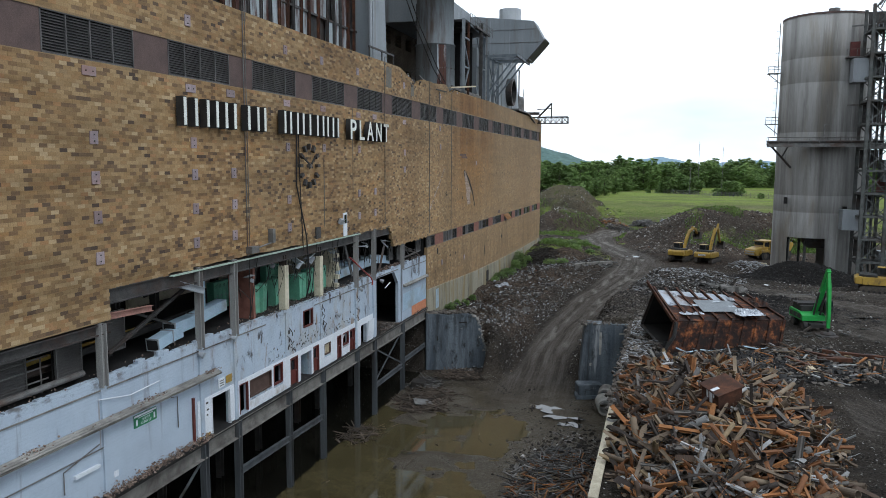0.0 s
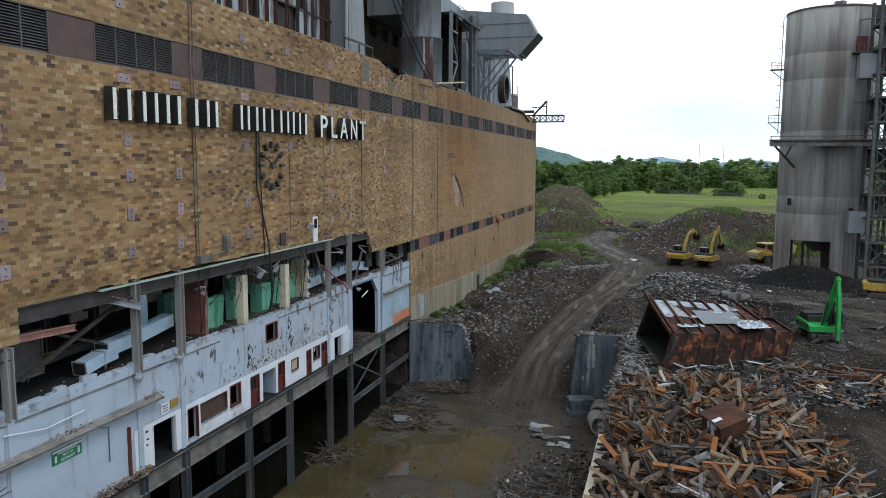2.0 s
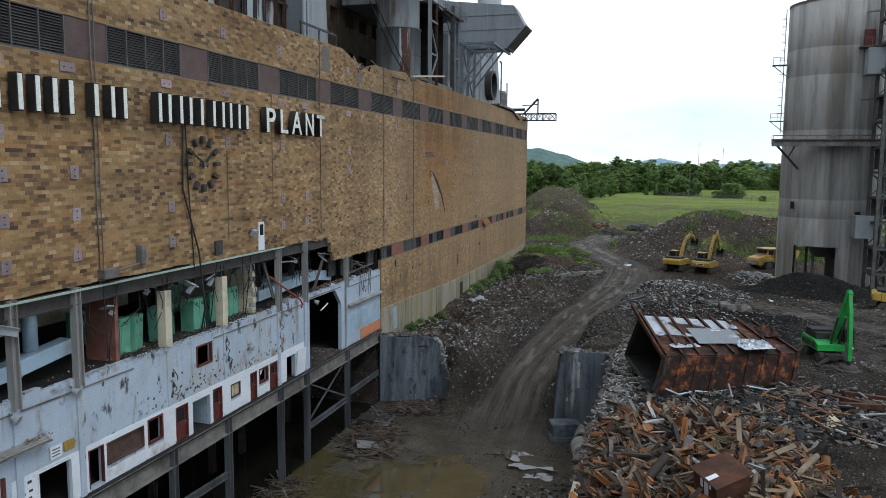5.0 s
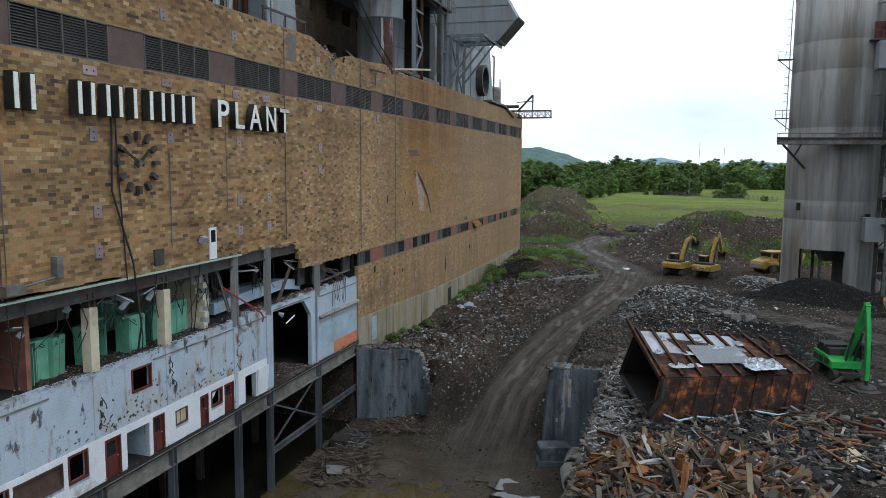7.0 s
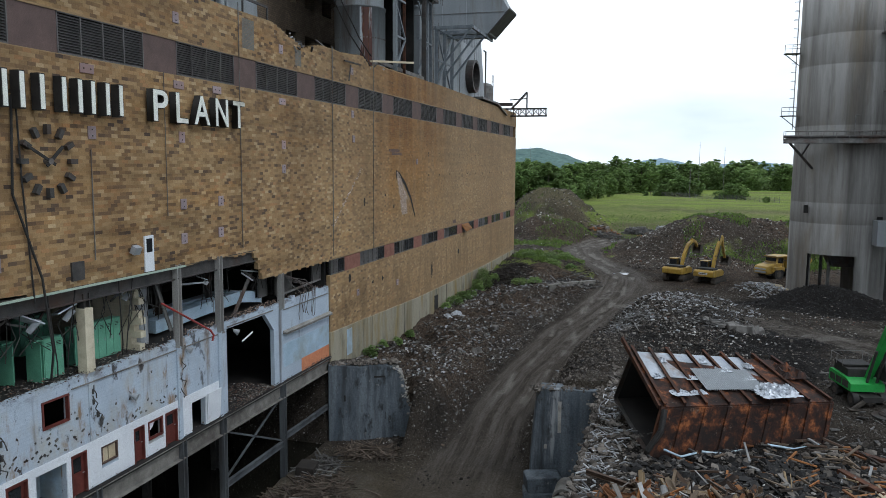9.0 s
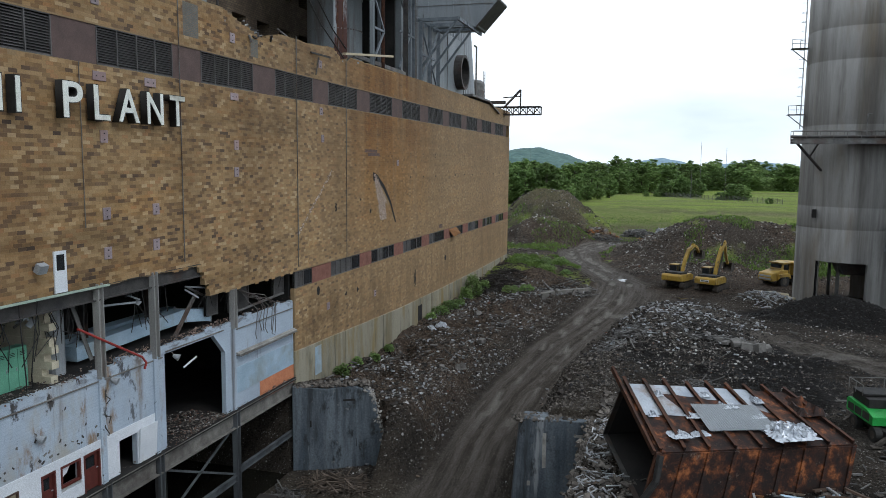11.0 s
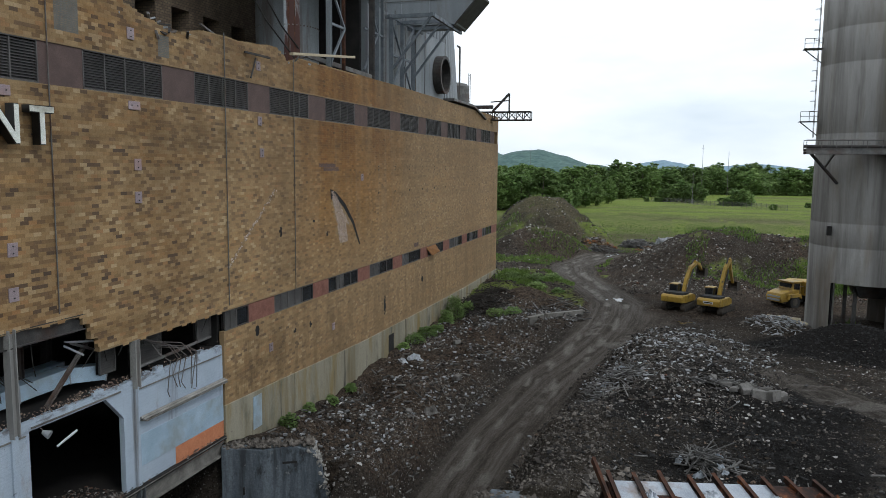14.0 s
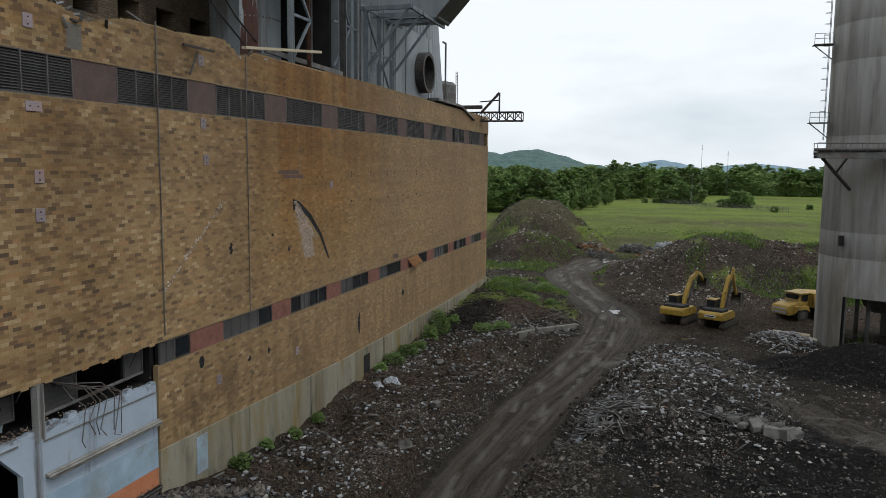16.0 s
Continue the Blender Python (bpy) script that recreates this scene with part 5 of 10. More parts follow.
def cable(pts, r, mat, sag=0.0, name="cable"):
    gg = G()
    out = []
    for (a, b) in zip(pts, pts[1:]):
        for k in range(6):
            t = k / 6
            out.append(tuple(a[i] + (b[i] - a[i]) * t for i in range(2)) + (a[2] + (b[2] - a[2]) * t - sag * 4 * t * (1 - t),))
    out.append(pts[-1])
    gg.line(out, r, 5)
    return hpart(gg, name, mat)


cable([(WX + 0.1, 47.6, 24.0), (WX + 0.12, 47.4, 20.0), (WX + 0.2, 48.6, 16.4), (WX + 0.3, 48.9, 13.2), (WX - 0.2, 49.2, 11.8)], 0.055, M_BLACK)
cable([(WX + 0.1, 47.8, 24.0), (WX + 0.12, 47.9, 20.5), (WX + 0.15, 48.2, 15.4)], 0.04, M_BLACK)
for a, b in ((41.2, 41.6), (42.2, 41.7), (49.0, 49.6), (50.6, 50.2), (53.4, 53.8), (54.4, 54.1)):
    cable([(WX + 0.02, a, 15.6), (WX - 0.1, (a + b) / 2, 14.0), (WX - 0.2, b, 12.4), (WX - 0.5, b + 0.3, 11.7)], 0.03, M_BLACK)
# small door, vent, lamp and gauge boxes on the brickwork
dr = hpart(G().box(WX - 0.02, WX + 0.07, 55.35, 56.05, 15.75, 17.6), "door", M_WHITEP, "small weathered white door")
hpart(G().box(WX + 0.07, WX + 0.08, 55.48, 55.92, 16.75, 17.45), "pane", M_GLASS, parent=dr)
hpart(G().box(WX, WX + 0.1, 50.4, 51.15, 16.0, 16.85), "vent_grille", M_DKSTEEL)
hpart(G().obox(pose(WX + 0.3, 54.4, 17.0, 0, 25, 0), 0.3, 0.45, 0.4), "floodlight", M_GALV)
hpart(G().box(WX, WX + 0.35, 43.6, 43.95, 16.4, 17.3).tube((WX + 0.2, 41.4, 16.2), (WX + 0.2, 43.6, 16.4), 0.05, 6).box(WX, WX + 0.4, 40.9, 41.8, 16.0, 16.4), "lamp_bracket", M_STEEL)

# raised sign: one word lettered, the name before it as plain upright bars
sign = thing("roof_sign_letters", "large white channel letters in black housings on the brick front", "sign", (WX, 50, 24.2))
sgm = Matrix.Translation((WX, 50, 24.2)).inverted()
Z0L, HL = 23.45, 1.52


def letter_bar(y0, y1):
    o = G().box(WX + 0.12, WX + 0.55, y0, y1, Z0L, Z0L + HL).ob("letter_bar", M_BLACK, sign, "white upright bar in black housing")
    o.matrix_parent_inverse = sgm
    f = G().box(WX + 0.55, WX + 0.575, y0 + 0.05, y1 - 0.05, Z0L + 0.05, Z0L + HL - 0.05).ob("face", M_FACE, o)


def letter_block(y0, y1, twin):
    if twin:
        w = 0.32
        letter_bar(y0, y0 + w)
        letter_bar(y1 - w, y1)
    else:
        letter_bar((y0 + y1) / 2 - 0.17, (y0 + y1) / 2 + 0.17)


for y0, y1, twin in ((34.3, 35.6, 1), (36.35, 37.55, 1), (38.1, 38.5, 0), (39.0, 39.4, 0), (40.5, 40.9, 0), (41.6, 42.75, 1),
                     (45.0, 46.1, 1), (46.75, 47.9, 1), (48.6, 50.1, 1), (50.7, 51.8, 1), (52.4, 53.6, 1)):
    letter_block(y0, y1, twin)


def letter(ch, yc, w):
    """One letter as a black channel housing with a white face, standing off the wall."""
    for depth, off, x, nm, mat in ((0.2, 0.055, WX + 0.35, "housing", M_BLACK), (0.012, 0.02, WX + 0.565, "face", M_FACE)):
        cu = bpy.data.curves.new(nm, "FONT")
        cu.body, cu.size, cu.extrude, cu.offset, cu.align_x, cu.resolution_u = ch, 2.09, depth, off, "CENTER", 5
        tmp = bpy.data.objects.new(nm, cu)
        scene.collection.objects.link(tmp)
        bpy.context.view_layer.update()
        me = bpy.data.meshes.new_from_object(tmp.evaluated_get(bpy.context.evaluated_depsgraph_get()))
        bpy.data.objects.remove(tmp)
        xs = [v.co.x for v in me.vertices]
        ys = [v.co.y for v in me.vertices]
        cx, sx = (min(xs) + max(xs)) / 2, w / (max(xs) - min(xs))
        sz = (HL + 2 * off) / (max(ys) - min(ys))
        y_lo = min(ys)
        for v in me.vertices:
            v.co = (x + v.co.z, yc + (v.co.x - cx) * sx, Z0L - off + (v.co.y - y_lo) * sz)
        me.materials.clear()
        me.materials.append(mat)
        if nm == "housing":
            o = new("letter", me)
            o.parent = sign
            first = o
        else:
            o = new("face", me)
            o.parent = first
        o.matrix_parent_inverse = sgm if nm == "housing" else Matrix()
    for dz in (0.35, 1.2):
        b = G().box(WX, WX + 0.2, yc - 0.05, yc + 0.05, Z0L + dz, Z0L + dz + 0.08).ob("bracket", M_DKSTEEL, first)


for ch, yc, w in (("P", 56.35, 1.15), ("L", 58.1, 1.0), ("A", 59.9, 1.45), ("N", 61.85, 1.25), ("T", 63.65, 1.25)):
    letter(ch, yc, w)

# the wall clock: twelve block markers and two pointers
clock = thing("wall_clock", "dial-less wall clock of dark block markers on brick", "clock", (WX, 49.3, 21.35))
for i in range(12):
    a = 2 * math.pi * i / 12
    o = G().obox(Matrix.Translation((0.17, 1.35 * math.sin(a), 1.35 * math.cos(a))) @ Matrix.Rotation(-a, 4, "X"), 0.22, 0.22, 0.42).ob("hour_marker", M_DKSTEEL, clock)
for a, ln, w in ((radians(-62), 1.35, 0.12), (radians(48), 0.95, 0.15)):
    G().obox(Matrix.Rotation(-a, 4, "X") @ Matrix.Translation((0.28, 0, ln / 2 - 0.15)), 0.05, w, ln + 0.3).ob("pointer", M_BLACK, clock)
G().tube((0, 0, 0), (0.32, 0, 0), 0.14, 10).ob("arbor", M_STEEL, clock)

# green notice
notice = thing("notice_board", "green notice with white lettering on the whitewashed wall", "sign", (WF, 31.25, 8.8))
G().box(0.0, 0.04, -0.85, 0.85, -0.32, 0.32).ob("board", M_SIGNGREEN, notice)
G().box(0.04, 0.046, -0.83, 0.83, 0.20, 0.30).ob("heading_strip", M_WHITEP, notice)
for word, yy, zz, sz in (("PICK UP", 0.02, -0.06, 0.17), ("CLEAN UP", 0.02, -0.24, 0.17)):
    cu = bpy.data.curves.new("lettering", "FONT")
    cu.body, cu.size, cu.extrude, cu.align_x = word, sz, 0.004, "CENTER"
    tmp = bpy.data.objects.new("lettering", cu)
    scene.collection.objects.link(tmp)
    bpy.context.view_layer.update()
    me = bpy.data.meshes.new_from_object(tmp.evaluated_get(bpy.context.evaluated_depsgraph_get()))
    bpy.data.objects.remove(tmp)
    for v in me.vertices:
        v.co = (0.046 + v.co.z, yy + v.co.x, zz + v.co.y)
    me.materials.append(M_WHITEP)
    new("lettering", me).parent = notice
G().box(0.04, 0.048, -0.55, 0.55, 0.12, 0.16).ob("small_print", M_WHITEP, notice)
for s in (-0.66, 0.66):
    G().box(0.04, 0.048, s - 0.06, s + 0.06, -0.22, 0.08).ob("pictogram", M_WHITEP, notice)
ns = thing("notice_board", "small yellow and white notices beside the open doorway", "sign", (WF + 0.03, 38.6, 8.7))
G().box(0, 0.04, -0.15, 0.45, -0.2, 0.25).ob("board", M_YELLOW, ns)
G().box(0, 0.04, -0.95, -0.3, -0.3, 0.25).ob("board", M_WHITEP, ns)
for k in range(3):
    G().box(0.04, 0.046, -0.85, -0.4, -0.2 + 0.14 * k, -0.14 + 0.14 * k).ob("print_bar", M_SLAB, ns)

# ---- facing bricks ----
BW, BH = 0.43, 0.174


def brick_cells():
    zs = np.arange(7.0, 31.2, BH)
    ys = np.arange(14.0, WALL_END - 0.1, BW)
    Y, Z = np.meshgrid(ys, zs)
    row = np.round((Z - 7.0) / BH).astype(int)
    Y = Y + np.where(row % 2 == 0, 0, BW / 2)
    Y, Z = Y.ravel(), Z.ravel()
    cy, cz = Y + BW / 2, Z + BH / 2
    jag = 0.10 * np.sin(cy * 9.1 + cz * 23.0)
    keep = (cz < wall_top(cy) - 0.05) & (cz > wall_bottom(cy) + 0.02 + jag * 0.4) & ((cz < BAND0 - 0.04) | (cz > BAND1 + 0.06))
    low = (cy > 77.45) & (cz < 12.38) & (cz > plinth_top(cy) + 0.05)
    keep = (keep & ((cz > 13.72) | (cy < 77.3))) | low
    # the torn patch, the diagonal crack and the small breaches
    u = (20.6 - cz) / 4.4
    torn = (u > 0) & (u < 1) & (cy > 92.6 + 1.6 * u + 0.2 * np.sin(cz * 5)) & (cy < 93.4 + 5.0 * u ** 0.8) & ~((u > 0.66) & (cy > 95.4 + 0.5 * np.sin(cz * 7)) & (cy < 97.6))
    crack = (cz > 16.2) & (cz < 21.0) & (np.abs(cy - (78.0 + (cz - 16.3) * 1.28)) < 0.22 + 0.2 * np.sin(cz * 11))
    breach = np.zeros(len(cy), bool)
    for hy, hz, a, b in BREACHES:
        breach |= ((cy - hy) / a) ** 2 + ((cz - hz) / b) ** 2 < 1
    keep &= ~(torn | crack | breach) & (cy < WALL_END - 0.05)
    lost = rng.random(len(cy)) < 0.0012
    keep &= ~lost
    return Y[keep], Z[keep]


BREACHES = [(81.3, 11.7, 0.35, 0.45), (104.6, 9.3, 0.35, 1.2), (116.0, 10.2, 0.5, 0.4), (86.5, 10.6, 0.3, 0.25), (89.0, 10.6, 0.28, 0.3), (84.6, 18.0, 0.3, 0.45), (89.7, 18.4, 0.2, 0.2), (92.0, 17.2, 0.2, 0.3)]
BREACHES += [(yy, zz, 0.16, 0.3) for yy in np.arange(103, 151, 4.3) for zz in (22.4, 20.1, 17.7) if (int(yy * 7 + zz * 3) % 3)]
BY, BZ = brick_cells()
near = (BY > 58.0) & (BY < 62.4) & (BZ > 20.3) & (BZ < 23.3)
pick = np.flatnonzero(near)[:300]
rest = np.ones(len(BY), bool)
rest[pick] = False
n_b = int(rest.sum())
gap = 0.0022
d0 = rng.uniform(-0.002, 0.002, n_b)
y0b, z0b = BY[rest] + gap, BZ[rest] + gap
y1b = np.minimum(y0b + BW - 2 * gap, WALL_END)
z1b = z0b + BH - 2 * gap
bev = 0.002
bv = np.zeros((n_b, 8, 3), np.float32)
bv[:, :4, 0], bv[:, 4:, 0] = WX - 0.006, (WX + d0)[:, None]
for q, (yy, zz, s, tt) in enumerate(((y0b, z0b, 1, 1), (y1b, z0b, -1, 1), (y1b, z1b, -1, -1), (y0b, z1b, 1, -1))):
    bv[:, q, 1], bv[:, q, 2] = yy, zz
    bv[:, q + 4, 1], bv[:, q + 4, 2] = yy + s * bev, zz + tt * bev
bq = np.array([(4, 5, 6, 7), (0, 1, 5, 4), (1, 2, 6, 5), (2, 3, 7, 6), (3, 0, 4, 7)])
bf = (bq[None] + (np.arange(n_b) * 8)[:, None, None]).reshape(-1, 4)
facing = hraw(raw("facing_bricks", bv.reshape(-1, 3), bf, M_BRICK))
tagged(facing, "weathered buff facing bricks of mixed shades", "", "", "stuff")
one = G().add([(0, gap, gap), (0, BW - gap, gap), (0, BW - gap, BH - gap), (0, gap, BH - gap), (0.006, gap + bev, gap + bev), (0.006, BW - gap - bev, gap + bev), (0.006, BW - gap - bev, BH - gap - bev), (0.006, gap + bev, BH - gap - bev)], [tuple(f) for f in bq])
tmpl = one.ob("brick", M_BRICK_OB)
for k, i in enumerate(pick):
    o = tmpl if k == 0 else new("brick", tmpl.data)
    o.parent = house
    o.matrix_parent_inverse = house_at
    o.location = (WX - 0.006 + rng.uniform(-0.002, 0.002), BY[i], BZ[i])
# rough masonry in the torn places
pts = []
for _ in range(1500):
    u = rng.random()
    pts.append((WX - 0.035, 92.8 + 1.6 * u + rng.random() * (0.3 + (2.9 * u ** 0.8 if u < 0.66 else 1.3)), 20.5 - 4.2 * u))
for _ in range(120):
    zz = rng.uniform(16.3, 20.9)
    pts.append((WX - 0.02, 78.0 + (zz - 16.3) * 1.28 + rng.normal(0, 0.12), zz))
tagged(hraw(chunk_cloud("broken_masonry", pts, rng.uniform(0.04, 0.11, len(pts)), M_BROKEN, seed=4)), "broken pale masonry in the torn facing", "", "", "stuff")
# dark strip along the torn edge: shade in the crack, put into colour
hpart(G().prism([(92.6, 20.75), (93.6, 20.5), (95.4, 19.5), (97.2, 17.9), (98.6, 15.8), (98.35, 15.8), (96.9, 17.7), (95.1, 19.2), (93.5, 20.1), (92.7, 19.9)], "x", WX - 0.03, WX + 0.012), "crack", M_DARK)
# flat dark patches stand for the shade inside the breaches
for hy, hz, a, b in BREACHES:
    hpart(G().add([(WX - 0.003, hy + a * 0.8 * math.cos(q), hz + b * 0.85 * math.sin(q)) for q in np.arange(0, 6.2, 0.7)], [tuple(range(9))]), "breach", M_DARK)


# ---- inside the open storey ----
def locker_bank(y, x, n, rz=0.0, lean=0.0, open_door=False, w=0.5):
    o = thing("locker_bank", "dented green steel lockers" + (" with a door hanging open" if open_door else " standing among debris"), "locker", (x, y, 11.53), rz, "green lockers")
    o.matrix_world = pose(x, y, 11.53, 0, lean, rz)
    G().wall("x", 0, n * w, 0, 1.85, [(k * w + 0.03, (k + 1) * w - 0.03, 0.06, 1.8) for k in range(n)], -0.5, 0.0).box(-0.52, -0.5, 0, n * w, 0, 1.85).ob("carcass", M_GREENL, o)
    G().box(-0.5, 0.02, 0, n * w, 1.85, 1.88).ob("top", M_GREENL, o)
    for k in range(n):
        if open_door and k == 0:
            d = G().box(0.0, w - 0.04, 0.0, 0.03, 0.06, 1.8).ob("door", M_GREENL, o, "green locker door hanging open")
        else:
            d = G().box(0.0, 0.03, k * w + 0.02, (k + 1) * w - 0.02, 0.05, 1.81).ob("door", M_GREENL, o)
            G().box(0.03, 0.05, (k + 1) * w - 0.1, (k + 1) * w - 0.06, 0.85, 1.0).ob("handle", M_GALV, d)
            # vent slots as dark strips, their shade being only colour
            for q in range(3):
                G().box(0.03, 0.036, k * w + 0.14, (k + 1) * w - 0.14, 1.5 + 0.07 * q, 1.53 + 0.07 * q).ob("vent_slot", M_DARK, d)
    return o


locker_bank(43.25, -26.2, 2, -6, 0, True, 0.62)
locker_bank(44.5, -25.9, 2, 14, 3)
locker_bank(46.9, -26.2, 2, 18, -2)
locker_bank(48.5, -26.9, 1, 0, 0, True, 0.6)
locker_bank(49.3, -26.0, 3, -8, 0, True)
locker_bank(52.1, -26.4, 6, -3)
locker_bank(44.2, -29.4, 5)
locker_bank(52.6, -30.2, 4)
# partitions: raw red end, cream broken end
hpart(G().box(-27.2, WX - 0.6, 42.6, 42.85, 11.5, 15.6), "partition_wall", M_REDBRICK, "raw red brick partition")
rq = random.Random(8)
for z in np.arange(11.5, 15.6, 0.35):
    hpart(G().box(-32, WX - 0.5 - rq.uniform(0, 0.7), 55.6, 56.0, z, z + 0.345), "partition_course", M_CREAM, "broken cream block partition")
hpart(G().box(-35.6, WX - 2.0, 43, 56, 15.2, 15.3), "ceiling_deck", M_DKSTEEL)
hpart(G().box(-35.5, -35.3, 42.9, 55.6, 11.5, 15.2), "locker_room_wall", M_CREAM)


def duct(pts, w, h, label="bent pale sheet-metal air duct"):
    o = thing("air_duct", label, "duct", pts[0], 0, "air ducts")
    at = Matrix.Translation(pts[0]).inverted()
    for a, b in zip(pts, pts[1:]):
        q = G().beam(a, b, w, h).ob("duct_section", M_DUCT, o, bevel=0.02)
        q.matrix_parent_inverse = at
        d = (Vector(b) - Vector(a)).normalized() * 0.025
        q = G().beam(tuple(Vector(b) - d), tuple(Vector(b) + d), w + 0.08, h + 0.08).ob("flange", M_GALV, o)
        q.matrix_parent_inverse = at
    d = (Vector(pts[-1]) - Vector(pts[-2])).normalized()
    # dark sheet over the solid end stands for shade inside the duct
    q = G().beam(tuple(Vector(pts[-1]) + d * 0.026), tuple(Vector(pts[-1]) + d * 0.034), w - 0.06, h - 0.06).ob("open_end", M_DARK, o)
    q.matrix_parent_inverse = at
    return o


duct([(-26.3, 40.4, 12.85), (-26.25, 37.3, 12.5), (-26.1, 35.0, 12.42)], 0.72, 0.68)
duct([(-26.0, 35.6, 12.2), (-25.95, 34.6, 12.15), (-25.9, 33.3, 11.95)], 0.7, 0.62, "crushed open end of the pale air duct")
hpart(G().tube((-26.6, 38.6, 12.8), (-26.6, 38.6, 15.3), 0.32, 16), "vent_pipe", M_DUCT, smooth=True)
duct([(-27.0, 58.4, 12.1), (-27.0, 64.0, 12.3), (-26.6, 66.6, 12.5), (-26.2, 68.6, 12.2)], 0.8, 0.75)
duct([(-28.6, 57.6, 12.2), (-28.8, 68.5, 12.2)], 0.8, 0.6)
# fallen members and rails
M_PINK = material("faded_red_lead", [(0.3, (0.24, 0.12, 0.095)), (0.7, (0.36, 0.2, 0.165))], 2, 0.7, stain=(0.12, 0.08, 0.06))
for a, b, w, mat in (((-25.4, 29.5, 12.5), (-25.5, 36.2, 14.85), 0.15, M_DKSTEEL), ((-25.3, 34.2, 15.2), (-24.5, 36.0, 14.5), 0.3, M_GALV), ((-25.0, 28.8, 14.4), (-25.0, 32.2, 14.22), 0.24, M_PINK),
                     ((-25.4, 30.8, 14.3), (-26.0, 35.4, 12.6), 0.1, M_DKSTEEL), ((-25.1, 64.0, 11.9), (-25.9, 67.6, 14.2), 0.16, M_STEEL), ((-25.6, 66.0, 14.3), (-26.0, 69.3, 12.9), 0.1, M_STEEL),
                     ((-26.5, 17, 12.4), (-26.5, 28, 12.4), 0.3, M_DKSTEEL), ((-27.5, 22, 12.0), (-27.5, 42, 12.6), 0.3, M_DKSTEEL), ((-25.4, 56.9, 15.0), (-25.0, 57.6, 12.2), 0.14, M_STEEL)):
    hpart(G().ibeam(a, b, w, w * 1.2, 0.02), "fallen_beam", mat)
hpart(G().line([(-24.8, 56.6, 13.9), (-24.5, 60.5, 11.65), (-24.45, 60.75, 11.3), (-24.45, 60.6, 11.0)], 0.06, 8), "sprinkler_pipe", material("red_pipe", [(0.3, (0.2, 0.02, 0.02)), (0.7, (0.32, 0.04, 0.03))], 2, 0.4), "bent red sprinkler pipe")
hpart(G().box(-28.0, -27.8, 24, 41, 12.15, 12.5), "crane_rail", M_YELLOW, "dull yellow beam")
for z in (12.1, 12.65, 13.1):
    hpart(G().tube((-26.0, 14, z), (-26.0, 26.4, z), 0.04, 6), "handrail", M_STEEL)
for y in np.arange(15, 27, 2.2):
    hpart(G().tube((-26.0, y, 11.5), (-26.0, y, 13.1), 0.04, 6), "handrail_post", M_STEEL)
for a, b, z0, z1, x in ((26.6, 28.15, 11.9, 13.75, -25.7), (29.6, 31.3, 12.3, 14.3, -25.9), (23.2, 25.2, 11.8, 13.4, -25.9), (67.9, 69.0, 12.2, 13.8, -25.6), (70.2, 72.6, 12.0, 13.6, -25.6), (75.6, 77.0, 12.2, 13.6, -25.4)):
    louvre(a, b, z0, z1, x, mull=1)
for cy in (24, 32, 43.8, 60, 65, 73):
    hpart(G().ibeam((-27.6, cy, 11.5), (-27.6, cy, 15.9), 0.3, 0.3, 0.03, up=(0, 1, 0)), "post", M_DKSTEEL)
for z, x in ((14.9, -27.0), (15.5, -29.0), (14.2, -31.0), (13.4, -33.0)):
    hpart(G().ibeam((x, WALL_START, z), (x, 77, z), 0.25, 0.4, 0.03), "floor_joist", M_DKSTEEL)
for y in np.arange(18, 77, 2.8):
    if not 42.6 < y < 56:
        hpart(G().beam((-26, y, 15.8), (-32, y, 13.0), 0.14, 0.2), "rafter", M_STEEL)
hpart(G().tube((-26.5, 57.0, 11.5), (-26.5, 57.0, 14.6), 0.4, 14).line([(-26.5, 57.0, 14.6), (-27.2, 57.0, 15.2), (-29, 57, 15.2)], 0.4, 12), "vent_pipe", M_GALV)
hpart(G().tube((-25.4, 70.0, 12.0), (-25.5, 77.0, 12.2), 0.09, 10), "steam_pipe", M_STEEL)
hpart(G().tube((-25.6, 14, 11.8), (-25.6, 28, 11.9), 0.15, 10), "steam_pipe", M_STEEL)
# twisted conduits over the white wall end
for k in range(7):
    q = 71.4 + rng.uniform(0, 2.6)
    hpart(G().line([(-25.3, 70.6 + 0.2 * k, 13.5 - 0.12 * k), (-24.9, q, 12.9 - 0.1 * k), (-24.6, q + 0.5, 12.0), (-24.6, q + 0.2 * (k % 3), 11.2 - 0.2 * k), (-24.7, q + 0.5, 10.4 - 0.1 * k)], 0.028, 6), "twisted_conduit", M_STEEL)
M_DEBRIS = palette_material("plaster_and_brick", [(0.0, (0.07, 0.06, 0.052)), (0.3, (0.125, 0.112, 0.098)), (0.6, (0.19, 0.178, 0.162)), (0.72, (0.12, 0.072, 0.054)), (0.9, (0.32, 0.31, 0.295)), (0.95, (0.04, 0.036, 0.033))], 0.9, None, 0.9)
# debris in the big opening and along the broken floor edges
dp = [(rng.uniform(-27.5, -24.7), y, 5.93 + 0.5 * math.exp(-((y - 66.3) / 1.7) ** 2) * rng.random()) for y in np.clip(rng.normal(66.2, 1.3, 1000), 63, 68.5)]
tagged(hraw(chunk_cloud("fallen_brick", dp, rng.uniform(0.02, 0.065, len(dp)), M_DEBRIS, flat=0.6, stretch=1.5, seed=31)), "fallen brick and plaster", "", "", "stuff")
M_BRRUB = material("brick_rubble", [(0.3, (0.12, 0.075, 0.055)), (0.7, (0.28, 0.22, 0.18))], 2, island=0.6)
dp = [(WF + rng.uniform(0.0, 0.5), y, 5.95 + 0.45 * abs(rng.normal(0, 0.4)) * (0.4 + fb)) for y, fb in zip(rng.uniform(14, 36.5, 2200), rng.random(2200))]
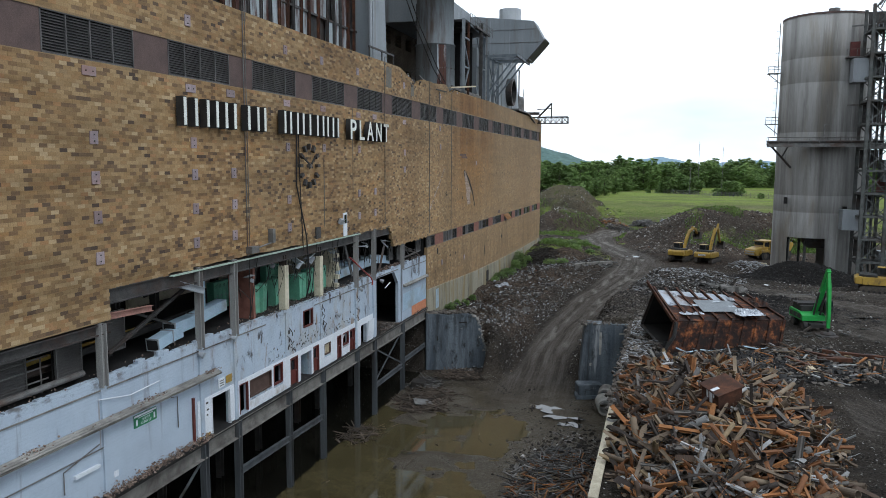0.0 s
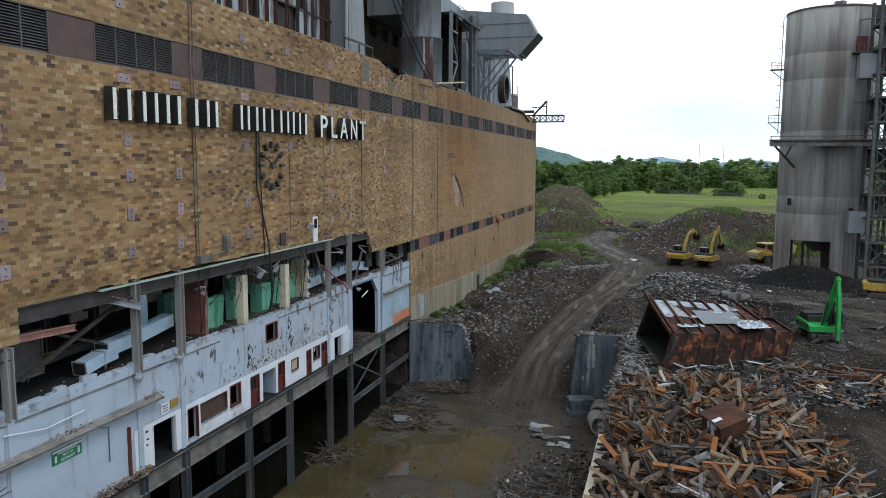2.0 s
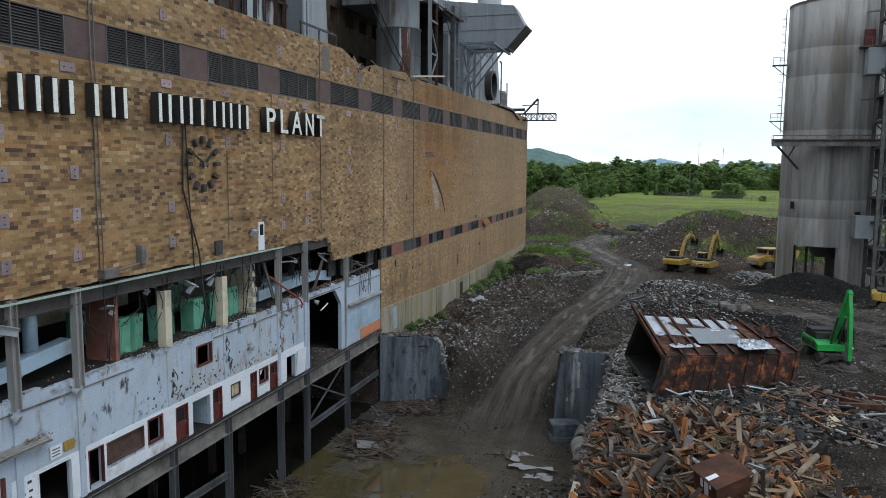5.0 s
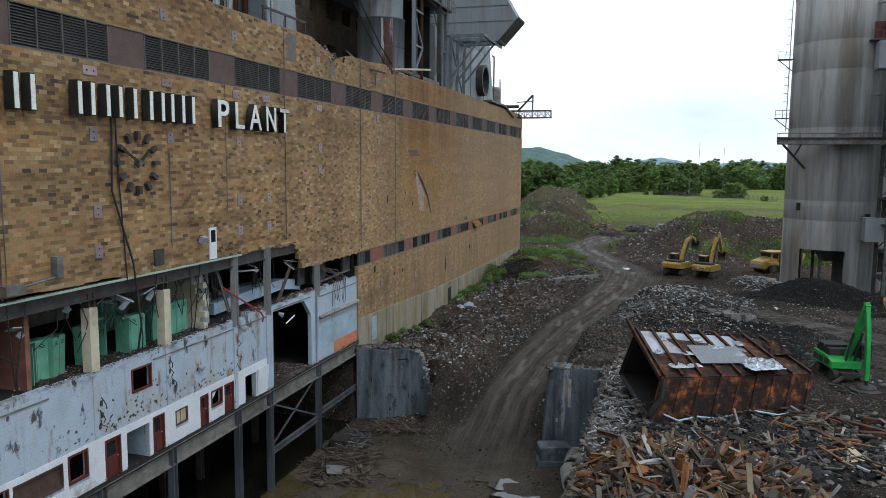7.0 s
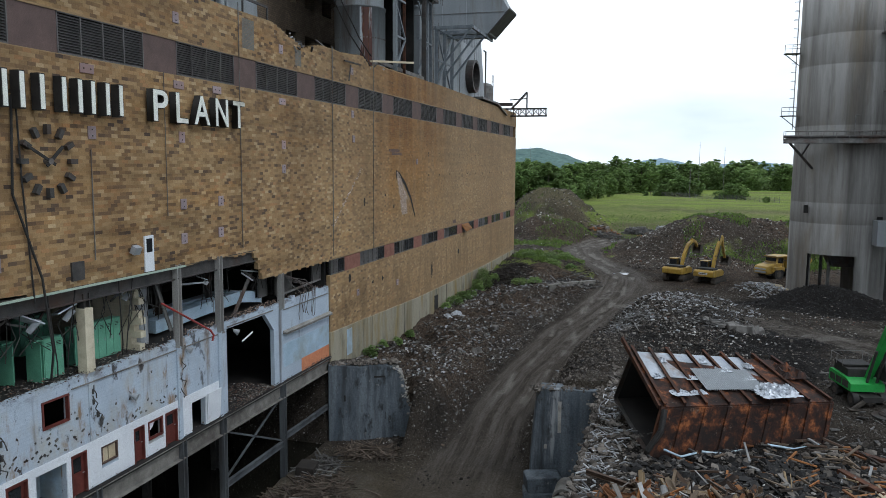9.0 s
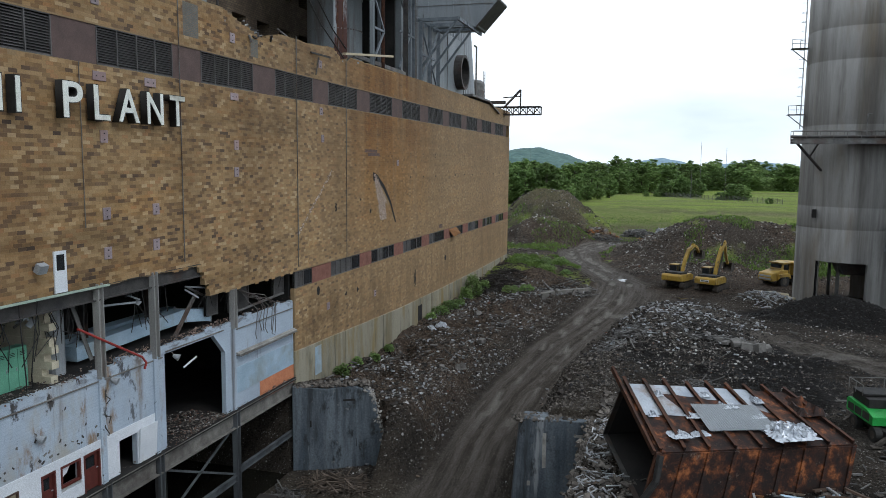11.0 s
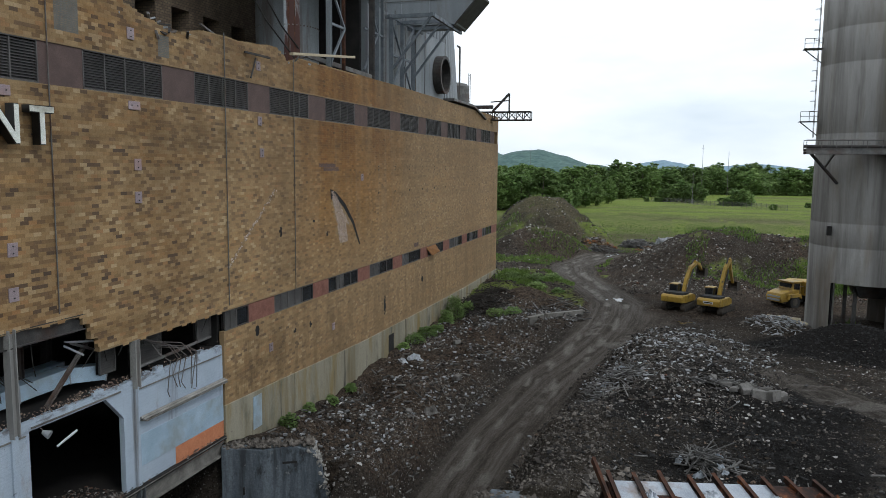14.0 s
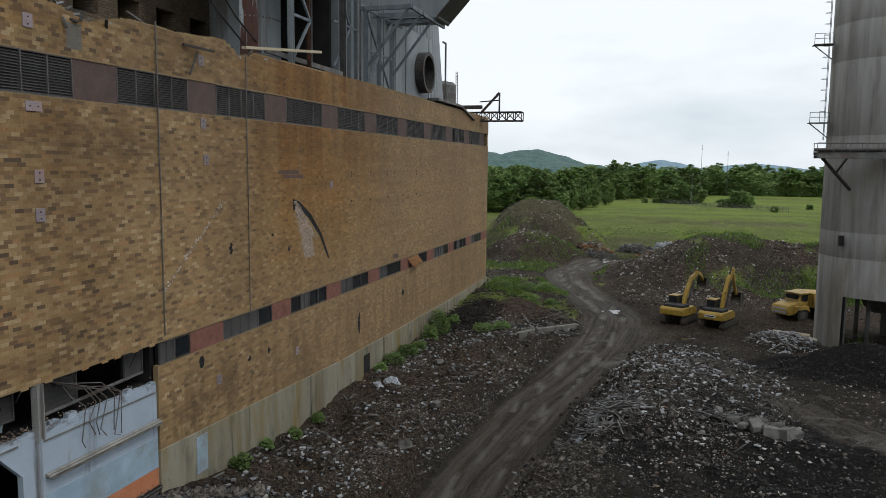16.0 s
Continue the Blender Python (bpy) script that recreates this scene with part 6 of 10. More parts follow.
dp += [(WF + rng.uniform(0.03, 0.4), y, 9.6 + 0.2 * rng.random()) for y in np.concatenate([rng.normal(24.2, 0.5, 70), rng.normal(31.2, 0.7, 60), rng.normal(36.6, 0.5, 60), rng.uniform(14, 37, 60)])]
dp += [(WF - rng.uniform(0.0, 0.3), y, 11.62 + 0.35 * rng.random()) for y in np.concatenate([rng.uniform(14, 42.5, 90), rng.normal(60, 1.5, 110), rng.normal(66, 2.0, 240), rng.uniform(57, 77, 120)])]
tagged(hraw(chunk_cloud("brick_rubble", dp, rng.uniform(0.02, 0.065, len(dp)), M_BRRUB, seed=32)), "broken bricks on ledges", "", "", "stuff")
dp = [(WF - rng.uniform(-0.25, 1.6), y, 11.56 + 0.12 * rng.random()) for y in rng.uniform(43, 57, 900)] + [(WX + rng.uniform(-0.4, 0.15), y, 6.0 + 0.1 * rng.random()) for y in np.concatenate([rng.uniform(38, 76, 220), rng.normal(66, 1.6, 320), rng.normal(75, 1.2, 120)])]
tagged(hraw(chunk_cloud("plaster_debris", dp, rng.uniform(0.025, 0.075, len(dp)), M_DEBRIS, flat=0.4, seed=33)), "grey plaster debris on floor edges", "", "", "stuff")
# hanging scraps of ceiling and cable in the locker room
for y, z, w in ((44.6, 15.0, 0.6), (48.4, 14.6, 1.4), (50.4, 14.7, 1.2), (54.2, 14.9, 0.8), (42.0, 14.4, 0.5), (61.0, 14.6, 0.5)):
    oo = hpart(G().obox(pose(-25.3, y, z, rng.uniform(-30, 30), rng.uniform(-30, 30), 0), 0.5, w, 0.06).obox(pose(-25.2, y + 0.2, z - 0.3, 50, 20, 0), 0.3, w * 0.5, 0.05), "hanging_scrap", M_FOIL if w > 1 else M_GALV)
for k in range(64):
    y = rng.uniform(40.4, 57) if k < 40 else rng.uniform(58.5, 77)
    x = rng.uniform(-25.9, -25.0)
    cable([(x, y, 15.4), (x + rng.uniform(-0.2, 0.3), y + rng.normal(0, 0.4), 14.0), (x + rng.uniform(-0.2, 0.3), y + rng.normal(0, 0.6), 12.6 + rng.random())], 0.022, M_BLACK)
# soot-black sockets and stubs left on the white wall
for y, z in ((46.4, 9.9), (46.3, 9.3), (46.25, 8.8), (51.5, 10.6), (51.45, 10.1), (51.7, 9.4), (58.2, 9.2), (58.1, 8.6), (58.2, 10.2)):
    u = rng.uniform(-0.12, 0.12, 6)
    hpart(G().line([(WF + 0.05, y + u[0], z + 0.3), (WF + 0.16, y + u[1], z + 0.1), (WF + 0.3, y + u[2], z - 0.05 + u[3]), (WF + 0.2, y + u[4], z - 0.3)], 0.028, 5), "torn_bracket", M_DKSTEEL)
    hpart(G().obox(pose(WF + 0.04, y + u[5], z, u[1] * 200, 0, 0), 0.05, 0.14, 0.26), "fixing_plate", M_DKSTEEL)
for k in range(70):
    y = rng.uniform(44, 58)
    z = 8.4 + abs(rng.normal(0, 0.5))
    hpart(G().obox(pose(WF + 0.01, y, z, rng.uniform(-60, 60), 0, 0), 0.03, rng.uniform(0.05, 0.2), rng.uniform(0.05, 0.12)), "spalled_patch", M_DKSTEEL if k % 3 else M_SLAB)
for y, z in ((39.0, 11.2), (54.0, 9.7), (35.7, 11.0), (58.6, 11.0), (63.4, 11.0)):
    lamp = hpart(G().tube((WF + 0.12, y, z), (WF + 0.42, y + 0.1, z - 0.14), 0.09, 12, 0.2), "wall_lamp", M_GALV, "grey bulkhead lamp on a bent arm")
    hpart(G().line([(WF, y, z + 0.15), (WF + 0.1, y, z + 0.12), (WF + 0.14, y, z)], 0.025, 6), "arm", M_STEEL, parent=lamp)
for run in ([(WF + 0.06, 22, 8.3), (WF + 0.06, 28.4, 8.35), (WF + 0.06, 28.5, 7.2)], [(WF + 0.06, 25.8, 7.1), (WF + 0.06, 25.8, 8.1), (WF + 0.06, 28.0, 8.6)], [(WF + 0.06, 33.3, 9.2), (WF + 0.06, 33.8, 9.1), (WF + 0.06, 33.8, 7.4)]):
    hpart(G().line(run, 0.03, 6), "conduit", M_STEEL)
hpart(G().box(WF, WF + 0.15, 26.4, 27.9, 7.55, 7.7), "strip_light", M_WHITEP)
hpart(G().line([(WF + 0.1, 28.0, 10.7), (WF + 0.2, 30.0, 10.35), (WF + 0.12, 32.3, 10.4)], 0.03, 6), "hanging_pipe", M_WHITEP)
hpart(G().box(WF, WF + 0.12, 35.1, 35.25, 6.1, 8.6), "standpipe", M_MAROON)
hpart(G().box(WF, WF + 0.02, 28.9, 29.2, 6.6, 6.9), "white_patch", M_WHITEP)
hpart(G().obox(pose(-24.45, 64.4, 10.4, 20, 15, 0), 0.06, 1.15, 0.09), "fallen_tube_light", M_WHITEP)

for y, z, a, b in ((36.05, 7.75, 0.3, 0.1), (36.5, 7.9, 0.22, 0.12), (36.1, 7.45, 0.34, 0.1), (36.55, 7.5, 0.2, 0.1), (36.1, 7.15, 0.3, 0.1), (36.5, 7.2, 0.16, 0.1)):
    hpart(G().box(WF + 0.035, WF + 0.041, y - a / 2, y + a / 2, z - b / 2, z + b / 2), "print_bar", M_DKSTEEL)
hpart(G().box(WF + 0.036, WF + 0.07, 35.7, 36.7, 5.98, 6.14), "kick_strip", M_YELLOW)
# slack cable trays and bars under the locker-room ceiling
for k in range(22):
    y = rng.uniform(41, 56.5) if k < 14 else rng.uniform(58.5, 76)
    x, z = rng.uniform(-27.5, -25.3), rng.uniform(13.9, 15.2)
    hpart(G().beam((x, y, z), (x + rng.uniform(-0.8, 0.6), y + rng.uniform(-2.0, 2.0), z + rng.uniform(-0.7, 0.5)), 0.07, 0.09), "slack_tray", (M_DKSTEEL, M_STEEL, M_GALV)[k % 3])


# ---- plant on the roof ----
boiler = thing("boiler_house", "rust-streaked metal-clad boiler house behind the parapet", "building", (-32, 50, 29.3))
bh = Matrix.Translation((-32, 50, 29.3)).inverted()


def bpart(gg, name, mat, label="", smooth=False, bevel=0.0):
    o = gg.ob(name, mat, boiler, label, smooth, bevel)
    o.matrix_parent_inverse = bh
    return o


BX = -28.0
M_FLUEP = material("pale_weathered_plate", [(0.3, (0.17, 0.19, 0.205)), (0.7, (0.275, 0.3, 0.315))], 0.4, 0.55, 0.1, stain=(0.15, 0.135, 0.12), stain_scale=0.6, stain_at=(0.54, 0.72), streak=True)
bpart(G().box(-46, BX - 0.25, 3, 66.5, 29.3, 52), "core", M_DKSTEEL)
k = 0
rr = random.Random(11)
y = 4.0
while y < 64.0:
    w = rr.choice((0.9, 1.3, 1.7))
    for z0, z1 in ((29.3, 33.4), (33.55, 38.0), (38.15, 44.0)):
        if rr.random() < 0.68:
            bpart(G().box(BX - 0.2, BX + rr.uniform(-0.03, 0.03), y, y + w - 0.12, z0, z1), "cladding_panel", M_RUSTW)
    bpart(G().ibeam((BX + 0.08, y + w - 0.05, 29.3), (BX + 0.08, y + w - 0.05, 48), 0.2, 0.26, 0.03, up=(0, 1, 0)), "mullion", rr.choice((M_DKSTEEL, M_RUST, M_DKSTEEL)))
    y += w
bpart(G().box(BX - 0.1, BX + 0.1, 4, 66, 33.38, 33.55), "girt", M_DKSTEEL)
# pale tapering corner casing
bpart(G().prism([(65.8, 29.8), (70.2, 29.8), (68.9, 44), (65.8, 44)], "x", -33, -26.6), "corner_casing", M_FLUEP, "pale sheet-metal casing")
bpart(G().tube((-26.4, 65.4, 29.5), (-26.4, 65.4, 44), 0.16, 10).tube((-26.4, 66.0, 30), (-26.4, 66.0, 44), 0.1, 8), "riser_pipe", M_GALV)
g = G()
for z in (30.6, 31.9):
    g.beam((-26.0, 64.0, z), (-26.0, 70.4, z), 0.1, 0.16)
for q in (64.1, 67.2, 70.3):
    g.beam((-26.0, q, 29.4), (-26.0, q, 31.9), 0.1, 0.1)
g.box(-27.5, -25.9, 63.8, 70.6, 30.4, 30.5)
bpart(g, "service_platform", M_DKSTEEL)
# brick block set back, with rows of windows
bpart(G().wall("x", 68, 130, 29.3, 58, [(q, q + 2.4, z, z + 1.8) for q in np.arange(70, 128, 4.4) for z in (33.6, 38.4, 43.2)], -41, -38.6), "rear_block", M_REARBRICK, "dark brown brick block")
# near-black sheet behind the windows in place of indoor shade
bpart(G().box(-42.5, -42.2, 68, 130, 29.3, 58), "rear_block_inner", M_DARK)
bpart(G().box(-38.6, -29, 66.7, 67.0, 29.3, 58), "return_wall", M_REARBRICK)

ducts = thing("flue_ducts", "grey sheet-metal flue ducts and hopper on a steel frame", "industrial plant", (-30, 105, 29.3))
dm = Matrix.Translation((-30, 105, 29.3)).inverted()


def dpart(gg, name, mat, label="", smooth=False, bevel=0.0):
    o = gg.ob(name, mat, ducts, label, smooth, bevel)
    o.matrix_parent_inverse = dm
    return o


M_BLUESTEEL = material("blue_grey_steel", [(0.3, (0.10, 0.12, 0.135)), (0.7, (0.2, 0.225, 0.245))], 1.2, 0.55, 0.2, stain=(0.07, 0.06, 0.055), stain_at=(0.58, 0.72))


def dposts(pts, z0, z1, w=0.34, mat=M_BLUESTEEL):
    for xx, yy in pts:
        dpart(G().ibeam((xx, yy, z0), (xx, yy, z1), w, w, 0.05, up=(0, 1, 0)), "post", mat)


def dbraces(segs, x, w=0.16, mat=M_BLUESTEEL):
    for a, b in segs:
        dpart(G().beam((x, a[0], a[1]), (x, b[0], b[1]), w, w * 1.25), "brace", mat)


# tall round duct with its seams, and the stained casing beside it
for z0, z1, rr in ((29.3, 36.4, 2.5), (36.4, 43.5, 2.35), (43.5, 58, 2.3)):
    dpart(G().lathe((-29.0, 93.7, 0), [(rr, z0), (rr, z1 - 0.12), (rr + 0.07, z1 - 0.12), (rr + 0.07, z1)], 40), "duct_section", M_FLUE, "blue-grey round duct section", smooth=True)
M_STAINED = material("rust_run_cladding", [(0.3, (0.24, 0.265, 0.28)), (0.7, (0.36, 0.395, 0.41))], 0.4, 0.6, stain=(0.06, 0.024, 0.018), stain_scale=1.0, stain_at=(0.46, 0.52), streak=True)
for a0, a1, mt in ((-68, -61, M_STAINED), (-61, -58, M_RUST), (-58, -50, M_STAINED), (-50, -48, M_RUST), (-48, -40, M_STAINED)):
    dpart(G().lathe((-29.0, 93.7, 0), [(2.5, 29.8), (2.53, 29.8), (2.53, 36.2), (2.5, 36.2)], 6, radians(a0), radians(a1)), "rust_run", mt, "rusted strip down the round duct")
for z in (31.2, 33.4):
    g = G()
    for q in range(0, 360, 7):
        c, s = math.cos(radians(q)), math.sin(radians(q))
        g.obox(pose(-29.0 + 2.52 * c, 93.7 + 2.52 * s, z, 0, 0, q), 0.05, 0.09, 0.09)
    tagged(dpart(g, "rivets", M_STEEL), "", "", "", "stuff")
dpart(G().prism([(95.5, 29.3), (96.6, 29.3), (96.2, 39.4), (95.5, 39.4)], "x", -31, -28.6), "flue_casing", M_DKSTEEL, "dark gutted flue casing")
# slack ropes across the gap
for ya, yb in ((84.0, 91.5), (86.0, 94.0)):
    dpart(G().line([(-30.0, ya - 6, 46.0), (-28.5, ya, 37.5), (-27.5, (ya + yb) / 2, 33.0), (-26.8, yb, 30.3)], 0.06, 5), "slack_rope", M_BLACK)
# gutted bay behind its steel front, shade put into its near-black walls
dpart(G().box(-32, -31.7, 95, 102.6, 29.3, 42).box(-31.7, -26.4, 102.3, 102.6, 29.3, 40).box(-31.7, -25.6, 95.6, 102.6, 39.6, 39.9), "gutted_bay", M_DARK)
dposts(((-25.2, 93.4),), 29.3, 39.6, 0.36, M_FLUE)
dposts(((-25.4, 96.6),), 29.3, 39.6, 0.24, M_RUST)
dposts(((-25.0, 101.8),), 28.8, 40.4, 0.4, M_DKSTEEL)
dposts(((-25.4, 104.0), (-25.4, 105.4), (-27.6, 101.2)), 29.3, 39.2, 0.28)
dbraces((((93.4, 30.2), (96.6, 33.8)), ((96.6, 33.8), (93.4, 37.4)), ((93.4, 33.8), (96.6, 33.8)), ((93.4, 37.4), (96.6, 37.4))), -25.3, 0.15)
dbraces((((100.7, 31.0), (104.0, 34.6)), ((104.0, 34.6), (100.7, 38.4)), ((100.7, 34.6), (105.4, 34.6)), ((97.0, 39.4), (105.6, 39.0))), -25.3, 0.14)
dpart(G().beam((-25.1, 87.0, 30.45), (-24.5, 96.6, 31.5), 0.3, 0.18), "loose_plank", M_BEIGE, "pale plank lying over the parapet")
dpart(G().beam((-26.2, 91.5, 31.0), (-25.0, 101.6, 30.5), 0.2, 0.34).beam((-27.2, 94.0, 30.6), (-25.4, 101.8, 30.0), 0.16, 0.24), "sagging_girder", M_STEEL)
dpart(G().box(-30, -24.8, 98.6, 106.4, 39.3, 39.55), "canopy", M_DKSTEEL)
g = G()
for yy in np.arange(96.0, 109.0, 0.9):
    g.tube((-25.0, yy, 39.5), (-25.0, yy, 40.7), 0.035, 5)
for zz in (40.1, 40.7):
    g.tube((-25.0, 96, zz), (-25.0, 108.7, zz), 0.035, 5)
dpart(g, "railing", M_STEEL)
g = G()
for q in (104.5, 105.0):
    g.tube((-24.9, q, 29.3), (-24.9, q, 41.5), 0.04, 5)
for zz in np.arange(29.6, 41.4, 0.4):
    g.tube((-24.9, 104.5, zz), (-24.9, 105.0, zz), 0.025, 4)
dpart(g, "ladder", M_STEEL)
# long wedge-ended hopper overhanging the parapet
HX0, HX1 = -38.0, -18.3
prof = [(HX0, 37.3), (-20.6, 37.0), (HX1, 39.8), (-19.9, 42.6), (HX0, 44.6)]
dpart(G().prism(prof, "y", 113.6, 117.4), "hopper", M_FLUEP, "pale grey sheet-metal hopper", bevel=0.03)
for zz, xa in ((39.5, -18.8), (41.4, -19.5)):
    dpart(G().box(HX0, xa, 113.54, 113.6, zz, zz + 0.06), "seam_batten", M_STEEL)
for xx in (-35.5, -32.5, -29.5, -26.5, -23.5):
    dpart(G().box(xx, xx + 0.06, 113.55, 113.6, 37.2, 42.9), "seam_batten", M_GALV)
dpart(G().prism([(-20.75, 36.85), (-18.1, 39.75), (-18.1, 39.95), (-20.6, 37.15)], "y", 113.4, 117.6), "hopper_edge", M_DKSTEEL)
dpart(G().prism([(-38, 40.5), (-29.5, 40.5), (-29.5, 43.9), (-34, 46), (-38, 50)], "y", 98.5, 113.5), "upper_duct", M_FLUEP)
dpart(G().lathe((-25.2, 122, 41.5), [(1.75, 0), (1.75, 4.5), (1.62, 4.5), (1.62, 0.5)], 32), "vent_cowl", M_GALV, smooth=True)
dpart(G().box(-31.5, -29.6, 95.4, 97.0, 44.2, 58), "upper_casing", M_GALV)
# trestle under the hopper
dposts(((-25.3, 107.4), (-25.3, 110.6), (-25.3, 113.9)), 29.3, 37.0)
dbraces((((107.4, 29.8), (110.6, 33.3)), ((110.6, 33.3), (113.9, 29.8)), ((107.4, 36.6), (110.6, 33.3)), ((110.6, 33.3), (113.9, 36.6)), ((107.4, 33.3), (113.9, 33.3)), ((106.8, 36.8), (117, 36.8))), -25.3)
for yy in (107.4, 110.6, 113.9):
    dpart(G().beam((-21.3, yy, 36.7), (-25.2, yy, 31.8), 0.18, 0.22), "knee_brace", M_BLUESTEEL)
    dpart(G().beam((-27.0, yy, 36.8), (-20.9, yy, 36.8), 0.24, 0.36), "bearer", M_BLUESTEEL)
dpart(G().beam((-21.1, 107.0, 36.8), (-21.1, 117.4, 36.8), 0.24, 0.36), "bearer", M_BLUESTEEL)
# pale casing with the open round flue mouth
dpart(G().box(-33, -25.9, 103.0, 128.2, 29.3, 37.4), "sheet_casing", M_FLUEP, "pale sheet-metal casing")
for yy in (107.5, 110, 113.2, 116.4, 119.6, 127.4):
    dpart(G().box(-25.9, -25.84, yy, yy + 0.08, 29.3, 37.9), "seam_batten", M_STEEL)
n = 32
ring = [(2.2 * math.cos(2 * math.pi * i / n), 2.2 * math.sin(2 * math.pi * i / n)) for i in range(n)]
g = G()
for x0, x1, s0, s1 in ((-24.9, -24.9, 1.0, 0.84), (-24.9, -25.85, 0.84, 0.84), (-24.9, -25.9, 1.0, 1.0)):
    va = [(x0, 124.7 + p * s0, 33.3 + q * s0) for p, q in ring]
    vb = [(x1, 124.7 + p * s1, 33.3 + q * s1) for p, q in ring]
    g.add(va + vb, [(i, (i + 1) % n, n + (i + 1) % n, n + i) for i in range(n)])
dpart(g, "flue_mouth", M_DKSTEEL, "open dark round flue mouth")
# near-black disc across the mouth, colour standing for the flue's shade
dpart(G().add([(-25.86, 124.7 + p * 0.86, 33.3 + q * 0.86) for p, q in ring], [tuple(range(n))]), "flue_inside", M_DARK)
g = G()
nf = 36
for i in range(nf):
    a0, a1 = 2 * math.pi * i / nf, 2 * math.pi * (i + 0.5) / nf
    a2 = 2 * math.pi * (i + 1) / nf
    for (p, q, rp, rq) in ((a0, a1, 1.0, 0.95), (a1, a2, 0.95, 1.0)):
        g.add([(-28.2 + 2.9 * rp * math.cos(p), 131.4 + 2.9 * rp * math.sin(p), 29.3), (-28.2 + 2.9 * rq * math.cos(q), 131.4 + 2.9 * rq * math.sin(q), 29.3),
               (-28.2 + 2.1 * rq * math.cos(q), 131.4 + 2.1 * rq * math.sin(q), 40), (-28.2 + 2.1 * rp * math.cos(p), 131.4 + 2.1 * rp * math.sin(p), 40)], [(0, 1, 2, 3)])
dpart(g, "fluted_cone", M_GALV, "tapering fluted metal shaft")
dpart(G().lathe((-27.6, 138.2, 29.3), [(1.9, 0), (1.9, 4.0), (1.6, 4.4), (0.5, 4.6)], 28), "tank", M_STEEL, smooth=False)
dpart(G().tube((-26.0, 134.6, 29.3), (-26.0, 134.6, 38.0), 0.12, 6).tube((-26.0, 134.6, 38.0), (-26.0, 133.4, 38.0), 0.12, 6), "vent_pipe", M_STEEL)
g = G()
for q in (140.8, 141.6):
    g.tube((-26.4, q, 29.3), (-26.4, q, 35.4), 0.05, 5)
for zz in np.arange(29.6, 35.4, 0.4):
    g.tube((-26.4, 140.8, zz), (-26.4, 141.6, zz), 0.03, 4)
for yy in np.arange(132, 142, 1.0):
    g.tube((-25.4, yy, 29.4), (-25.4, yy, 30.7), 0.03, 4)
g.tube((-25.4, 132, 30.7), (-25.4, 141, 30.7), 0.03, 4)
dpart(g, "ladder_and_rail", M_STEEL)
# slumped sheet over the parapet
dpart(G().prism([(127, 30.5), (137, 30.5), (144, 29.2), (144, 29.4), (137, 30.75), (127, 30.8)], "x", -26.0, -24.5), "slumped_sheet", M_STEEL)
# wreckage on the broken parapet
rw = random.Random(17)
for cy, nn in ((71.5, 10), (73.5, 8), (78.5, 4), (86.3, 8), (88.5, 6)):
    for _ in range(nn):
        p = Vector((-24.95 + rw.uniform(-0.6, 0.2), cy + rw.gauss(0, 0.8), float(wall_top(cy)) - 0.1))
        q = p + Vector((rw.uniform(-0.5, 0.6), rw.uniform(-1.3, 1.3), rw.uniform(-0.5, 0.65)))
        dpart(G().beam(tuple(p), tuple(q), rw.uniform(0.05, 0.14), rw.uniform(0.05, 0.12)), "twisted_bar", rw.choice((M_STEEL, M_DKSTEEL, M_GALV)))
dpart(G().beam((-24.75, 81.6, 29.4), (-24.3, 80.2, 28.0), 0.08, 0.08).beam((-24.7, 80.2, 29.6), (-24.2, 82.4, 29.5), 0.12, 0.12), "wall_bracket", M_DKSTEEL)

boom = thing("crane_boom", "dark lattice steel gantry boom jutting over the parapet", "gantry", (-26, 148, 29.3))
bmx = Matrix.Translation((-26, 148, 29.3)).inverted()


def lattice(gg, a, b, w, h, n, r):
    a, b = Vector(a), Vector(b)
    _, _, d, s, u = gg.frame_of(a, b)
    c = [s * i * w / 2 + u * j * h / 2 for i, j in ((-1, -1), (1, -1), (1, 1), (-1, 1))]
    for o in c:
        gg.tube(a + o, b + o, r, 6)
    for k in range(n):
        p, q = a + (b - a) * k / n, a + (b - a) * (k + 1) / n
        for i in range(4):
            o, o2 = c[i], c[(i + 1) % 4]
            gg.tube(p + o, p + o2, r * 0.7, 5)
            gg.tube(p + o, q + o2, r * 0.7, 5)
    for i in range(4):
        gg.tube(b + c[i], b + c[(i + 1) % 4], r * 0.7, 5)
    return gg


for gg, nm in ((lattice(G(), (-29, 148.3, 30.0), (-18.9, 148.3, 30.0), 1.3, 1.2, 9, 0.1), "boom"), (G().beam((-30, 146.5, 31.2), (-24.2, 146.5, 31.2), 0.5, 0.5), "girder"),
               (G().beam((-24.5, 147.5, 30.6), (-22.0, 147.5, 33.2), 0.3, 0.3).beam((-22.0, 147.5, 33.2), (-22.0, 147.5, 30.6), 0.2, 0.2).beam((-24.8, 147.5, 32.0), (-22, 147.5, 32.2), 0.15, 0.15), "knee_frame"),
               (G().box(-26.5, -24.9, 145.5, 149.5, 28.9, 29.6), "seat")):
    o = gg.ob(nm, M_DKSTEEL, boom)
    o.matrix_parent_inverse = bmx


# ---- silo and its stair tower ----
SC, SR, SZ = (22.8, 131.8), 6.25, 44.0
silo = thing("silo", "tall stained concrete silo on a pierced base", "silo", (*SC, 4.5))
sm = Matrix.Translation((*SC, 4.5)).inverted()


def spart(gg, name, mat, label="", parent=None, smooth=False, bevel=0.0):
    o = gg.ob(name, mat, parent or silo, label, smooth, bevel)
    o.matrix_parent_inverse = sm
    return o


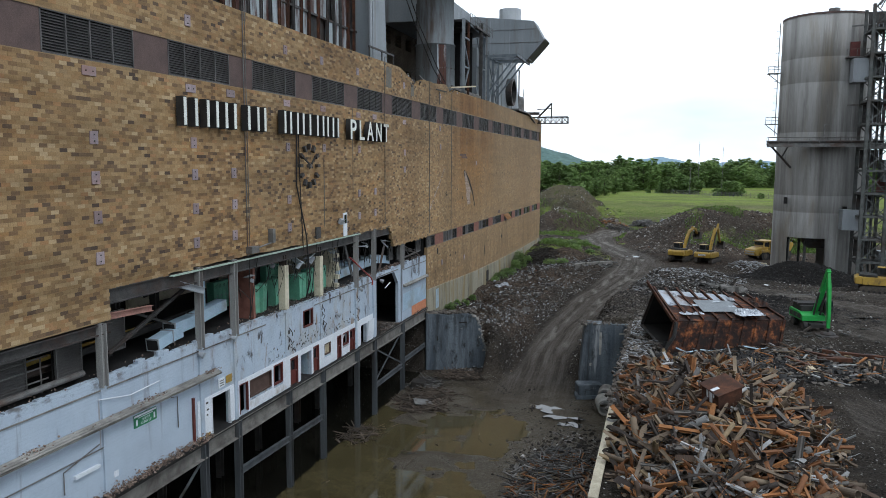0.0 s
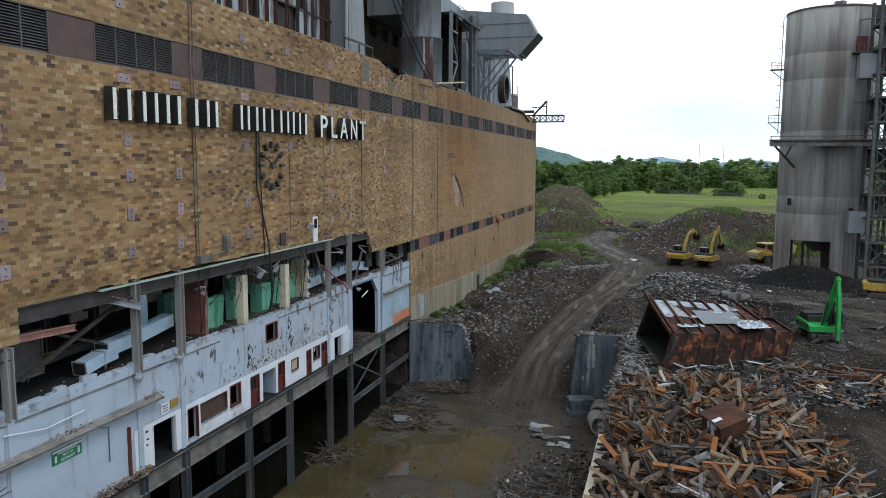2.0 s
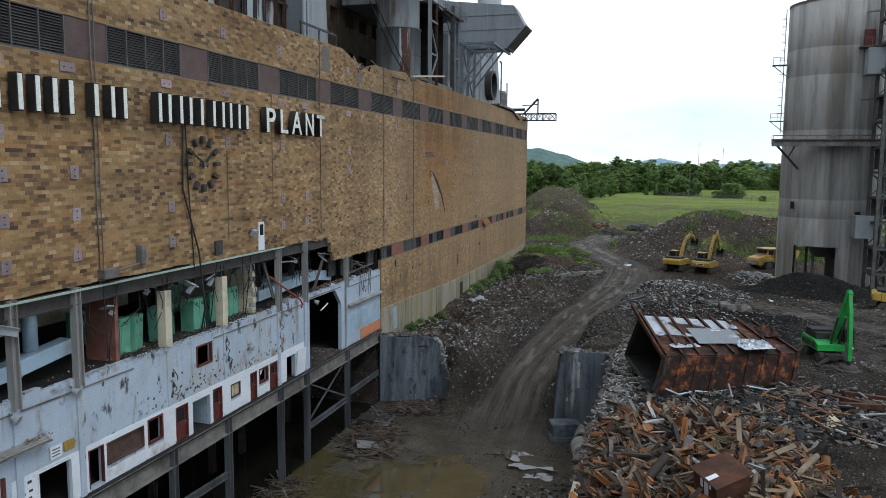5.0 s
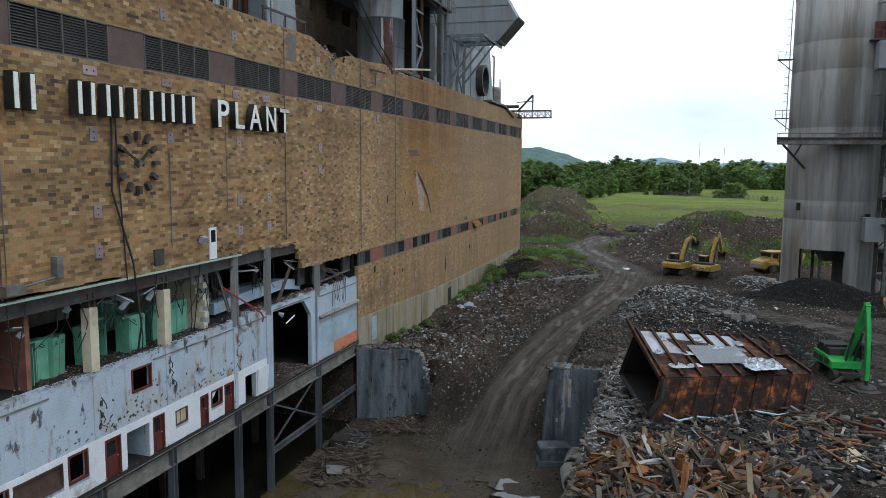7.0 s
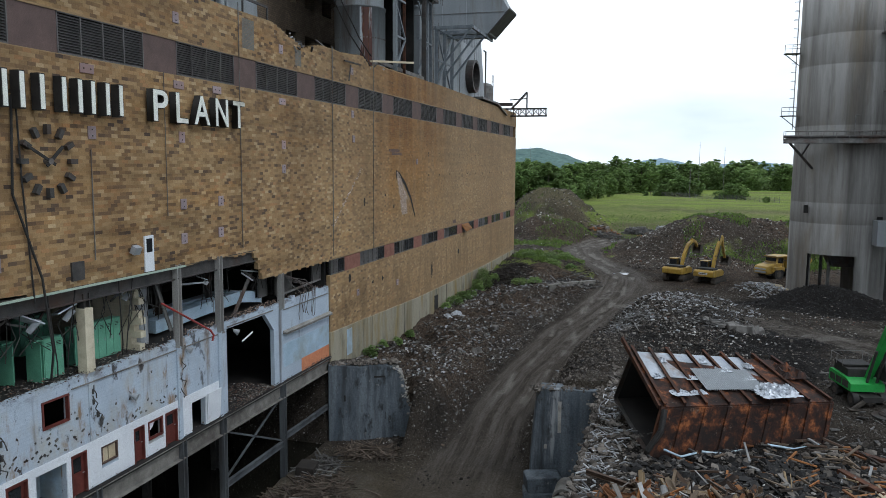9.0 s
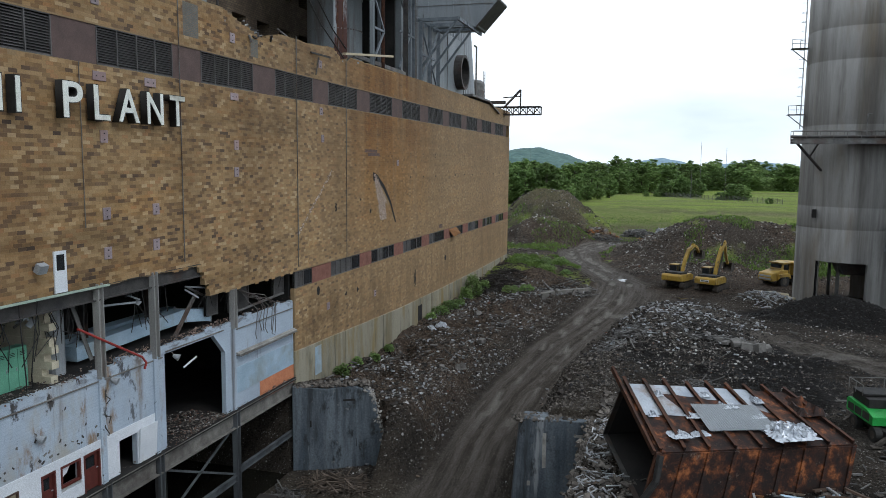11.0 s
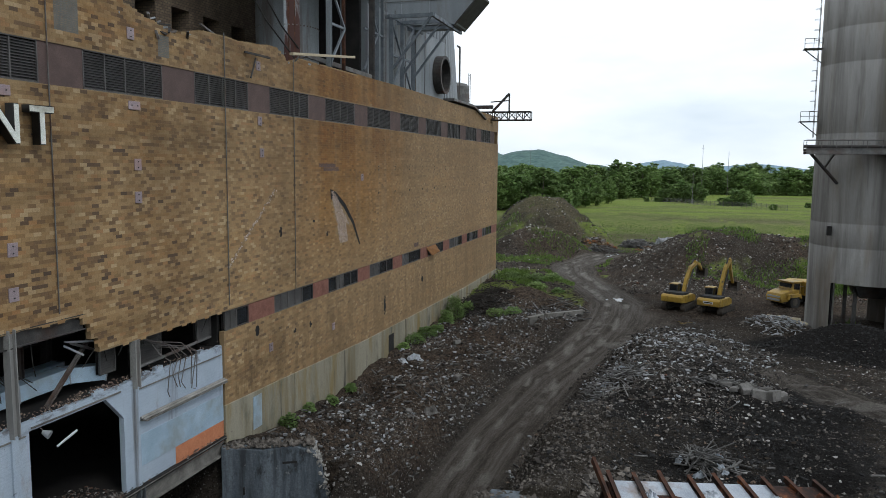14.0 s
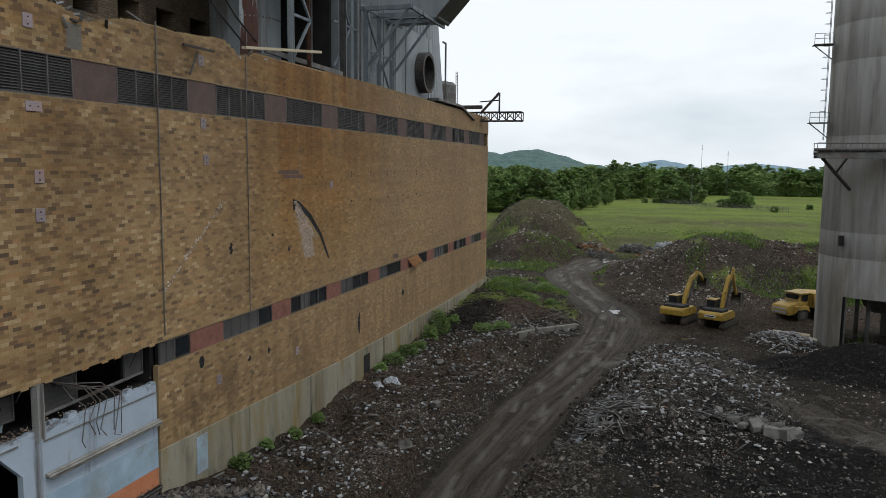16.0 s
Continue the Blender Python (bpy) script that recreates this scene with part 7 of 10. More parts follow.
A_OPEN = (math.radians(222.3), math.radians(275.2))
spart(G().lathe((*SC, 0), [(SR, 10.45), (SR, 14.3), (SR - 0.02, 14.34), (SR, 14.38), (SR, 16.9), (SR - 0.02, 16.95), (SR, 17.0), (SR, 26.5), (SR - 0.02, 26.55), (SR, 26.6), (SR, 33.9), (SR - 0.02, 33.95), (SR, 34.0), (SR, 37.6), (SR - 0.02, 37.65), (SR, 37.7), (SR, SZ), (SR - 0.4, SZ), (SR - 0.4, 10.45), (SR, 10.45)], 96), "shell", M_SILO, smooth=True)
spart(G().lathe((*SC, 0), [(SR + 0.06, SZ - 0.15), (SR + 0.06, SZ + 0.12), (0.2, SZ + 0.5)], 96), "roof", M_PURPLE)
base = []
for a0, a1 in ((A_OPEN[1] - 2 * math.pi, math.radians(76)), (math.radians(138), A_OPEN[0])):
    base.append(spart(G().lathe((*SC, 0), [(SR, 3.5), (SR, 10.45), (SR - 0.7, 10.45), (SR - 0.7, 3.5), (SR, 3.5)], 48, a0, a1), "base_pier", M_SILO))
spart(G().box(SC[0] - 4.45, SC[0] - 4.3, SC[1] - 3.9, SC[1] + 1.6, 4.2, 10.4), "base_shutter", M_DARK, "dark steel shutter folded inside the base opening")
for q in (4.6, 6.4, 8.2, 10.0):
    spart(G().box(SC[0] - 4.3, SC[0] - 4.24, SC[1] - 3.9, SC[1] + 1.6, q, q + 0.12), "shutter_rail", M_STEEL)
for px, py in ((-1.9, 1.8), (-1.5, -1.2), (2.6, 2.0)):
    spart(G().ibeam((SC[0] + px, SC[1] + py, 4.0), (SC[0] + px, SC[1] + py, 11.0), 0.35, 0.35, 0.05, up=(0, 1, 0)), "inner_post", M_STEEL)
# near-black soffit, the shade over the base put into its colour
spart(G().lathe((*SC, 0), [(0.3, 11.0), (SR - 0.3, 11.0)], 48), "soffit", M_DARK)
spart(G().prism([(SC[0] - 1.2, 8.6), (SC[0] + 1.2, 8.6), (SC[0] + 2.4, 11.2), (SC[0] - 2.4, 11.2)], "y", SC[1] - 2, SC[1] + 2), "discharge_hopper", M_DKSTEEL)
spart(G().tube((SC[0] + 0.2, SC[1] - 3.8, SZ + 0.3), (SC[0] + 0.2, SC[1] - 3.8, SZ + 0.9), 0.8, 12), "roof_hatch", M_STEEL)
# gallery and its brackets
PZ = 25.0
YF = SC[1] - SR - 1.0
PX0 = 14.3
g = G().box(PX0, 31.5, YF - 0.9, YF + 0.9, PZ - 0.5, PZ - 0.42).ibeam((PX0, YF - 0.9, PZ - 0.45), (31.5, YF - 0.9, PZ - 0.45), 0.2, 0.6, 0.04).ibeam((PX0, YF + 0.9, PZ - 0.45), (31.5, YF + 0.9, PZ - 0.45), 0.2, 0.6, 0.04)
spart(g, "gallery", M_STEEL)
g = G()
for yy in (YF - 0.9, YF + 0.9):
    for zz in (0.55, 1.1):
        g.tube((PX0, yy, PZ - 0.4 + zz), (31.5, yy, PZ - 0.4 + zz), 0.035, 5)
    for xx in np.arange(PX0, 31.6, 1.4):
        g.tube((xx, yy, PZ - 0.4), (xx, yy, PZ + 0.7), 0.035, 5)
spart(g, "gallery_railing", M_STEEL)
g = G().tube((14.2, YF, PZ + 0.05), (30, YF, PZ + 0.05), 0.18, 8).tube((14.2, YF + 0.4, PZ + 0.1), (30, YF + 0.4, PZ + 0.1), 0.12, 8)
spart(g, "gallery_pipe", M_DKSTEEL)
spart(G().beam((14.9, YF, PZ - 0.7), (18.1, SC[1] - 4.4, 21.2), 0.22, 0.22).beam((17.3, YF + 0.9, PZ - 0.6), (16.9, SC[1] - 3, 22.7), 0.18, 0.18), "bracket", M_DKSTEEL)
spart(G().tube((22, YF, PZ), (22, YF, PZ + 2.6), 0.06, 6).tube((22, YF, PZ + 2.6), (22.5, YF, PZ + 2.6), 0.06, 6), "lamp_post", M_STEEL)
# caged ladder with rest platforms on the flank
g = G()
lx, ly = SC[0] - SR - 0.55, SC[1] - 1.0
for zz in np.arange(26.5, 42.5, 0.35):
    g.tube((lx, ly - 0.25, zz), (lx, ly + 0.25, zz), 0.02, 4)
for yy in (ly - 0.25, ly + 0.25):
    g.tube((lx, yy, 26.2), (lx, yy, 43.6), 0.03, 5)
for zz in np.arange(28, 43, 1.1):
    g.line([(lx, ly - 0.3, zz), (lx - 0.5, ly - 0.3, zz), (lx - 0.5, ly + 0.3, zz), (lx, ly + 0.3, zz)], 0.02, 4)
spart(g, "caged_ladder", M_STEEL)
for zz in (27.9, 35.8):
    g = G().box(lx - 1.5, lx + 0.4, ly - 0.7, ly + 0.7, zz, zz + 0.08)
    for xx in (lx - 1.5, lx - 0.6, lx + 0.3):
        g.tube((xx, ly - 0.7, zz), (xx, ly - 0.7, zz + 1.1), 0.03, 4)
    g.tube((lx - 1.5, ly - 0.7, zz + 1.1), (lx + 0.3, ly - 0.7, zz + 1.1), 0.03, 4).tube((lx - 1.5, ly - 0.7, zz + 0.6), (lx + 0.3, ly - 0.7, zz + 0.6), 0.03, 4)
    g.beam((lx - 1.4, ly, zz), (lx + 0.4, ly, zz - 1.5), 0.1, 0.1)
    spart(g, "rest_platform", M_STEEL)
# small windows and the red door near the top
spart(G().box(SC[0] - 5.35, SC[0] - 4.9, SC[1] - 4.45, SC[1] - 3.9, 15.6, 16.6), "vent_window", M_DARK)
spart(G().box(SC[0] + 2.6, SC[0] + 3.2, SC[1] - 5.95, SC[1] - 5.5, 14.6, 15.4), "vent_window", M_DARK)
spart(G().box(SC[0] + 2.2, SC[0] + 3.5, SC[1] - 6.2, SC[1] - 5.3, 37.4, 39.6), "door", M_MAROON, "faded red door")
g = G().box(SC[0] + 1.6, SC[0] + 5.5, SC[1] - 7.3, SC[1] - 5.3, 37.2, 37.35)
for xx in (1.6, 2.9, 4.2, 5.5):
    g.tube((SC[0] + xx, SC[1] - 7.3, 37.3), (SC[0] + xx, SC[1] - 7.3, 38.4), 0.03, 4)
g.tube((SC[0] + 1.6, SC[1] - 7.3, 38.4), (SC[0] + 5.5, SC[1] - 7.3, 38.4), 0.03, 4)
spart(g, "door_landing", M_STEEL)
for zz in (30.4, 41.8):
    spart(G().beam((SC[0] + 2.2, SC[1] - 6.3, zz), (SC[0] + 7.2, SC[1] - 6.8, zz + 0.2), 0.16, 0.2), "tie_strut", M_STEEL)

tower = thing("stair_tower", "grey steel stair tower crowded with landings beside the silo", "stair tower", (32, 123, 4.5))
tm = Matrix.Translation((32, 123, 4.5)).inverted()


def tpart(gg, name, mat, label="", parent=None):
    o = gg.ob(name, mat, parent or tower, label)
    o.matrix_parent_inverse = tm
    return o


M_TOWER = material("weathered_tower_steel", [(0.3, (0.05, 0.055, 0.052)), (0.7, (0.125, 0.13, 0.122))], 1.5, 0.65, 0.2, stain=(0.05, 0.035, 0.028))
TX, TY = (29.4, 32.5, 36.3), (120.8, 125.4)
for xx in TX:
    for yy in TY:
        tpart(G().ibeam((xx, yy, 4.0), (xx, yy, 44.0), 0.4, 0.4, 0.05, up=(0, 1, 0)), "post", M_TOWER)
lv = 0
for zz in np.arange(7.6, 43.5, 3.3):
    g = G()
    for yy in TY:
        g.beam((TX[0], yy, zz), (TX[2], yy, zz), 0.2, 0.28)
    for xx in TX:
        g.beam((xx, TY[0], zz), (xx, TY[1], zz), 0.2, 0.28)
    tpart(g, "floor_frame", M_TOWER)
    tpart(G().box(TX[0], TX[1] - 0.9 + 0.3 * (lv % 2), TY[0], TY[1], zz + 0.1, zz + 0.16), "landing", M_DKSTEEL)
    g = G()
    for yy in (TY[0],):
        for dz in (0.55, 1.1):
            g.tube((TX[0], yy, zz + dz), (TX[2], yy, zz + dz), 0.03, 4)
        for xx in np.arange(TX[0], TX[2] + 0.1, 1.1):
            g.tube((xx, yy, zz), (xx, yy, zz + 1.1), 0.03, 4)
    tpart(g, "railing", M_TOWER)
    if lv % 3 != 2:
        tpart(G().beam((TX[0], TY[0], zz), (TX[1], TY[0], zz + 3.3), 0.12, 0.12), "brace", M_TOWER)
    a, b = (TX[1] + 0.3, TX[2] - 0.4) if lv % 2 else (TX[2] - 0.4, TX[1] + 0.3)
    for yy in (TY[0] + 0.6, TY[0] + 1.5):
        tpart(G().beam((a, yy, zz + 0.1), (b, yy, zz + 3.3), 0.06, 0.28), "stringer", M_TOWER)
    g = G()
    for q in range(16):
        px = a + (b - a) * (q + 0.5) / 16
        pz = zz + 0.1 + 3.2 * (q + 0.5) / 16
        g.box(px - 0.13, px + 0.13, TY[0] + 0.6, TY[0] + 1.5, pz - 0.02, pz + 0.02)
    tpart(g, "treads", M_TOWER)
    lv += 1
for z0, z1, xa, xb2 in ((12.0, 15.0, 27.6, 30.8), (19.2, 22.4, 32.6, 35.9), (4.5, 9.0, 32.8, 36.3), (33.6, 37.0, 27.8, 29.8)):
    tpart(G().box(xa, xb2, TY[1] - 1.8, TY[1] + 0.6, z0, z1), "cladding_box", M_GALV)
tpart(G().box(32.2, 33.6, TY[1] - 0.2, TY[1], 17.6, 19.8).box(32.4, 33.8, TY[1] - 0.2, TY[1], 29.6, 31.8), "panel", M_MAROON, "faded red panel")
for xx, rr2 in ((30.8, 0.28), (31.7, 0.2), (34.8, 0.35)):
    tpart(G().tube((xx, TY[1] - 0.4, 4.4), (xx, TY[1] - 0.4, 42), rr2, 10), "riser_pipe", M_GALV)
g = G()
for q in range(12):
    a0 = 2 * math.pi * q / 12
    g.tube((31.8 + 1.7 * math.cos(a0), 122.8 + 1.7 * math.sin(a0), 44), (31.8 + 0.5 * math.cos(a0), 122.8 + 0.5 * math.sin(a0), 45.6), 0.08, 5)
tpart(g, "head_frame", M_TOWER)
# cross braces, cable runs and sheeted bays that fill the tower
for k, zz in enumerate(np.arange(4.4, 41, 3.3)):
    for yy in TY:
        for xa, xb in ((TX[0], TX[1]), (TX[1], TX[2])):
            tpart(G().beam((xa, yy, zz), (xb, yy, zz + 3.2), 0.1, 0.12), "brace", M_TOWER)
            tpart(G().beam((xb, yy, zz), (xa, yy, zz + 3.2), 0.1, 0.12), "brace", M_TOWER)
    tpart(G().box(TX[1], TX[2], TY[0], TY[1], zz + 3.3, zz + 3.36), "landing", M_DKSTEEL)
    if k % 2:
        tpart(G().box(TX[0] + 0.3, TX[1] - 0.3, TY[1] - 0.1, TY[1], zz + 0.3, zz + 3.0), "sheeted_bay", M_DKSTEEL)
for xx in (29.9, 30.5, 31.4, 33.4, 34.6):
    tpart(G().tube((xx, 123.5, 4.4), (xx, 123.5, 43.0), 0.12, 8), "riser_pipe", M_TOWER)
tower.location.x -= 2.6


# ---- the yard: concrete stubs ----
def concrete_stub(name, label, at, rz, outline, depth):
    o = thing(name, label, "retaining wall", at, rz)
    G().prism(outline, "y", 0, depth).ob("wall_body", M_BLUECONC, o, bevel=0.06)
    return o


w1 = concrete_stub("retaining_wall", "dark wet concrete retaining wall with a ragged broken end", (-24.6, 76.5, 0), 28.0,
                   [(0, -2), (7.4, -2), (7.0, -0.2), (6.75, 1.2), (6.3, 2.6), (6.1, 3.8), (5.7, 4.7), (5.0, 5.1), (4.2, 5.3), (2.6, 5.15), (0, 5.4)], 1.3)
w2 = concrete_stub("retaining_wall", "dark wet concrete wall stub heaped with rubble", (-7.8, 72.6, 0), 11.0,
                   [(0, -2), (5.8, -2), (5.8, 6.15), (2.6, 6.25), (0.9, 6.3), (0.55, 5.6), (0.3, 3.0)], 1.4)
# patches and marks on their faces
for o, marks in ((w1, ((1.3, 2.6, 0.12, 0.5), (4.1, 4.25, 0.9, 0.14), (4.6, 1.0, 0.05, 0.6))), (w2, ((2.1, 4.3, 0.22, 2.2), (4.3, 5.3, 0.9, 0.16), (1.2, 2.2, 0.2, 0.3)))):
    for u, z, a, b in marks:
        G().box(u - a / 2, u + a / 2, -0.012, 0.0, z - b / 2, z + b / 2).ob("repair_patch", M_CONC if o is w2 else M_DARK, o)
for o, nrm, L in ((w1, 300, 7), (w2, 200, 5)):
    # crumbled concrete along the top
    pp = [(rng.uniform(0, L * 0.8), rng.uniform(0, 1.2), 5.25 + (0.85 if o is w2 else 0) + rng.uniform(0, 0.12)) for _ in range(nrm)]
    if o is w1:
        edge_at = lambda z: float(np.interp(z, [-2, -0.2, 1.2, 2.6, 3.8, 4.7, 5.1], [7.4, 7.0, 6.75, 6.3, 6.1, 5.7, 5.0]))
        ep = [(edge_at(z) + rng.normal(-0.1, 0.14), rng.uniform(-0.04, 1.0), z) for z in rng.uniform(-1, 5.0, 420)]
        tagged(chunk_cloud("broken_end", ep, rng.uniform(0.05, 0.2, len(ep)), M_CONC, o, seed=9), "pale freshly broken concrete", "", "", "stuff")
    tagged(chunk_cloud("crumbled_edge", pp, rng.uniform(0.06, 0.22, len(pp)), M_STONE, o, seed=8), "", "", "", "stuff")

kerb = structure(G().box(-3.05, -2.55, -20, 73.2, -2, 6.55).ob("yard_wall", M_CONC), "pale concrete wall holding back the yard", "retaining wall")
G().box(-3.05, -2.6, 33.0, 46.0, 6.55, 6.85).ob("coping", M_CREAM, kerb, "chipped pale stone coping")

# blocks and pipes at its foot
blk = tagged(G().prism([(-1.15, 0), (1.15, 0), (1.2, 0.9), (1.05, 1.0), (-1.05, 1.0), (-1.2, 0.9)], "y", -0.8, 0.8).ob("concrete_block", M_BLUECONC, bevel=0.05), "grey precast concrete block at the wall foot", "concrete block", "stacked concrete blocks")
blk.matrix_world = pose(-6.7, 71.5, -1.3, 0, 0, 12)
copy_thing(blk, pose(-6.6, 71.7, -0.3, 0, 0, 20))
for q, (px, py) in enumerate(((-4.9, 70.4), (-4.8, 67.6))):
    o = thing("concrete_pipe", "length of pale concrete drain pipe", "pipe", (px, py, gz(px, py) + 0.73), 12 * q, "concrete pipes")
    gg = G()
    n = 24
    for r0, r1, ya, yb in ((0.75, 0.75, -1.0, 1.0), (0.6, 0.6, 1.0, -1.0), (0.6, 0.75, -1.0, -1.0), (0.75, 0.6, 1.0, 1.0)):
        ca = [(r0 * math.cos(2 * math.pi * i / n), ya, r0 * math.sin(2 * math.pi * i / n)) for i in range(n)]
        cb = [(r1 * math.cos(2 * math.pi * i / n), yb, r1 * math.sin(2 * math.pi * i / n)) for i in range(n)]
        gg.add(ca + cb, [(i, (i + 1) % n, n + (i + 1) % n, n + i) for i in range(n)])
    gg.ob("barrel", M_CONC, o)

# kerb slab on the far bank
slabm = G().obox(pose(-10.6, 128.3, 4.45, 0, 2, 53), 6.4, 0.6, 1.5).obox(pose(-13.5, 124.2, 4.6, 3, -4, 50), 2.2, 0.6, 1.4)
tagged(slabm.ob("concrete_slab", M_SLAB, bevel=0.05), "broken pale concrete slab lying in the bank", "concrete slab")

# ---- rusted steel hopper ----
M_SHEET = material("dull_silver_sheet", [(0.3, (0.25, 0.28, 0.32)), (0.7, (0.42, 0.45, 0.49))], 0.8, 0.4, 0.35, stain=(0.2, 0.14, 0.1), stain_at=(0.58, 0.7))
hop = thing("steel_hopper", "overturned rusted steel hopper with torn silver cladding on top", "hopper", (0.45, 61.7, 6.55), 27.0)
L = 10.3
A, B, C, D = [(-0.2, 0.0, 0.0), (0.5, 0.1, 2.55), (0.75, 4.5, 4.3), (0.9, 7.0, 0.9)]
A2, B2, C2, D2 = [(L - 0.4, 0, 0.0), (L, 0.1, 2.35), (L - 0.6, 4.3, 3.5), (L - 0.5, 7.0, 0.8)]


def plate(pts, t=0.08):
    a, b, c = [Vector(p) for p in pts[:3]]
    nrm = (b - a).cross(c - a).normalized() * t
    n = len(pts)
    vs = [Vector(p) for p in pts] + [Vector(p) + nrm for p in pts]
    return G().add(vs, [tuple(range(n)), tuple(range(2 * n - 1, n - 1, -1))] + [(i, (i + 1) % n, n + (i + 1) % n, n + i) for i in range(n)])


# back and bottom are darker steel, with the inside's shade in the colour
for nm, q in (("front_plate", (A, A2, B2, B)), ("top_plate", (B, B2, C2, C)), ("back_plate", (C, C2, D2, D)), ("bottom_plate", (D, D2, A2, A)), ("end_plate", (A2, D2, C2, B2))):
    plate(q).ob(nm, M_DKSTEEL if nm in ("back_plate", "bottom_plate") else M_HOPPER, hop)


# added inner plates whose near-black stands for shade inside the hopper
mid = sum((Vector(p) for p in (A, B, C, D, A2, B2, C2, D2)), Vector()) / 8
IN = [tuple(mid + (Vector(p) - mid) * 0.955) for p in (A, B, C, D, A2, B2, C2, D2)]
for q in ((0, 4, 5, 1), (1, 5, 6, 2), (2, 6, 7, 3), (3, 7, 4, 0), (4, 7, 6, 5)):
    plate([IN[k] for k in q], 0.02).ob("shade_insert", M_DARK, hop, "added black inner plates that give the hopper its inside shade")


def lerp(p, q, t):
    return tuple(p[i] + (q[i] - p[i]) * t for i in range(3))


for k in range(9):
    t = 0.015 + k * 0.121 + 0.008 * math.sin(k * 5.1)
    for nm, (p, q, p2, q2), off in (("front_rib", (A, B, A2, B2), (0, -0.10, 0)), ("top_rib", (B, C, B2, C2), (0, -0.05, 0.14))):
        a, b = lerp(p, p2, t), lerp(q, q2, t)
        if nm == "top_rib":
            b = lerp(a, b, 1.07 + 0.02 * math.sin(k * 3.7))
        a, b = [tuple(v[i] + off[i] for i in range(3)) for v in (a, b)]
        G().beam(a, b, 0.07, 0.24).ob(nm, M_HOPPER, hop)
        if nm == "top_rib":
            G().beam(tuple(Vector(a) + Vector((0, 0, 0.13))), tuple(Vector(b) + Vector((0, 0, 0.13))), 0.16, 0.025).ob("rib_flange", M_RUST, hop)
for zz in (0.85, 1.7):
    G().beam(tuple(lerp(A, B, zz / 2.55)[i] + (0, -0.05, 0)[i] for i in range(3)), tuple(lerp(A2, B2, zz / 2.55)[i] + (0, -0.05, 0)[i] for i in range(3)), 0.06, 0.05).ob("waling", M_HOPPER, hop)
G().beam(tuple(Vector(B) + Vector((-0.2, -0.1, 0.1))), tuple(Vector(C) + Vector((-0.35, 0.5, 0.75))), 0.12, 0.26).ob("end_flange", M_RUST, hop)
G().beam(tuple(Vector(A) + Vector((-0.05, -0.1, -0.1))), tuple(Vector(B) + Vector((0, -0.1, 0.1))), 0.14, 0.28).ob("end_flange", M_RUST, hop)
G().line([tuple(Vector(B) + Vector((0.05, -0.2, 0.0))), (0.25, -0.35, 1.5), (-0.35, -0.2, 0.5), (-0.3, 0.1, 0.0)], 0.16, 7).ob("hanging_lining", M_BLACK, hop, "torn black liner")
# galvanised strips along the foot
for x0, x1, dz in ((0.4, 2.2, 0.25), (2.5, 4.8, 0.0), (6.2, 9.2, 0.15)):
    G().line([(x0, -0.45, 0.35 + dz), ((x0 + x1) / 2, -0.55, 0.2), (x1, -0.45, 0.3)], 0.06, 6).ob("trim_strip", M_DUCT, hop)
# sheets left on the top
for i in range(6):
    a, b, c, d = [lerp(lerp(B, B2, s), lerp(C, C2, s), t) for s, t in ((0.03 + 0.121 * i, 0.50), (0.125 + 0.121 * i, 0.50 - 0.02 * (i % 2)), (0.125 + 0.121 * i, 0.99), (0.03 + 0.121 * i, 0.99))]
    plate([tuple(Vector(v) + Vector((0, -0.03, 0.13))) for v in (a, b, c, d)], 0.02).ob("silver_sheet", M_SHEET, hop, "dull silver cladding sheet")
cor = G()
NC = 28
top, low = [], []
for i in range(NC * 4 + 1):
    t = i / (NC * 4)
    hh = 0.32 + 0.03 * math.sin(i * math.pi / 2)
    for row, u in ((low, 0.20), (top, 0.62)):
        p = lerp(lerp(B, B2, 0.30 + 0.36 * t), lerp(C, C2, 0.30 + 0.36 * t), u)
        row.append((p[0], p[1] - 0.05, p[2] + hh))
cor.add(low + top, [(i, i + 1, NC * 4 + 2 + i, NC * 4 + 1 + i) for i in range(NC * 4)])
co = cor.ob("corrugated_sheet", M_GALV, hop, "loose corrugated metal sheet")
so = co.modifiers.new("thick", "SOLIDIFY")
so.thickness = 0.02


def crumple(name, c, sx, sy, h, mat, parent, seed, n=18, label=""):
    r = np.random.default_rng(seed)
    gg = G()
    h = h * 0.75
    vs = [(c[0] + (i / n - 0.5) * sx + r.normal(0, sx * 0.02), c[1] + (j / n - 0.5) * sy + r.normal(0, sy * 0.02),
           c[2] + h * r.random() * (1 - (2 * i / n - 1) ** 4) * (1 - (2 * j / n - 1) ** 4)) for j in range(n + 1) for i in range(n + 1)]
    gg.add(vs, [(j * (n + 1) + i, j * (n + 1) + i + 1, (j + 1) * (n + 1) + i + 1, (j + 1) * (n + 1) + i) for j in range(n) for i in range(n)])
    return gg.ob(name, mat, parent, label)


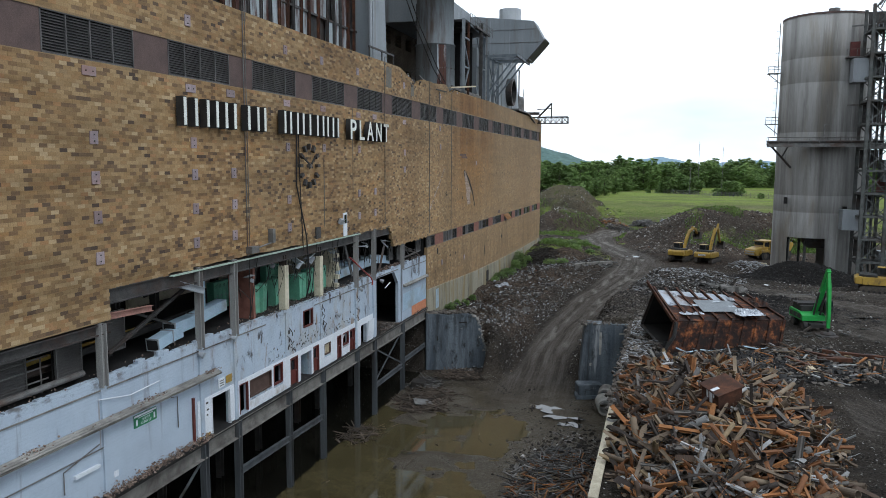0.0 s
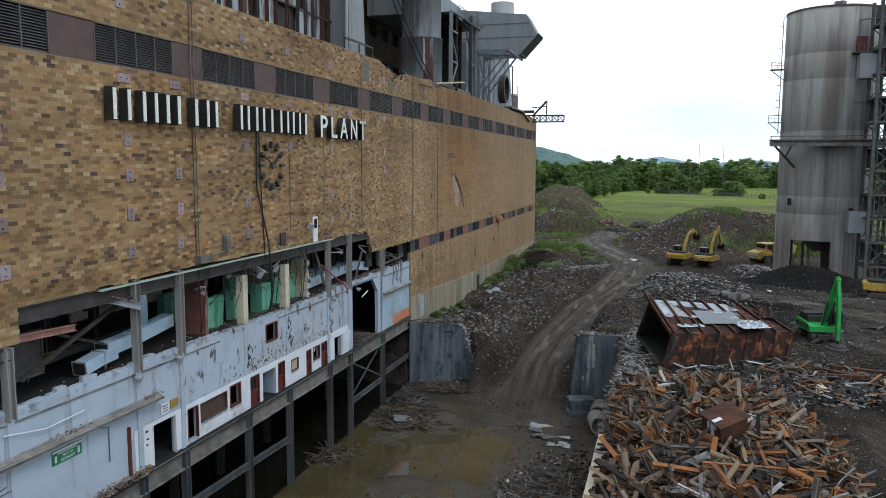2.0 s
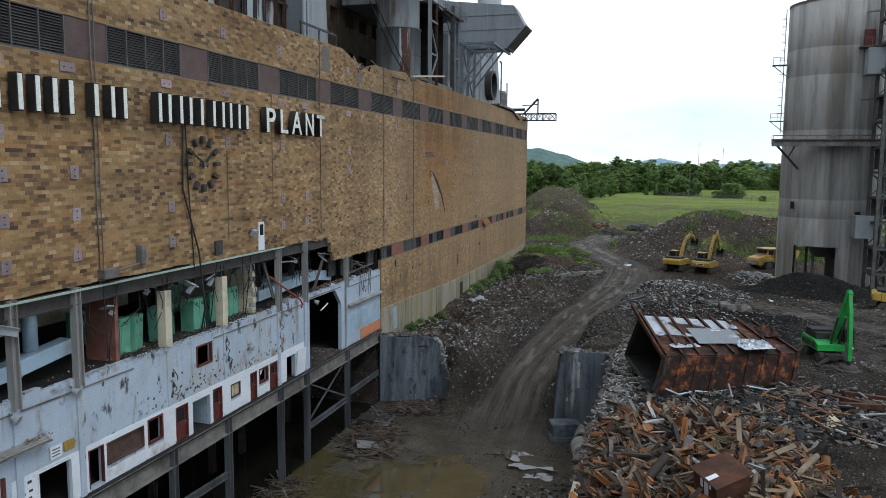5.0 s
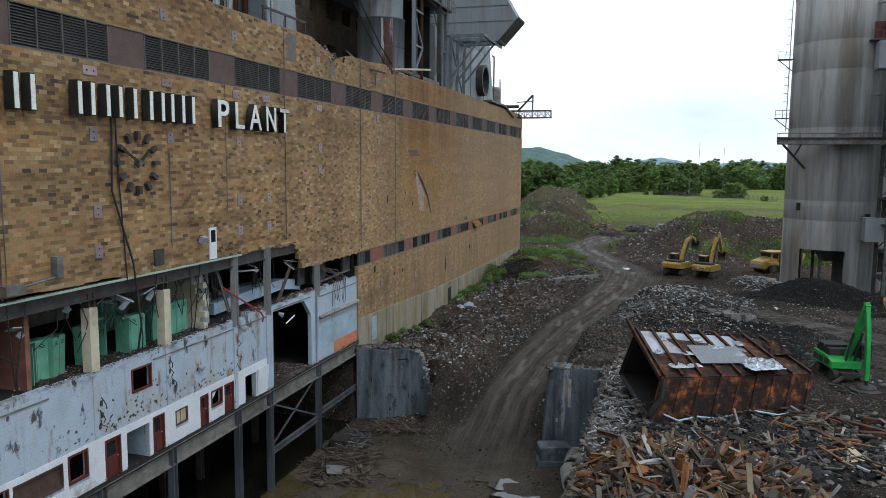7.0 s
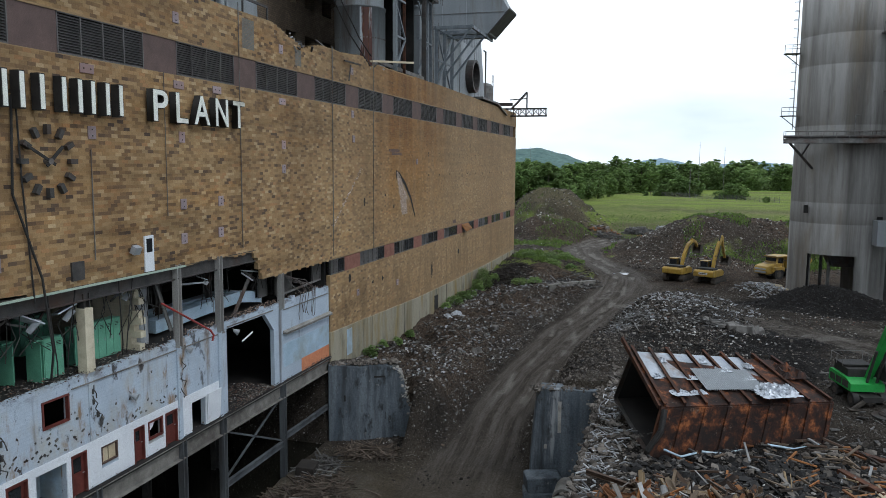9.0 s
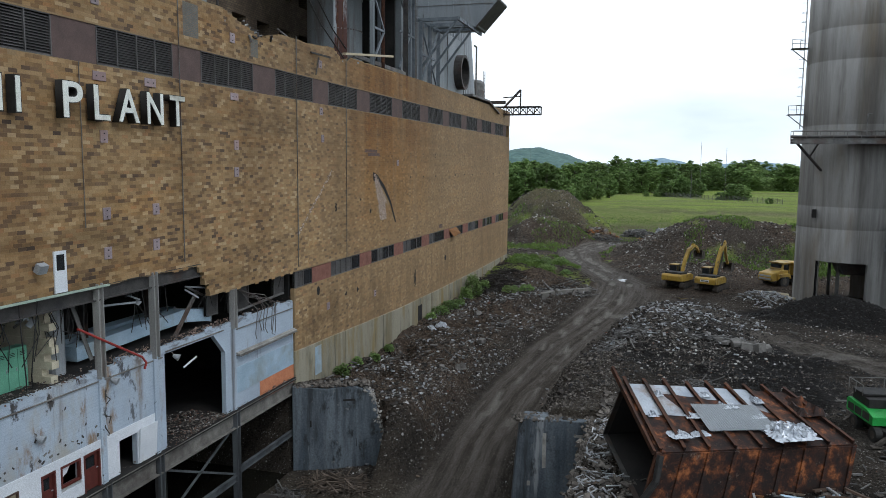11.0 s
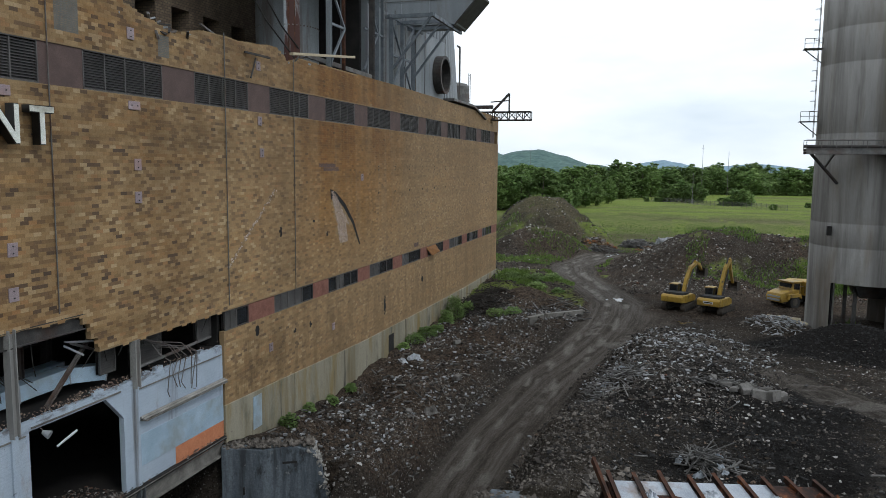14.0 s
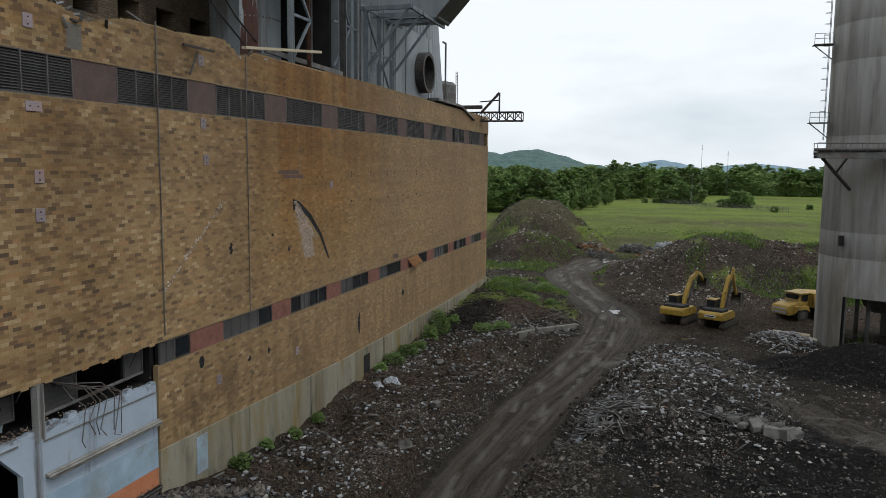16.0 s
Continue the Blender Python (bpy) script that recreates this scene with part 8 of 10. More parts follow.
for c, sx, sy, h, sd in (((7.1, 0.7, 2.95), 2.1, 2.3, 0.5, 3), ((1.9, 1.2, 3.05), 1.0, 1.6, 0.12, 21), ((3.2, 2.6, 3.45), 0.8, 1.7, 0.12, 22), ((5.4, 3.0, 3.6), 0.9, 1.3, 0.14, 23), ((6.4, 2.2, 3.3), 0.9, 1.1, 0.16, 24), ((8.0, 0.9, 2.9), 0.9, 1.2, 0.5, 13), ((3.0, 1.0, 2.95), 0.9, 0.5, 0.25, 4), ((1.3, 2.6, 3.5), 0.5, 1.0, 0.25, 5), ((4.6, 3.7, 3.85), 0.7, 0.5, 0.3, 6), ((2.2, 3.8, 4.0), 0.5, 0.7, 0.3, 7), ((7.2, 3.3, 3.6), 0.5, 0.9, 0.25, 9)):
    crumple("foil_insulation", c, sx, sy, h, M_FOIL, hop, sd, label="crumpled silver foil insulation")
crumple("torn_plate", (9.4, 2.9, 3.2), 1.6, 2.2, 0.9, M_HOPPER, hop, 12, 8, "torn curled rusty plate")


# ---- scrap heap ----
heap = thing("scrap_heap", "large heap of tangled rusty scrap steel, plates and pipes", "scrap heap", (5, 47, 6.6))
hm = Matrix.Translation((5, 47, 6.6)).inverted()


def heap_h(x, y):
    """Height of the heap over the yard."""
    e1 = ((x - 2.9) / 6.3) ** 2 + ((y - 44.0) / 14.5) ** 2
    e2 = ((x - 2.4) / 6.2) ** 2 + ((y - 50.5) / 7.5) ** 2
    return max(0.0, 2.35 * (1 - e1), 1.5 * (1 - e2))


# heap core, near-black so that its colour gives the shade between pieces
M_CORESHADE = material("crevice_shade_core", [(0.3, (0.008, 0.0075, 0.007)), (0.7, (0.026, 0.023, 0.02))], 2.0, 0.8)
core_v, core_f = [], []
hx, hy = np.arange(-2.5, 13.1, 0.5), np.arange(29, 63, 0.5)
for yy in hy:
    for xx in hx:
        core_v.append((xx, yy, 6.3 + heap_h(xx, yy) * 0.9 + 0.35 * rng.random() * (heap_h(xx, yy) > 0)))
for j in range(len(hy) - 1):
    for i in range(len(hx) - 1):
        core_f.append((j * len(hx) + i, j * len(hx) + i + 1, (j + 1) * len(hx) + i + 1, (j + 1) * len(hx) + i))
core = raw("heap_core", core_v, core_f, M_CORESHADE)
core.parent, core.matrix_parent_inverse = heap, hm
sr = random.Random(21)


def bent_strip(gg, ln, w, t, curl, twist, n=7):
    """A bent steel strip along local x."""
    pa, pz, ang = 0.0, 0.0, -curl / 2
    ring = []
    for k in range(n + 1):
        tw = twist * (k / n - 0.5)
        c, s = math.cos(tw), math.sin(tw)
        for a, b in ((-w / 2, 0), (w / 2, 0), (w / 2, t), (-w / 2, t)):
            ring.append((pa - b * math.sin(ang), a * c - b * s, pz + a * s + b * c))
        pa += ln / n * math.cos(ang)
        pz += ln / n * math.sin(ang)
        ang += curl / n
    fs = [(4 * k + i, 4 * k + (i + 1) % 4, 4 * k + 4 + (i + 1) % 4, 4 * k + 4 + i) for k in range(n) for i in range(4)] + [(0, 1, 2, 3), (4 * n + 3, 4 * n + 2, 4 * n + 1, 4 * n)]
    return gg.add([(p[0] - ln / 2, p[1], p[2]) for p in ring], fs)


def scrap_mesh(kind, k):
    gg = G()
    if kind == "steel_beam":
        gg.ibeam((-1.2 - 0.15 * k, 0, 0), (1.2 + 0.15 * k, 0, 0.05), 0.26, 0.32, 0.03)
    elif kind == "steel_pipe":
        n = 14
        r = 0.12 + 0.06 * k
        for r0, r1, xa, xb in ((r, r, -1.2, 1.2), (r * 0.85, r * 0.85, 1.2, -1.2), (r * 0.85, r, -1.2, -1.2), (r, r * 0.85, 1.2, 1.2)):
            ca = [(xa, r0 * math.cos(2 * math.pi * i / n), r0 * math.sin(2 * math.pi * i / n)) for i in range(n)]
            cb = [(xb, r1 * math.cos(2 * math.pi * i / n), r1 * math.sin(2 * math.pi * i / n)) for i in range(n)]
            gg.add(ca + cb, [(i, (i + 1) % n, n + (i + 1) % n, n + i) for i in range(n)])
    elif kind == "steel_plate":
        bent_strip(gg, 1.3 + 0.2 * k, 0.34 + 0.08 * k, 0.03, sr.uniform(0.4, 2.2) * sr.choice((-1, 1)), sr.uniform(-0.9, 0.9), 10)
    elif kind == "bent_strip":
        bent_strip(gg, 2.6 + 0.3 * k, 0.12 + 0.03 * k, 0.05, sr.choice((0.1, 0.3, 0.6, 1.2, 2.0)) * sr.choice((-1, 1)), sr.uniform(-1.2, 1.2), 14)
    elif kind == "channel":
        bent_strip(gg, 2.8, 0.26, 0.04, 0.3 * k - 0.6, 0.3 * k - 0.6, 8)
        gg.obox(pose(0, 0.15, 0.08), 2.2, 0.04, 0.16).obox(pose(0, -0.15, 0.08), 2.2, 0.04, 0.16)
    else:
        gg.tube((-1.6, 0, 0), (-0.2, 0.1, 0.1), 0.05, 6).tube((-0.2, 0.1, 0.1), (1.4, -0.2, 0.02), 0.05, 6)
    me = gg.ob(kind, M_SCRAP)
    data = me.data
    bpy.data.objects.remove(me)
    return data


KINDS = (("steel_plate", 6), ("bent_strip", 8), ("steel_beam", 4), ("steel_pipe", 4), ("channel", 5), ("rod", 1))
bank = {kd: [scrap_mesh(kd, k) for k in range(n)] for kd, n in KINDS}
made = 0
while made < 2300:
    x, y = sr.uniform(-2.2, 12.0), sr.uniform(31.5, 61)
    hh = heap_h(x, y)
    if hh <= 0.12:
        continue
    kd = sr.choices([q[0] for q in KINDS], (9, 24, 30, 22, 24, 14))[0]
    o = new(kd, sr.choice(bank[kd]))
    o.parent, o.matrix_parent_inverse = heap, hm
    sc = sr.uniform(0.3, 0.72)
    o.matrix_world = Matrix.Translation((x, y, 6.5 + hh * 1.12 + sr.uniform(-0.15, 0.4))) @ pose(0, 0, 0, sr.gauss(0, 40), sr.gauss(0, 27), sr.uniform(0, 360)) @ Matrix.Scale(sc, 4)
    made += 1
bits, size = [], []
for _ in range(5200):
    x, y = rng.uniform(-2.4, 12.6), rng.uniform(30, 63)
    hh = heap_h(x, y)
    if hh > 0:
        bits.append((x, y, 6.42 + hh * 0.98 + rng.uniform(-0.05, 0.3)))
for o in (stick_cloud("offcut", bits, rng.uniform(0.25, 1.3, len(bits)), rng.uniform(0.03, 0.13, len(bits)), M_SCRAPI, None, 0.45, 5),):
    o.parent, o.matrix_parent_inverse = heap, hm
    tagged(o, "small rusty offcuts", "", "", "stuff")
# long straight members on top
for k, (x, y, ln, a, tilt, kind) in enumerate(((6.8, 50.5, 6.4, -58, 8, "steel_pipe"), (5.2, 52.6, 4.0, -40, 6, "steel_beam"), (2.2, 46.0, 4.6, 75, 10, "steel_beam"), (0.6, 44.6, 4.0, 28, 9, "channel"), (3.4, 54.6, 4.2, 5, 3, "steel_pipe"), (-0.6, 56.8, 3.8, -20, 4, "steel_beam"), (1.2, 50.2, 3.0, 40, 8, "channel"), (6.2, 45.2, 5.0, 60, -6, "steel_pipe"), (6.8, 41.0, 4.0, -30, 7, "steel_beam"), (4.4, 38.4, 5.2, 20, 6, "steel_beam"))):
    o = new(kind, bank[kind][k % 2])
    o.parent, o.matrix_parent_inverse = heap, hm
    o.matrix_world = pose(x, y, 6.95 + heap_h(x, y), 0, tilt, a) @ Matrix.Diagonal((ln / 2.6, 0.7, 0.7, 1))
# the rusty box with a white drip lying on the heap
rb = tagged(G().obox(pose(0, 0, 0.6), 1.5, 1.3, 1.2).obox(pose(0, 0, 1.22), 1.7, 1.5, 0.06).ob("junction_box", M_RUST, bevel=0.03), "rusty steel box lying on the scrap heap", "steel box")
rb.matrix_world = pose(3.0, 41.0, 9.15, 12, -14, 35)
for q, (dy, w, ln) in enumerate(((-0.2, 0.22, 0.9), (0.1, 0.14, 0.5), (-0.35, 0.1, 0.3))):
    G().box(-0.76, -0.752, dy, dy + w, 1.2 - ln, 1.2).ob("paint_drip", M_WHITEP, rb, "white paint drip")
G().box(-0.76, -0.3, -0.25, -0.05, 1.252, 1.256).ob("paint_drip", M_WHITEP, rb, "white paint drip")
# timbers and a yellow-brown sheet beside it
for px, py, ln, a in ((11.5, 64.0, 4.2, -35), (14.6, 64.5, 5.0, -12), (12.6, 62.5, 2.5, 10), (9.8, 60.5, 2.8, -60)):
    o = tagged(bent_strip(G(), ln, 0.34, 0.3, 0.05, 0.05).ob("timber_baulk", M_RUST), "rust-brown steel section lying on the ground", "scrap metal", "loose steel sections")
    o.matrix_world = pose(px, py, gz(px, py) + 0.02, 0, 0, a)
o = tagged(bent_strip(G(), 1.5, 1.2, 0.03, 0.5, 0.2).ob("loose_sheet", M_BEIGE), "buckled tan sheet lying on dark earth", "sheet")
o.matrix_world = pose(10.0, 58.6, gz(10, 58.6) + 0.12, 8, -6, 25)


# ---- machines ----
M_MUDTRACK = material("muddy_steel", [(0.3, (0.04, 0.034, 0.028)), (0.7, (0.1, 0.085, 0.07))], 3, 0.8)


def track(parent, x, ln, w, h):
    r = h / 2
    out = []
    for i in range(9):
        a = math.pi / 2 + math.pi * i / 8
        out.append((-ln / 2 + r + r * math.cos(a), r + r * math.sin(a)))
    for i in range(9):
        a = -math.pi / 2 + math.pi * i / 8
        out.append((ln / 2 - r + r * math.cos(a), r + r * math.sin(a)))
    t = G().prism([(p, q) for p, q in out], "x", x - w / 2, x + w / 2).ob("track", M_MUDTRACK, parent)
    for k in range(22):
        y = -ln / 2 + r + (ln - 2 * r) * k / 21
        G().box(x - w / 2, x + w / 2, y - 0.03, y + 0.03, h, h + 0.035).ob("track_shoe", M_MUDTRACK, t)
    for k in range(7):
        y = -ln / 2 + r + (ln - 2 * r) * k / 6
        for s in (-1, 1):
            G().tube((x + s * w / 2, y, r * 0.62), (x + s * (w / 2 + 0.04), y, r * 0.62), 0.16, 10).ob("roller", M_BLACK, t)
    return t


def boxy(parent, name, mat, outline, x0, x1, label="", bevel=0.04):
    """A body shape: side outline in (y, z), between x0 and x1."""
    return G().prism(outline, "x", x0, x1).ob(name, mat, parent, label, bevel=bevel)


def strut(parent, name, mat, pts, w, h0, h1):
    """A box-section arm through side points (y, z), tapering."""
    n = len(pts)
    up, dn = [], []
    for i, (y, z) in enumerate(pts):
        a, b = pts[max(0, i - 1)], pts[min(n - 1, i + 1)]
        d = Vector((b[0] - a[0], b[1] - a[1])).normalized()
        hh = (h0 + (h1 - h0) * i / (n - 1)) * (1.0 if 0 < i < n - 1 else 0.75) / 2
        up.append((y - d.y * hh, z + d.x * hh))
        dn.append((y + d.y * hh, z - d.x * hh))
    return G().prism(up + dn[::-1], "x", w[0], w[1]).ob(name, mat, parent, bevel=0.02)


def excavator(at, rz, mat, label, boom, arm, bucket_at, name="excavator", grapple=False, plate_bar=True):
    e = thing(name, label, "excavator", at, rz, "parked excavators")
    for s in (-1, 1):
        track(e, s * 1.25, 4.4, 0.62, 0.95)
    G().box(-1.0, 1.0, -0.9, 0.9, 0.35, 0.95).tube((0, 0, 0.9), (0, 0, 1.12), 0.75, 20).ob("undercarriage", M_BLACK, e)
    boxy(e, "house", mat, [(-1.9, 1.12), (1.3, 1.12), (1.3, 1.75), (0.6, 2.05), (-1.9, 2.05)], -1.45, 1.45)
    boxy(e, "counterweight", mat, [(-2.75, 1.2), (-1.9, 1.12), (-1.9, 2.12), (-2.5, 2.12), (-2.8, 1.9)], -1.45, 1.45, bevel=0.12)
    boxy(e, "engine_hood", M_BLACK, [(-2.3, 2.12), (-0.3, 2.06), (-0.3, 2.32), (-2.2, 2.38)], -1.2, 1.2, "black engine deck")
    if plate_bar:
        G().box(-0.62, 0.62, -2.815, -2.79, 1.52, 1.8).ob("maker_panel", M_WHITEP, e, "white maker's panel with dark bar")
        G().box(-0.5, 0.5, -2.822, -2.815, 1.6, 1.72).ob("maker_bar", M_BLACK, e)
    cab = boxy(e, "cab", M_BLACK, [(-0.2, 1.75), (1.35, 1.7), (1.45, 2.4), (1.15, 3.1), (-0.2, 3.1)], -1.45, -0.45)
    G().box(-1.47, -1.45, 0.0, 1.2, 2.15, 2.95).ob("side_glass", M_GLASS, cab)
    G().box(-0.45, -0.43, 0.0, 1.2, 2.15, 2.95).ob("side_glass", M_GLASS, cab)
    G().box(-1.35, -0.55, -0.225, -0.2, 2.3, 2.95).ob("rear_glass", M_GLASS, cab)
    G().box(-1.35, -0.55, 1.3, 1.42, 2.0, 2.95).ob("front_glass", M_GLASS, cab)
    G().box(-1.5, -0.4, -0.25, 1.2, 3.1, 3.17).ob("cab_roof", mat, cab)
    bo = strut(e, "boom", mat, boom, (-0.22, 0.22), 0.42, 0.5)
    ar = strut(e, "arm", mat, arm, (-0.17, 0.17), 0.5, 0.3)
    mid = boom[len(boom) // 2]
    for s in (-0.36, 0.36):
        G().tube((s, 0.9, 1.5), (s, mid[0], mid[1] - 0.2), 0.11, 8).ob("boom_cylinder", M_DKSTEEL, e)
    G().tube((0, mid[0] + 0.2, mid[1] + 0.55), (0, arm[0][0] - 0.1, arm[0][1] + 0.45), 0.1, 8).ob("arm_cylinder", M_DKSTEEL, e)
    by, bz = bucket_at
    if grapple:
        G().tube((0, by, bz + 0.35), (0, by, bz + 0.8), 0.25, 12).ob("rotator", M_BLACK, e)
        G().tube((0, by, bz), (0, by, bz + 0.3), 1.0, 24).tube((0, by, bz + 0.3), (0, by, bz + 0.36), 0.8, 24).ob("magnet", M_DKSTEEL, e, "round lifting magnet resting on the ground")
    else:
        G().prism([(by - 0.1, bz + 0.5), (by + 0.75, bz + 0.35), (by + 0.95, bz - 0.35), (by + 0.45, bz - 0.85), (by - 0.35, bz - 0.7), (by - 0.1, bz - 0.5), (by + 0.4, bz - 0.55), (by + 0.7, bz - 0.2), (by + 0.5, bz + 0.1)], "x", -0.6, 0.6).ob("bucket", M_MUDTRACK, e, "muddy steel bucket")
        for s in (-0.59, 0.56):
            G().prism([(by - 0.1, bz + 0.5), (by + 0.75, bz + 0.35), (by + 0.95, bz - 0.35), (by + 0.45, bz - 0.85), (by - 0.35, bz - 0.7)], "x", s, s + 0.03).ob("bucket_cheek", M_MUDTRACK, e)
    return e


BOOM = [(0.7, 1.7), (1.6, 3.6), (2.7, 5.0), (4.2, 5.6)]
excavator((7.2, 137.2, gz(7.2, 137.2) - 0.05), -24, M_YELLOW, "yellow tracked excavator parked with its bucket raised", [(0.7, 1.7), (1.6, 3.8), (2.6, 5.4), (4.0, 6.4)], [(3.7, 6.6), (4.5, 4.8), (5.4, 3.2)], (5.6, 2.9))
excavator((2.9, 138.0, gz(2.9, 138.0) - 0.05), -24, M_YELLOW, "yellow tracked excavator parked with its arm curled", [(0.7, 1.7), (1.6, 3.6), (2.8, 5.0), (4.3, 5.5)], [(4.0, 5.7), (5.6, 5.2), (6.4, 4.4)], (6.4, 4.2), plate_bar=False)
excavator((25.6, 104.0, gz(25.6, 104.0) - 0.05), -100, M_YELLOW, "yellow tracked excavator parked on the dark yard", BOOM, [(4.0, 5.7), (4.8, 4.0), (5.3, 2.4)], (5.4, 1.6), plate_bar=False)


def material_handler(at, rz):
    e = thing("material_handler", "bright green wheeled scrap handler with its magnet on the ground", "material handler", at, rz)
    G().box(-0.8, 0.8, -2.4, 2.4, 0.6, 1.05).ob("chassis", M_BLACK, e)
    for s in (-1.15, 1.15):
        for yy in (-1.5, 1.5):
            w = G().tube((s - 0.25, yy, 0.6), (s + 0.25, yy, 0.6), 0.6, 20).ob("wheel", M_BLACK, e)
            G().tube((s + (0.26 if s > 0 else -0.26), yy, 0.6), (s + (0.2 if s > 0 else -0.2), yy, 0.6), 0.32, 14).ob("rim", M_MUDTRACK, w)
    for yy in (-2.6, 2.6):
        for s in (-1.6, 1.6):
            G().beam((0.5 * s, yy, 0.75), (s, yy, 0.15), 0.3, 0.25).box(s - 0.4, s + 0.4, yy - 0.3, yy + 0.3, 0.0, 0.1).ob("outrigger", M_MUDTRACK, e)
    G().tube((0, 0, 1.0), (0, 0, 1.25), 0.8, 20).ob("slew_ring", M_BLACK, e)
    hs = boxy(e, "house", M_LIME, [(-2.7, 1.25), (1.4, 1.25), (1.4, 1.95), (0.4, 2.3), (-2.5, 2.4), (-2.7, 2.2)], -1.4, 1.4)
    boxy(e, "engine_cover", M_BLACK, [(-2.4, 2.38), (0.3, 2.3), (0.2, 3.0), (-2.2, 3.1)], -1.15, 1.15, "black engine cover")
    boxy(e, "side_box", M_WHITEP, [(-1.1, 2.3), (-0.2, 2.3), (-0.2, 2.85), (-1.1, 2.85)], -1.42, -1.16, "pale side box")
    for s in (-1.42, 1.4):
        for ya, yb in ((-2.4, -1.5), (-1.3, -0.3), (-0.1, 0.9)):
            G().box(s, s + 0.02, ya, yb, 1.45, 2.05).ob("grille", M_DKSTEEL, hs)
    G().box(-1.1, 1.1, -2.73, -2.7, 1.5, 2.1).ob("radiator_grille", M_DKSTEEL, hs)
    G().box(-1.2, 1.2, -2.3, -0.4, 3.1, 3.25).ob("engine_deck", M_BLACK, e)
    for k in range(4):
        G().beam((-1.42, -2.4 + 0.5 * k, 1.5), (-1.42, -2.0 + 0.5 * k, 2.2), 0.03, 0.12).ob("grille_bar", M_BLACK, e)
    gg = G()
    for yy in (-2.6, -1.5, -0.4):
        for s in (-1.35, 1.35):
            gg.tube((s, yy, 3.1), (s, yy, 4.0), 0.03, 5)
    for s in (-1.35, 1.35):
        gg.tube((s, -2.6, 4.0), (s, -0.4, 4.0), 0.03, 5)
    gg.tube((-1.35, -2.6, 4.0), (1.35, -2.6, 4.0), 0.03, 5)
    gg.ob("deck_railing", M_STEEL, e)
    cab = boxy(e, "cab", M_BLACK, [(0.4, 2.4), (2.1, 2.4), (2.2, 3.2), (1.9, 4.1), (0.4, 4.1)], -1.9, -0.95)
    G().box(-1.92, -1.9, 0.55, 1.9, 2.9, 3.95).ob("side_glass", M_GLASS, cab)
    G().box(-1.8, -1.05, 2.08, 2.18, 2.8, 3.9).ob("front_glass", M_GLASS, cab)
    strut(e, "boom", M_LIME, [(0.3, 2.0), (1.8, 4.6), (2.9, 6.8), (3.6, 8.2)], (-0.7, -0.2), 0.5, 0.6)
    strut(e, "stick", M_LIME, [(3.4, 8.4), (3.9, 6.2), (4.2, 3.6), (4.35, 1.0)], (-0.64, -0.26), 0.6, 0.3)
    for s in (-0.85, -0.05):
        G().tube((s, 1.0, 1.8), (s, 2.3, 5.2), 0.12, 8).ob("boom_cylinder", M_DKSTEEL, e)
    G().tube((-0.45, 4.35, 1.0), (-0.45, 4.35, 0.5), 0.16, 10).ob("rotator", M_BLACK, e)
    G().lathe((-0.45, 4.35, 0.02), [(0.05, 0.55), (0.7, 0.5), (0.85, 0.3), (0.85, 0.2), (1.35, 0.12), (1.35, 0.0), (0, 0)], 28).ob("magnet", M_DKSTEEL, e, "round lifting magnet resting on the ground")
    return e


mh = material_handler((12.9, 75.4, gz(12.9, 75.4)), 193)
mh.scale = (0.74, 0.74, 0.7)


def dump_truck(at, rz):
    e = thing("dump_truck", "yellow articulated dump truck parked beside the silo", "truck", at, rz)
    for yy, in ((2.9,), (-0.9,), (-2.7,)):
        for s in (-1.25, 1.25):
            w = G().tube((s - 0.32, yy, 0.88), (s + 0.32, yy, 0.88), 0.88, 26).ob("wheel", M_BLACK, e)
            G().tube((s + (0.33 if s > 0 else -0.33), yy, 0.88), (s + (0.22 if s > 0 else -0.22), yy, 0.88), 0.48, 16).ob("rim", M_MUDTRACK, w)
    boxy(e, "bonnet", M_YELLOW, [(2.2, 1.0), (5.0, 0.9), (5.15, 1.5), (4.9, 2.05), (3.1, 2.45), (2.2, 2.45)], -1.2, 1.2, bevel=0.1)
    G().box(-1.0, 1.0, 4.95, 5.12, 1.1, 1.75).ob("grille", M_GALV, e)
    boxy(e, "mudguard", M_YELLOW, [(1.7, 1.2), (1.9, 1.95), (3.9, 1.95), (4.1, 1.2), (3.8, 1.5), (2.1, 1.5)], -1.6, 1.6)
    cab = boxy(e, "cab", M_YELLOW, [(1.3, 1.6), (3.0, 1.6), (3.1, 2.5), (2.75, 3.35), (1.3, 3.35)], -1.0, 1.0)
    G().box(-0.9, 0.9, 2.9, 3.02, 2.45, 3.2).ob("windscreen", M_GLASS, cab)
    for s in (-1.02, 1.0):
        G().box(s, s + 0.02, 1.5, 2.6, 2.4, 3.2).ob("side_glass", M_GLASS, cab)
    G().box(-1.2, 1.2, 1.1, 3.1, 3.35, 3.48).ob("cab_roof", M_YELLOW, cab)
    boxy(e, "tipper_body", M_YELLOW, [(0.9, 1.6), (1.2, 3.4), (0.6, 3.5), (-3.6, 3.1), (-4.0, 2.7), (-3.2, 1.5)], -1.6, 1.6)
    G().box(-0.5, 0.5, -3.0, 2.4, 0.8, 1.4).ob("frame", M_BLACK, e)
    gg = G()
    for yy in (1.2, 2.2):
        gg.tube((-1.5, yy, 1.95), (-1.5, yy, 2.9), 0.03, 5)
    gg.tube((-1.5, 1.2, 2.9), (-1.5, 2.2, 2.9), 0.03, 5)
    gg.ob("hand_rail", M_DKSTEEL, e)
    return e


dump_truck((18.2, 145.6, gz(18.2, 145.6) - 0.05), 132)


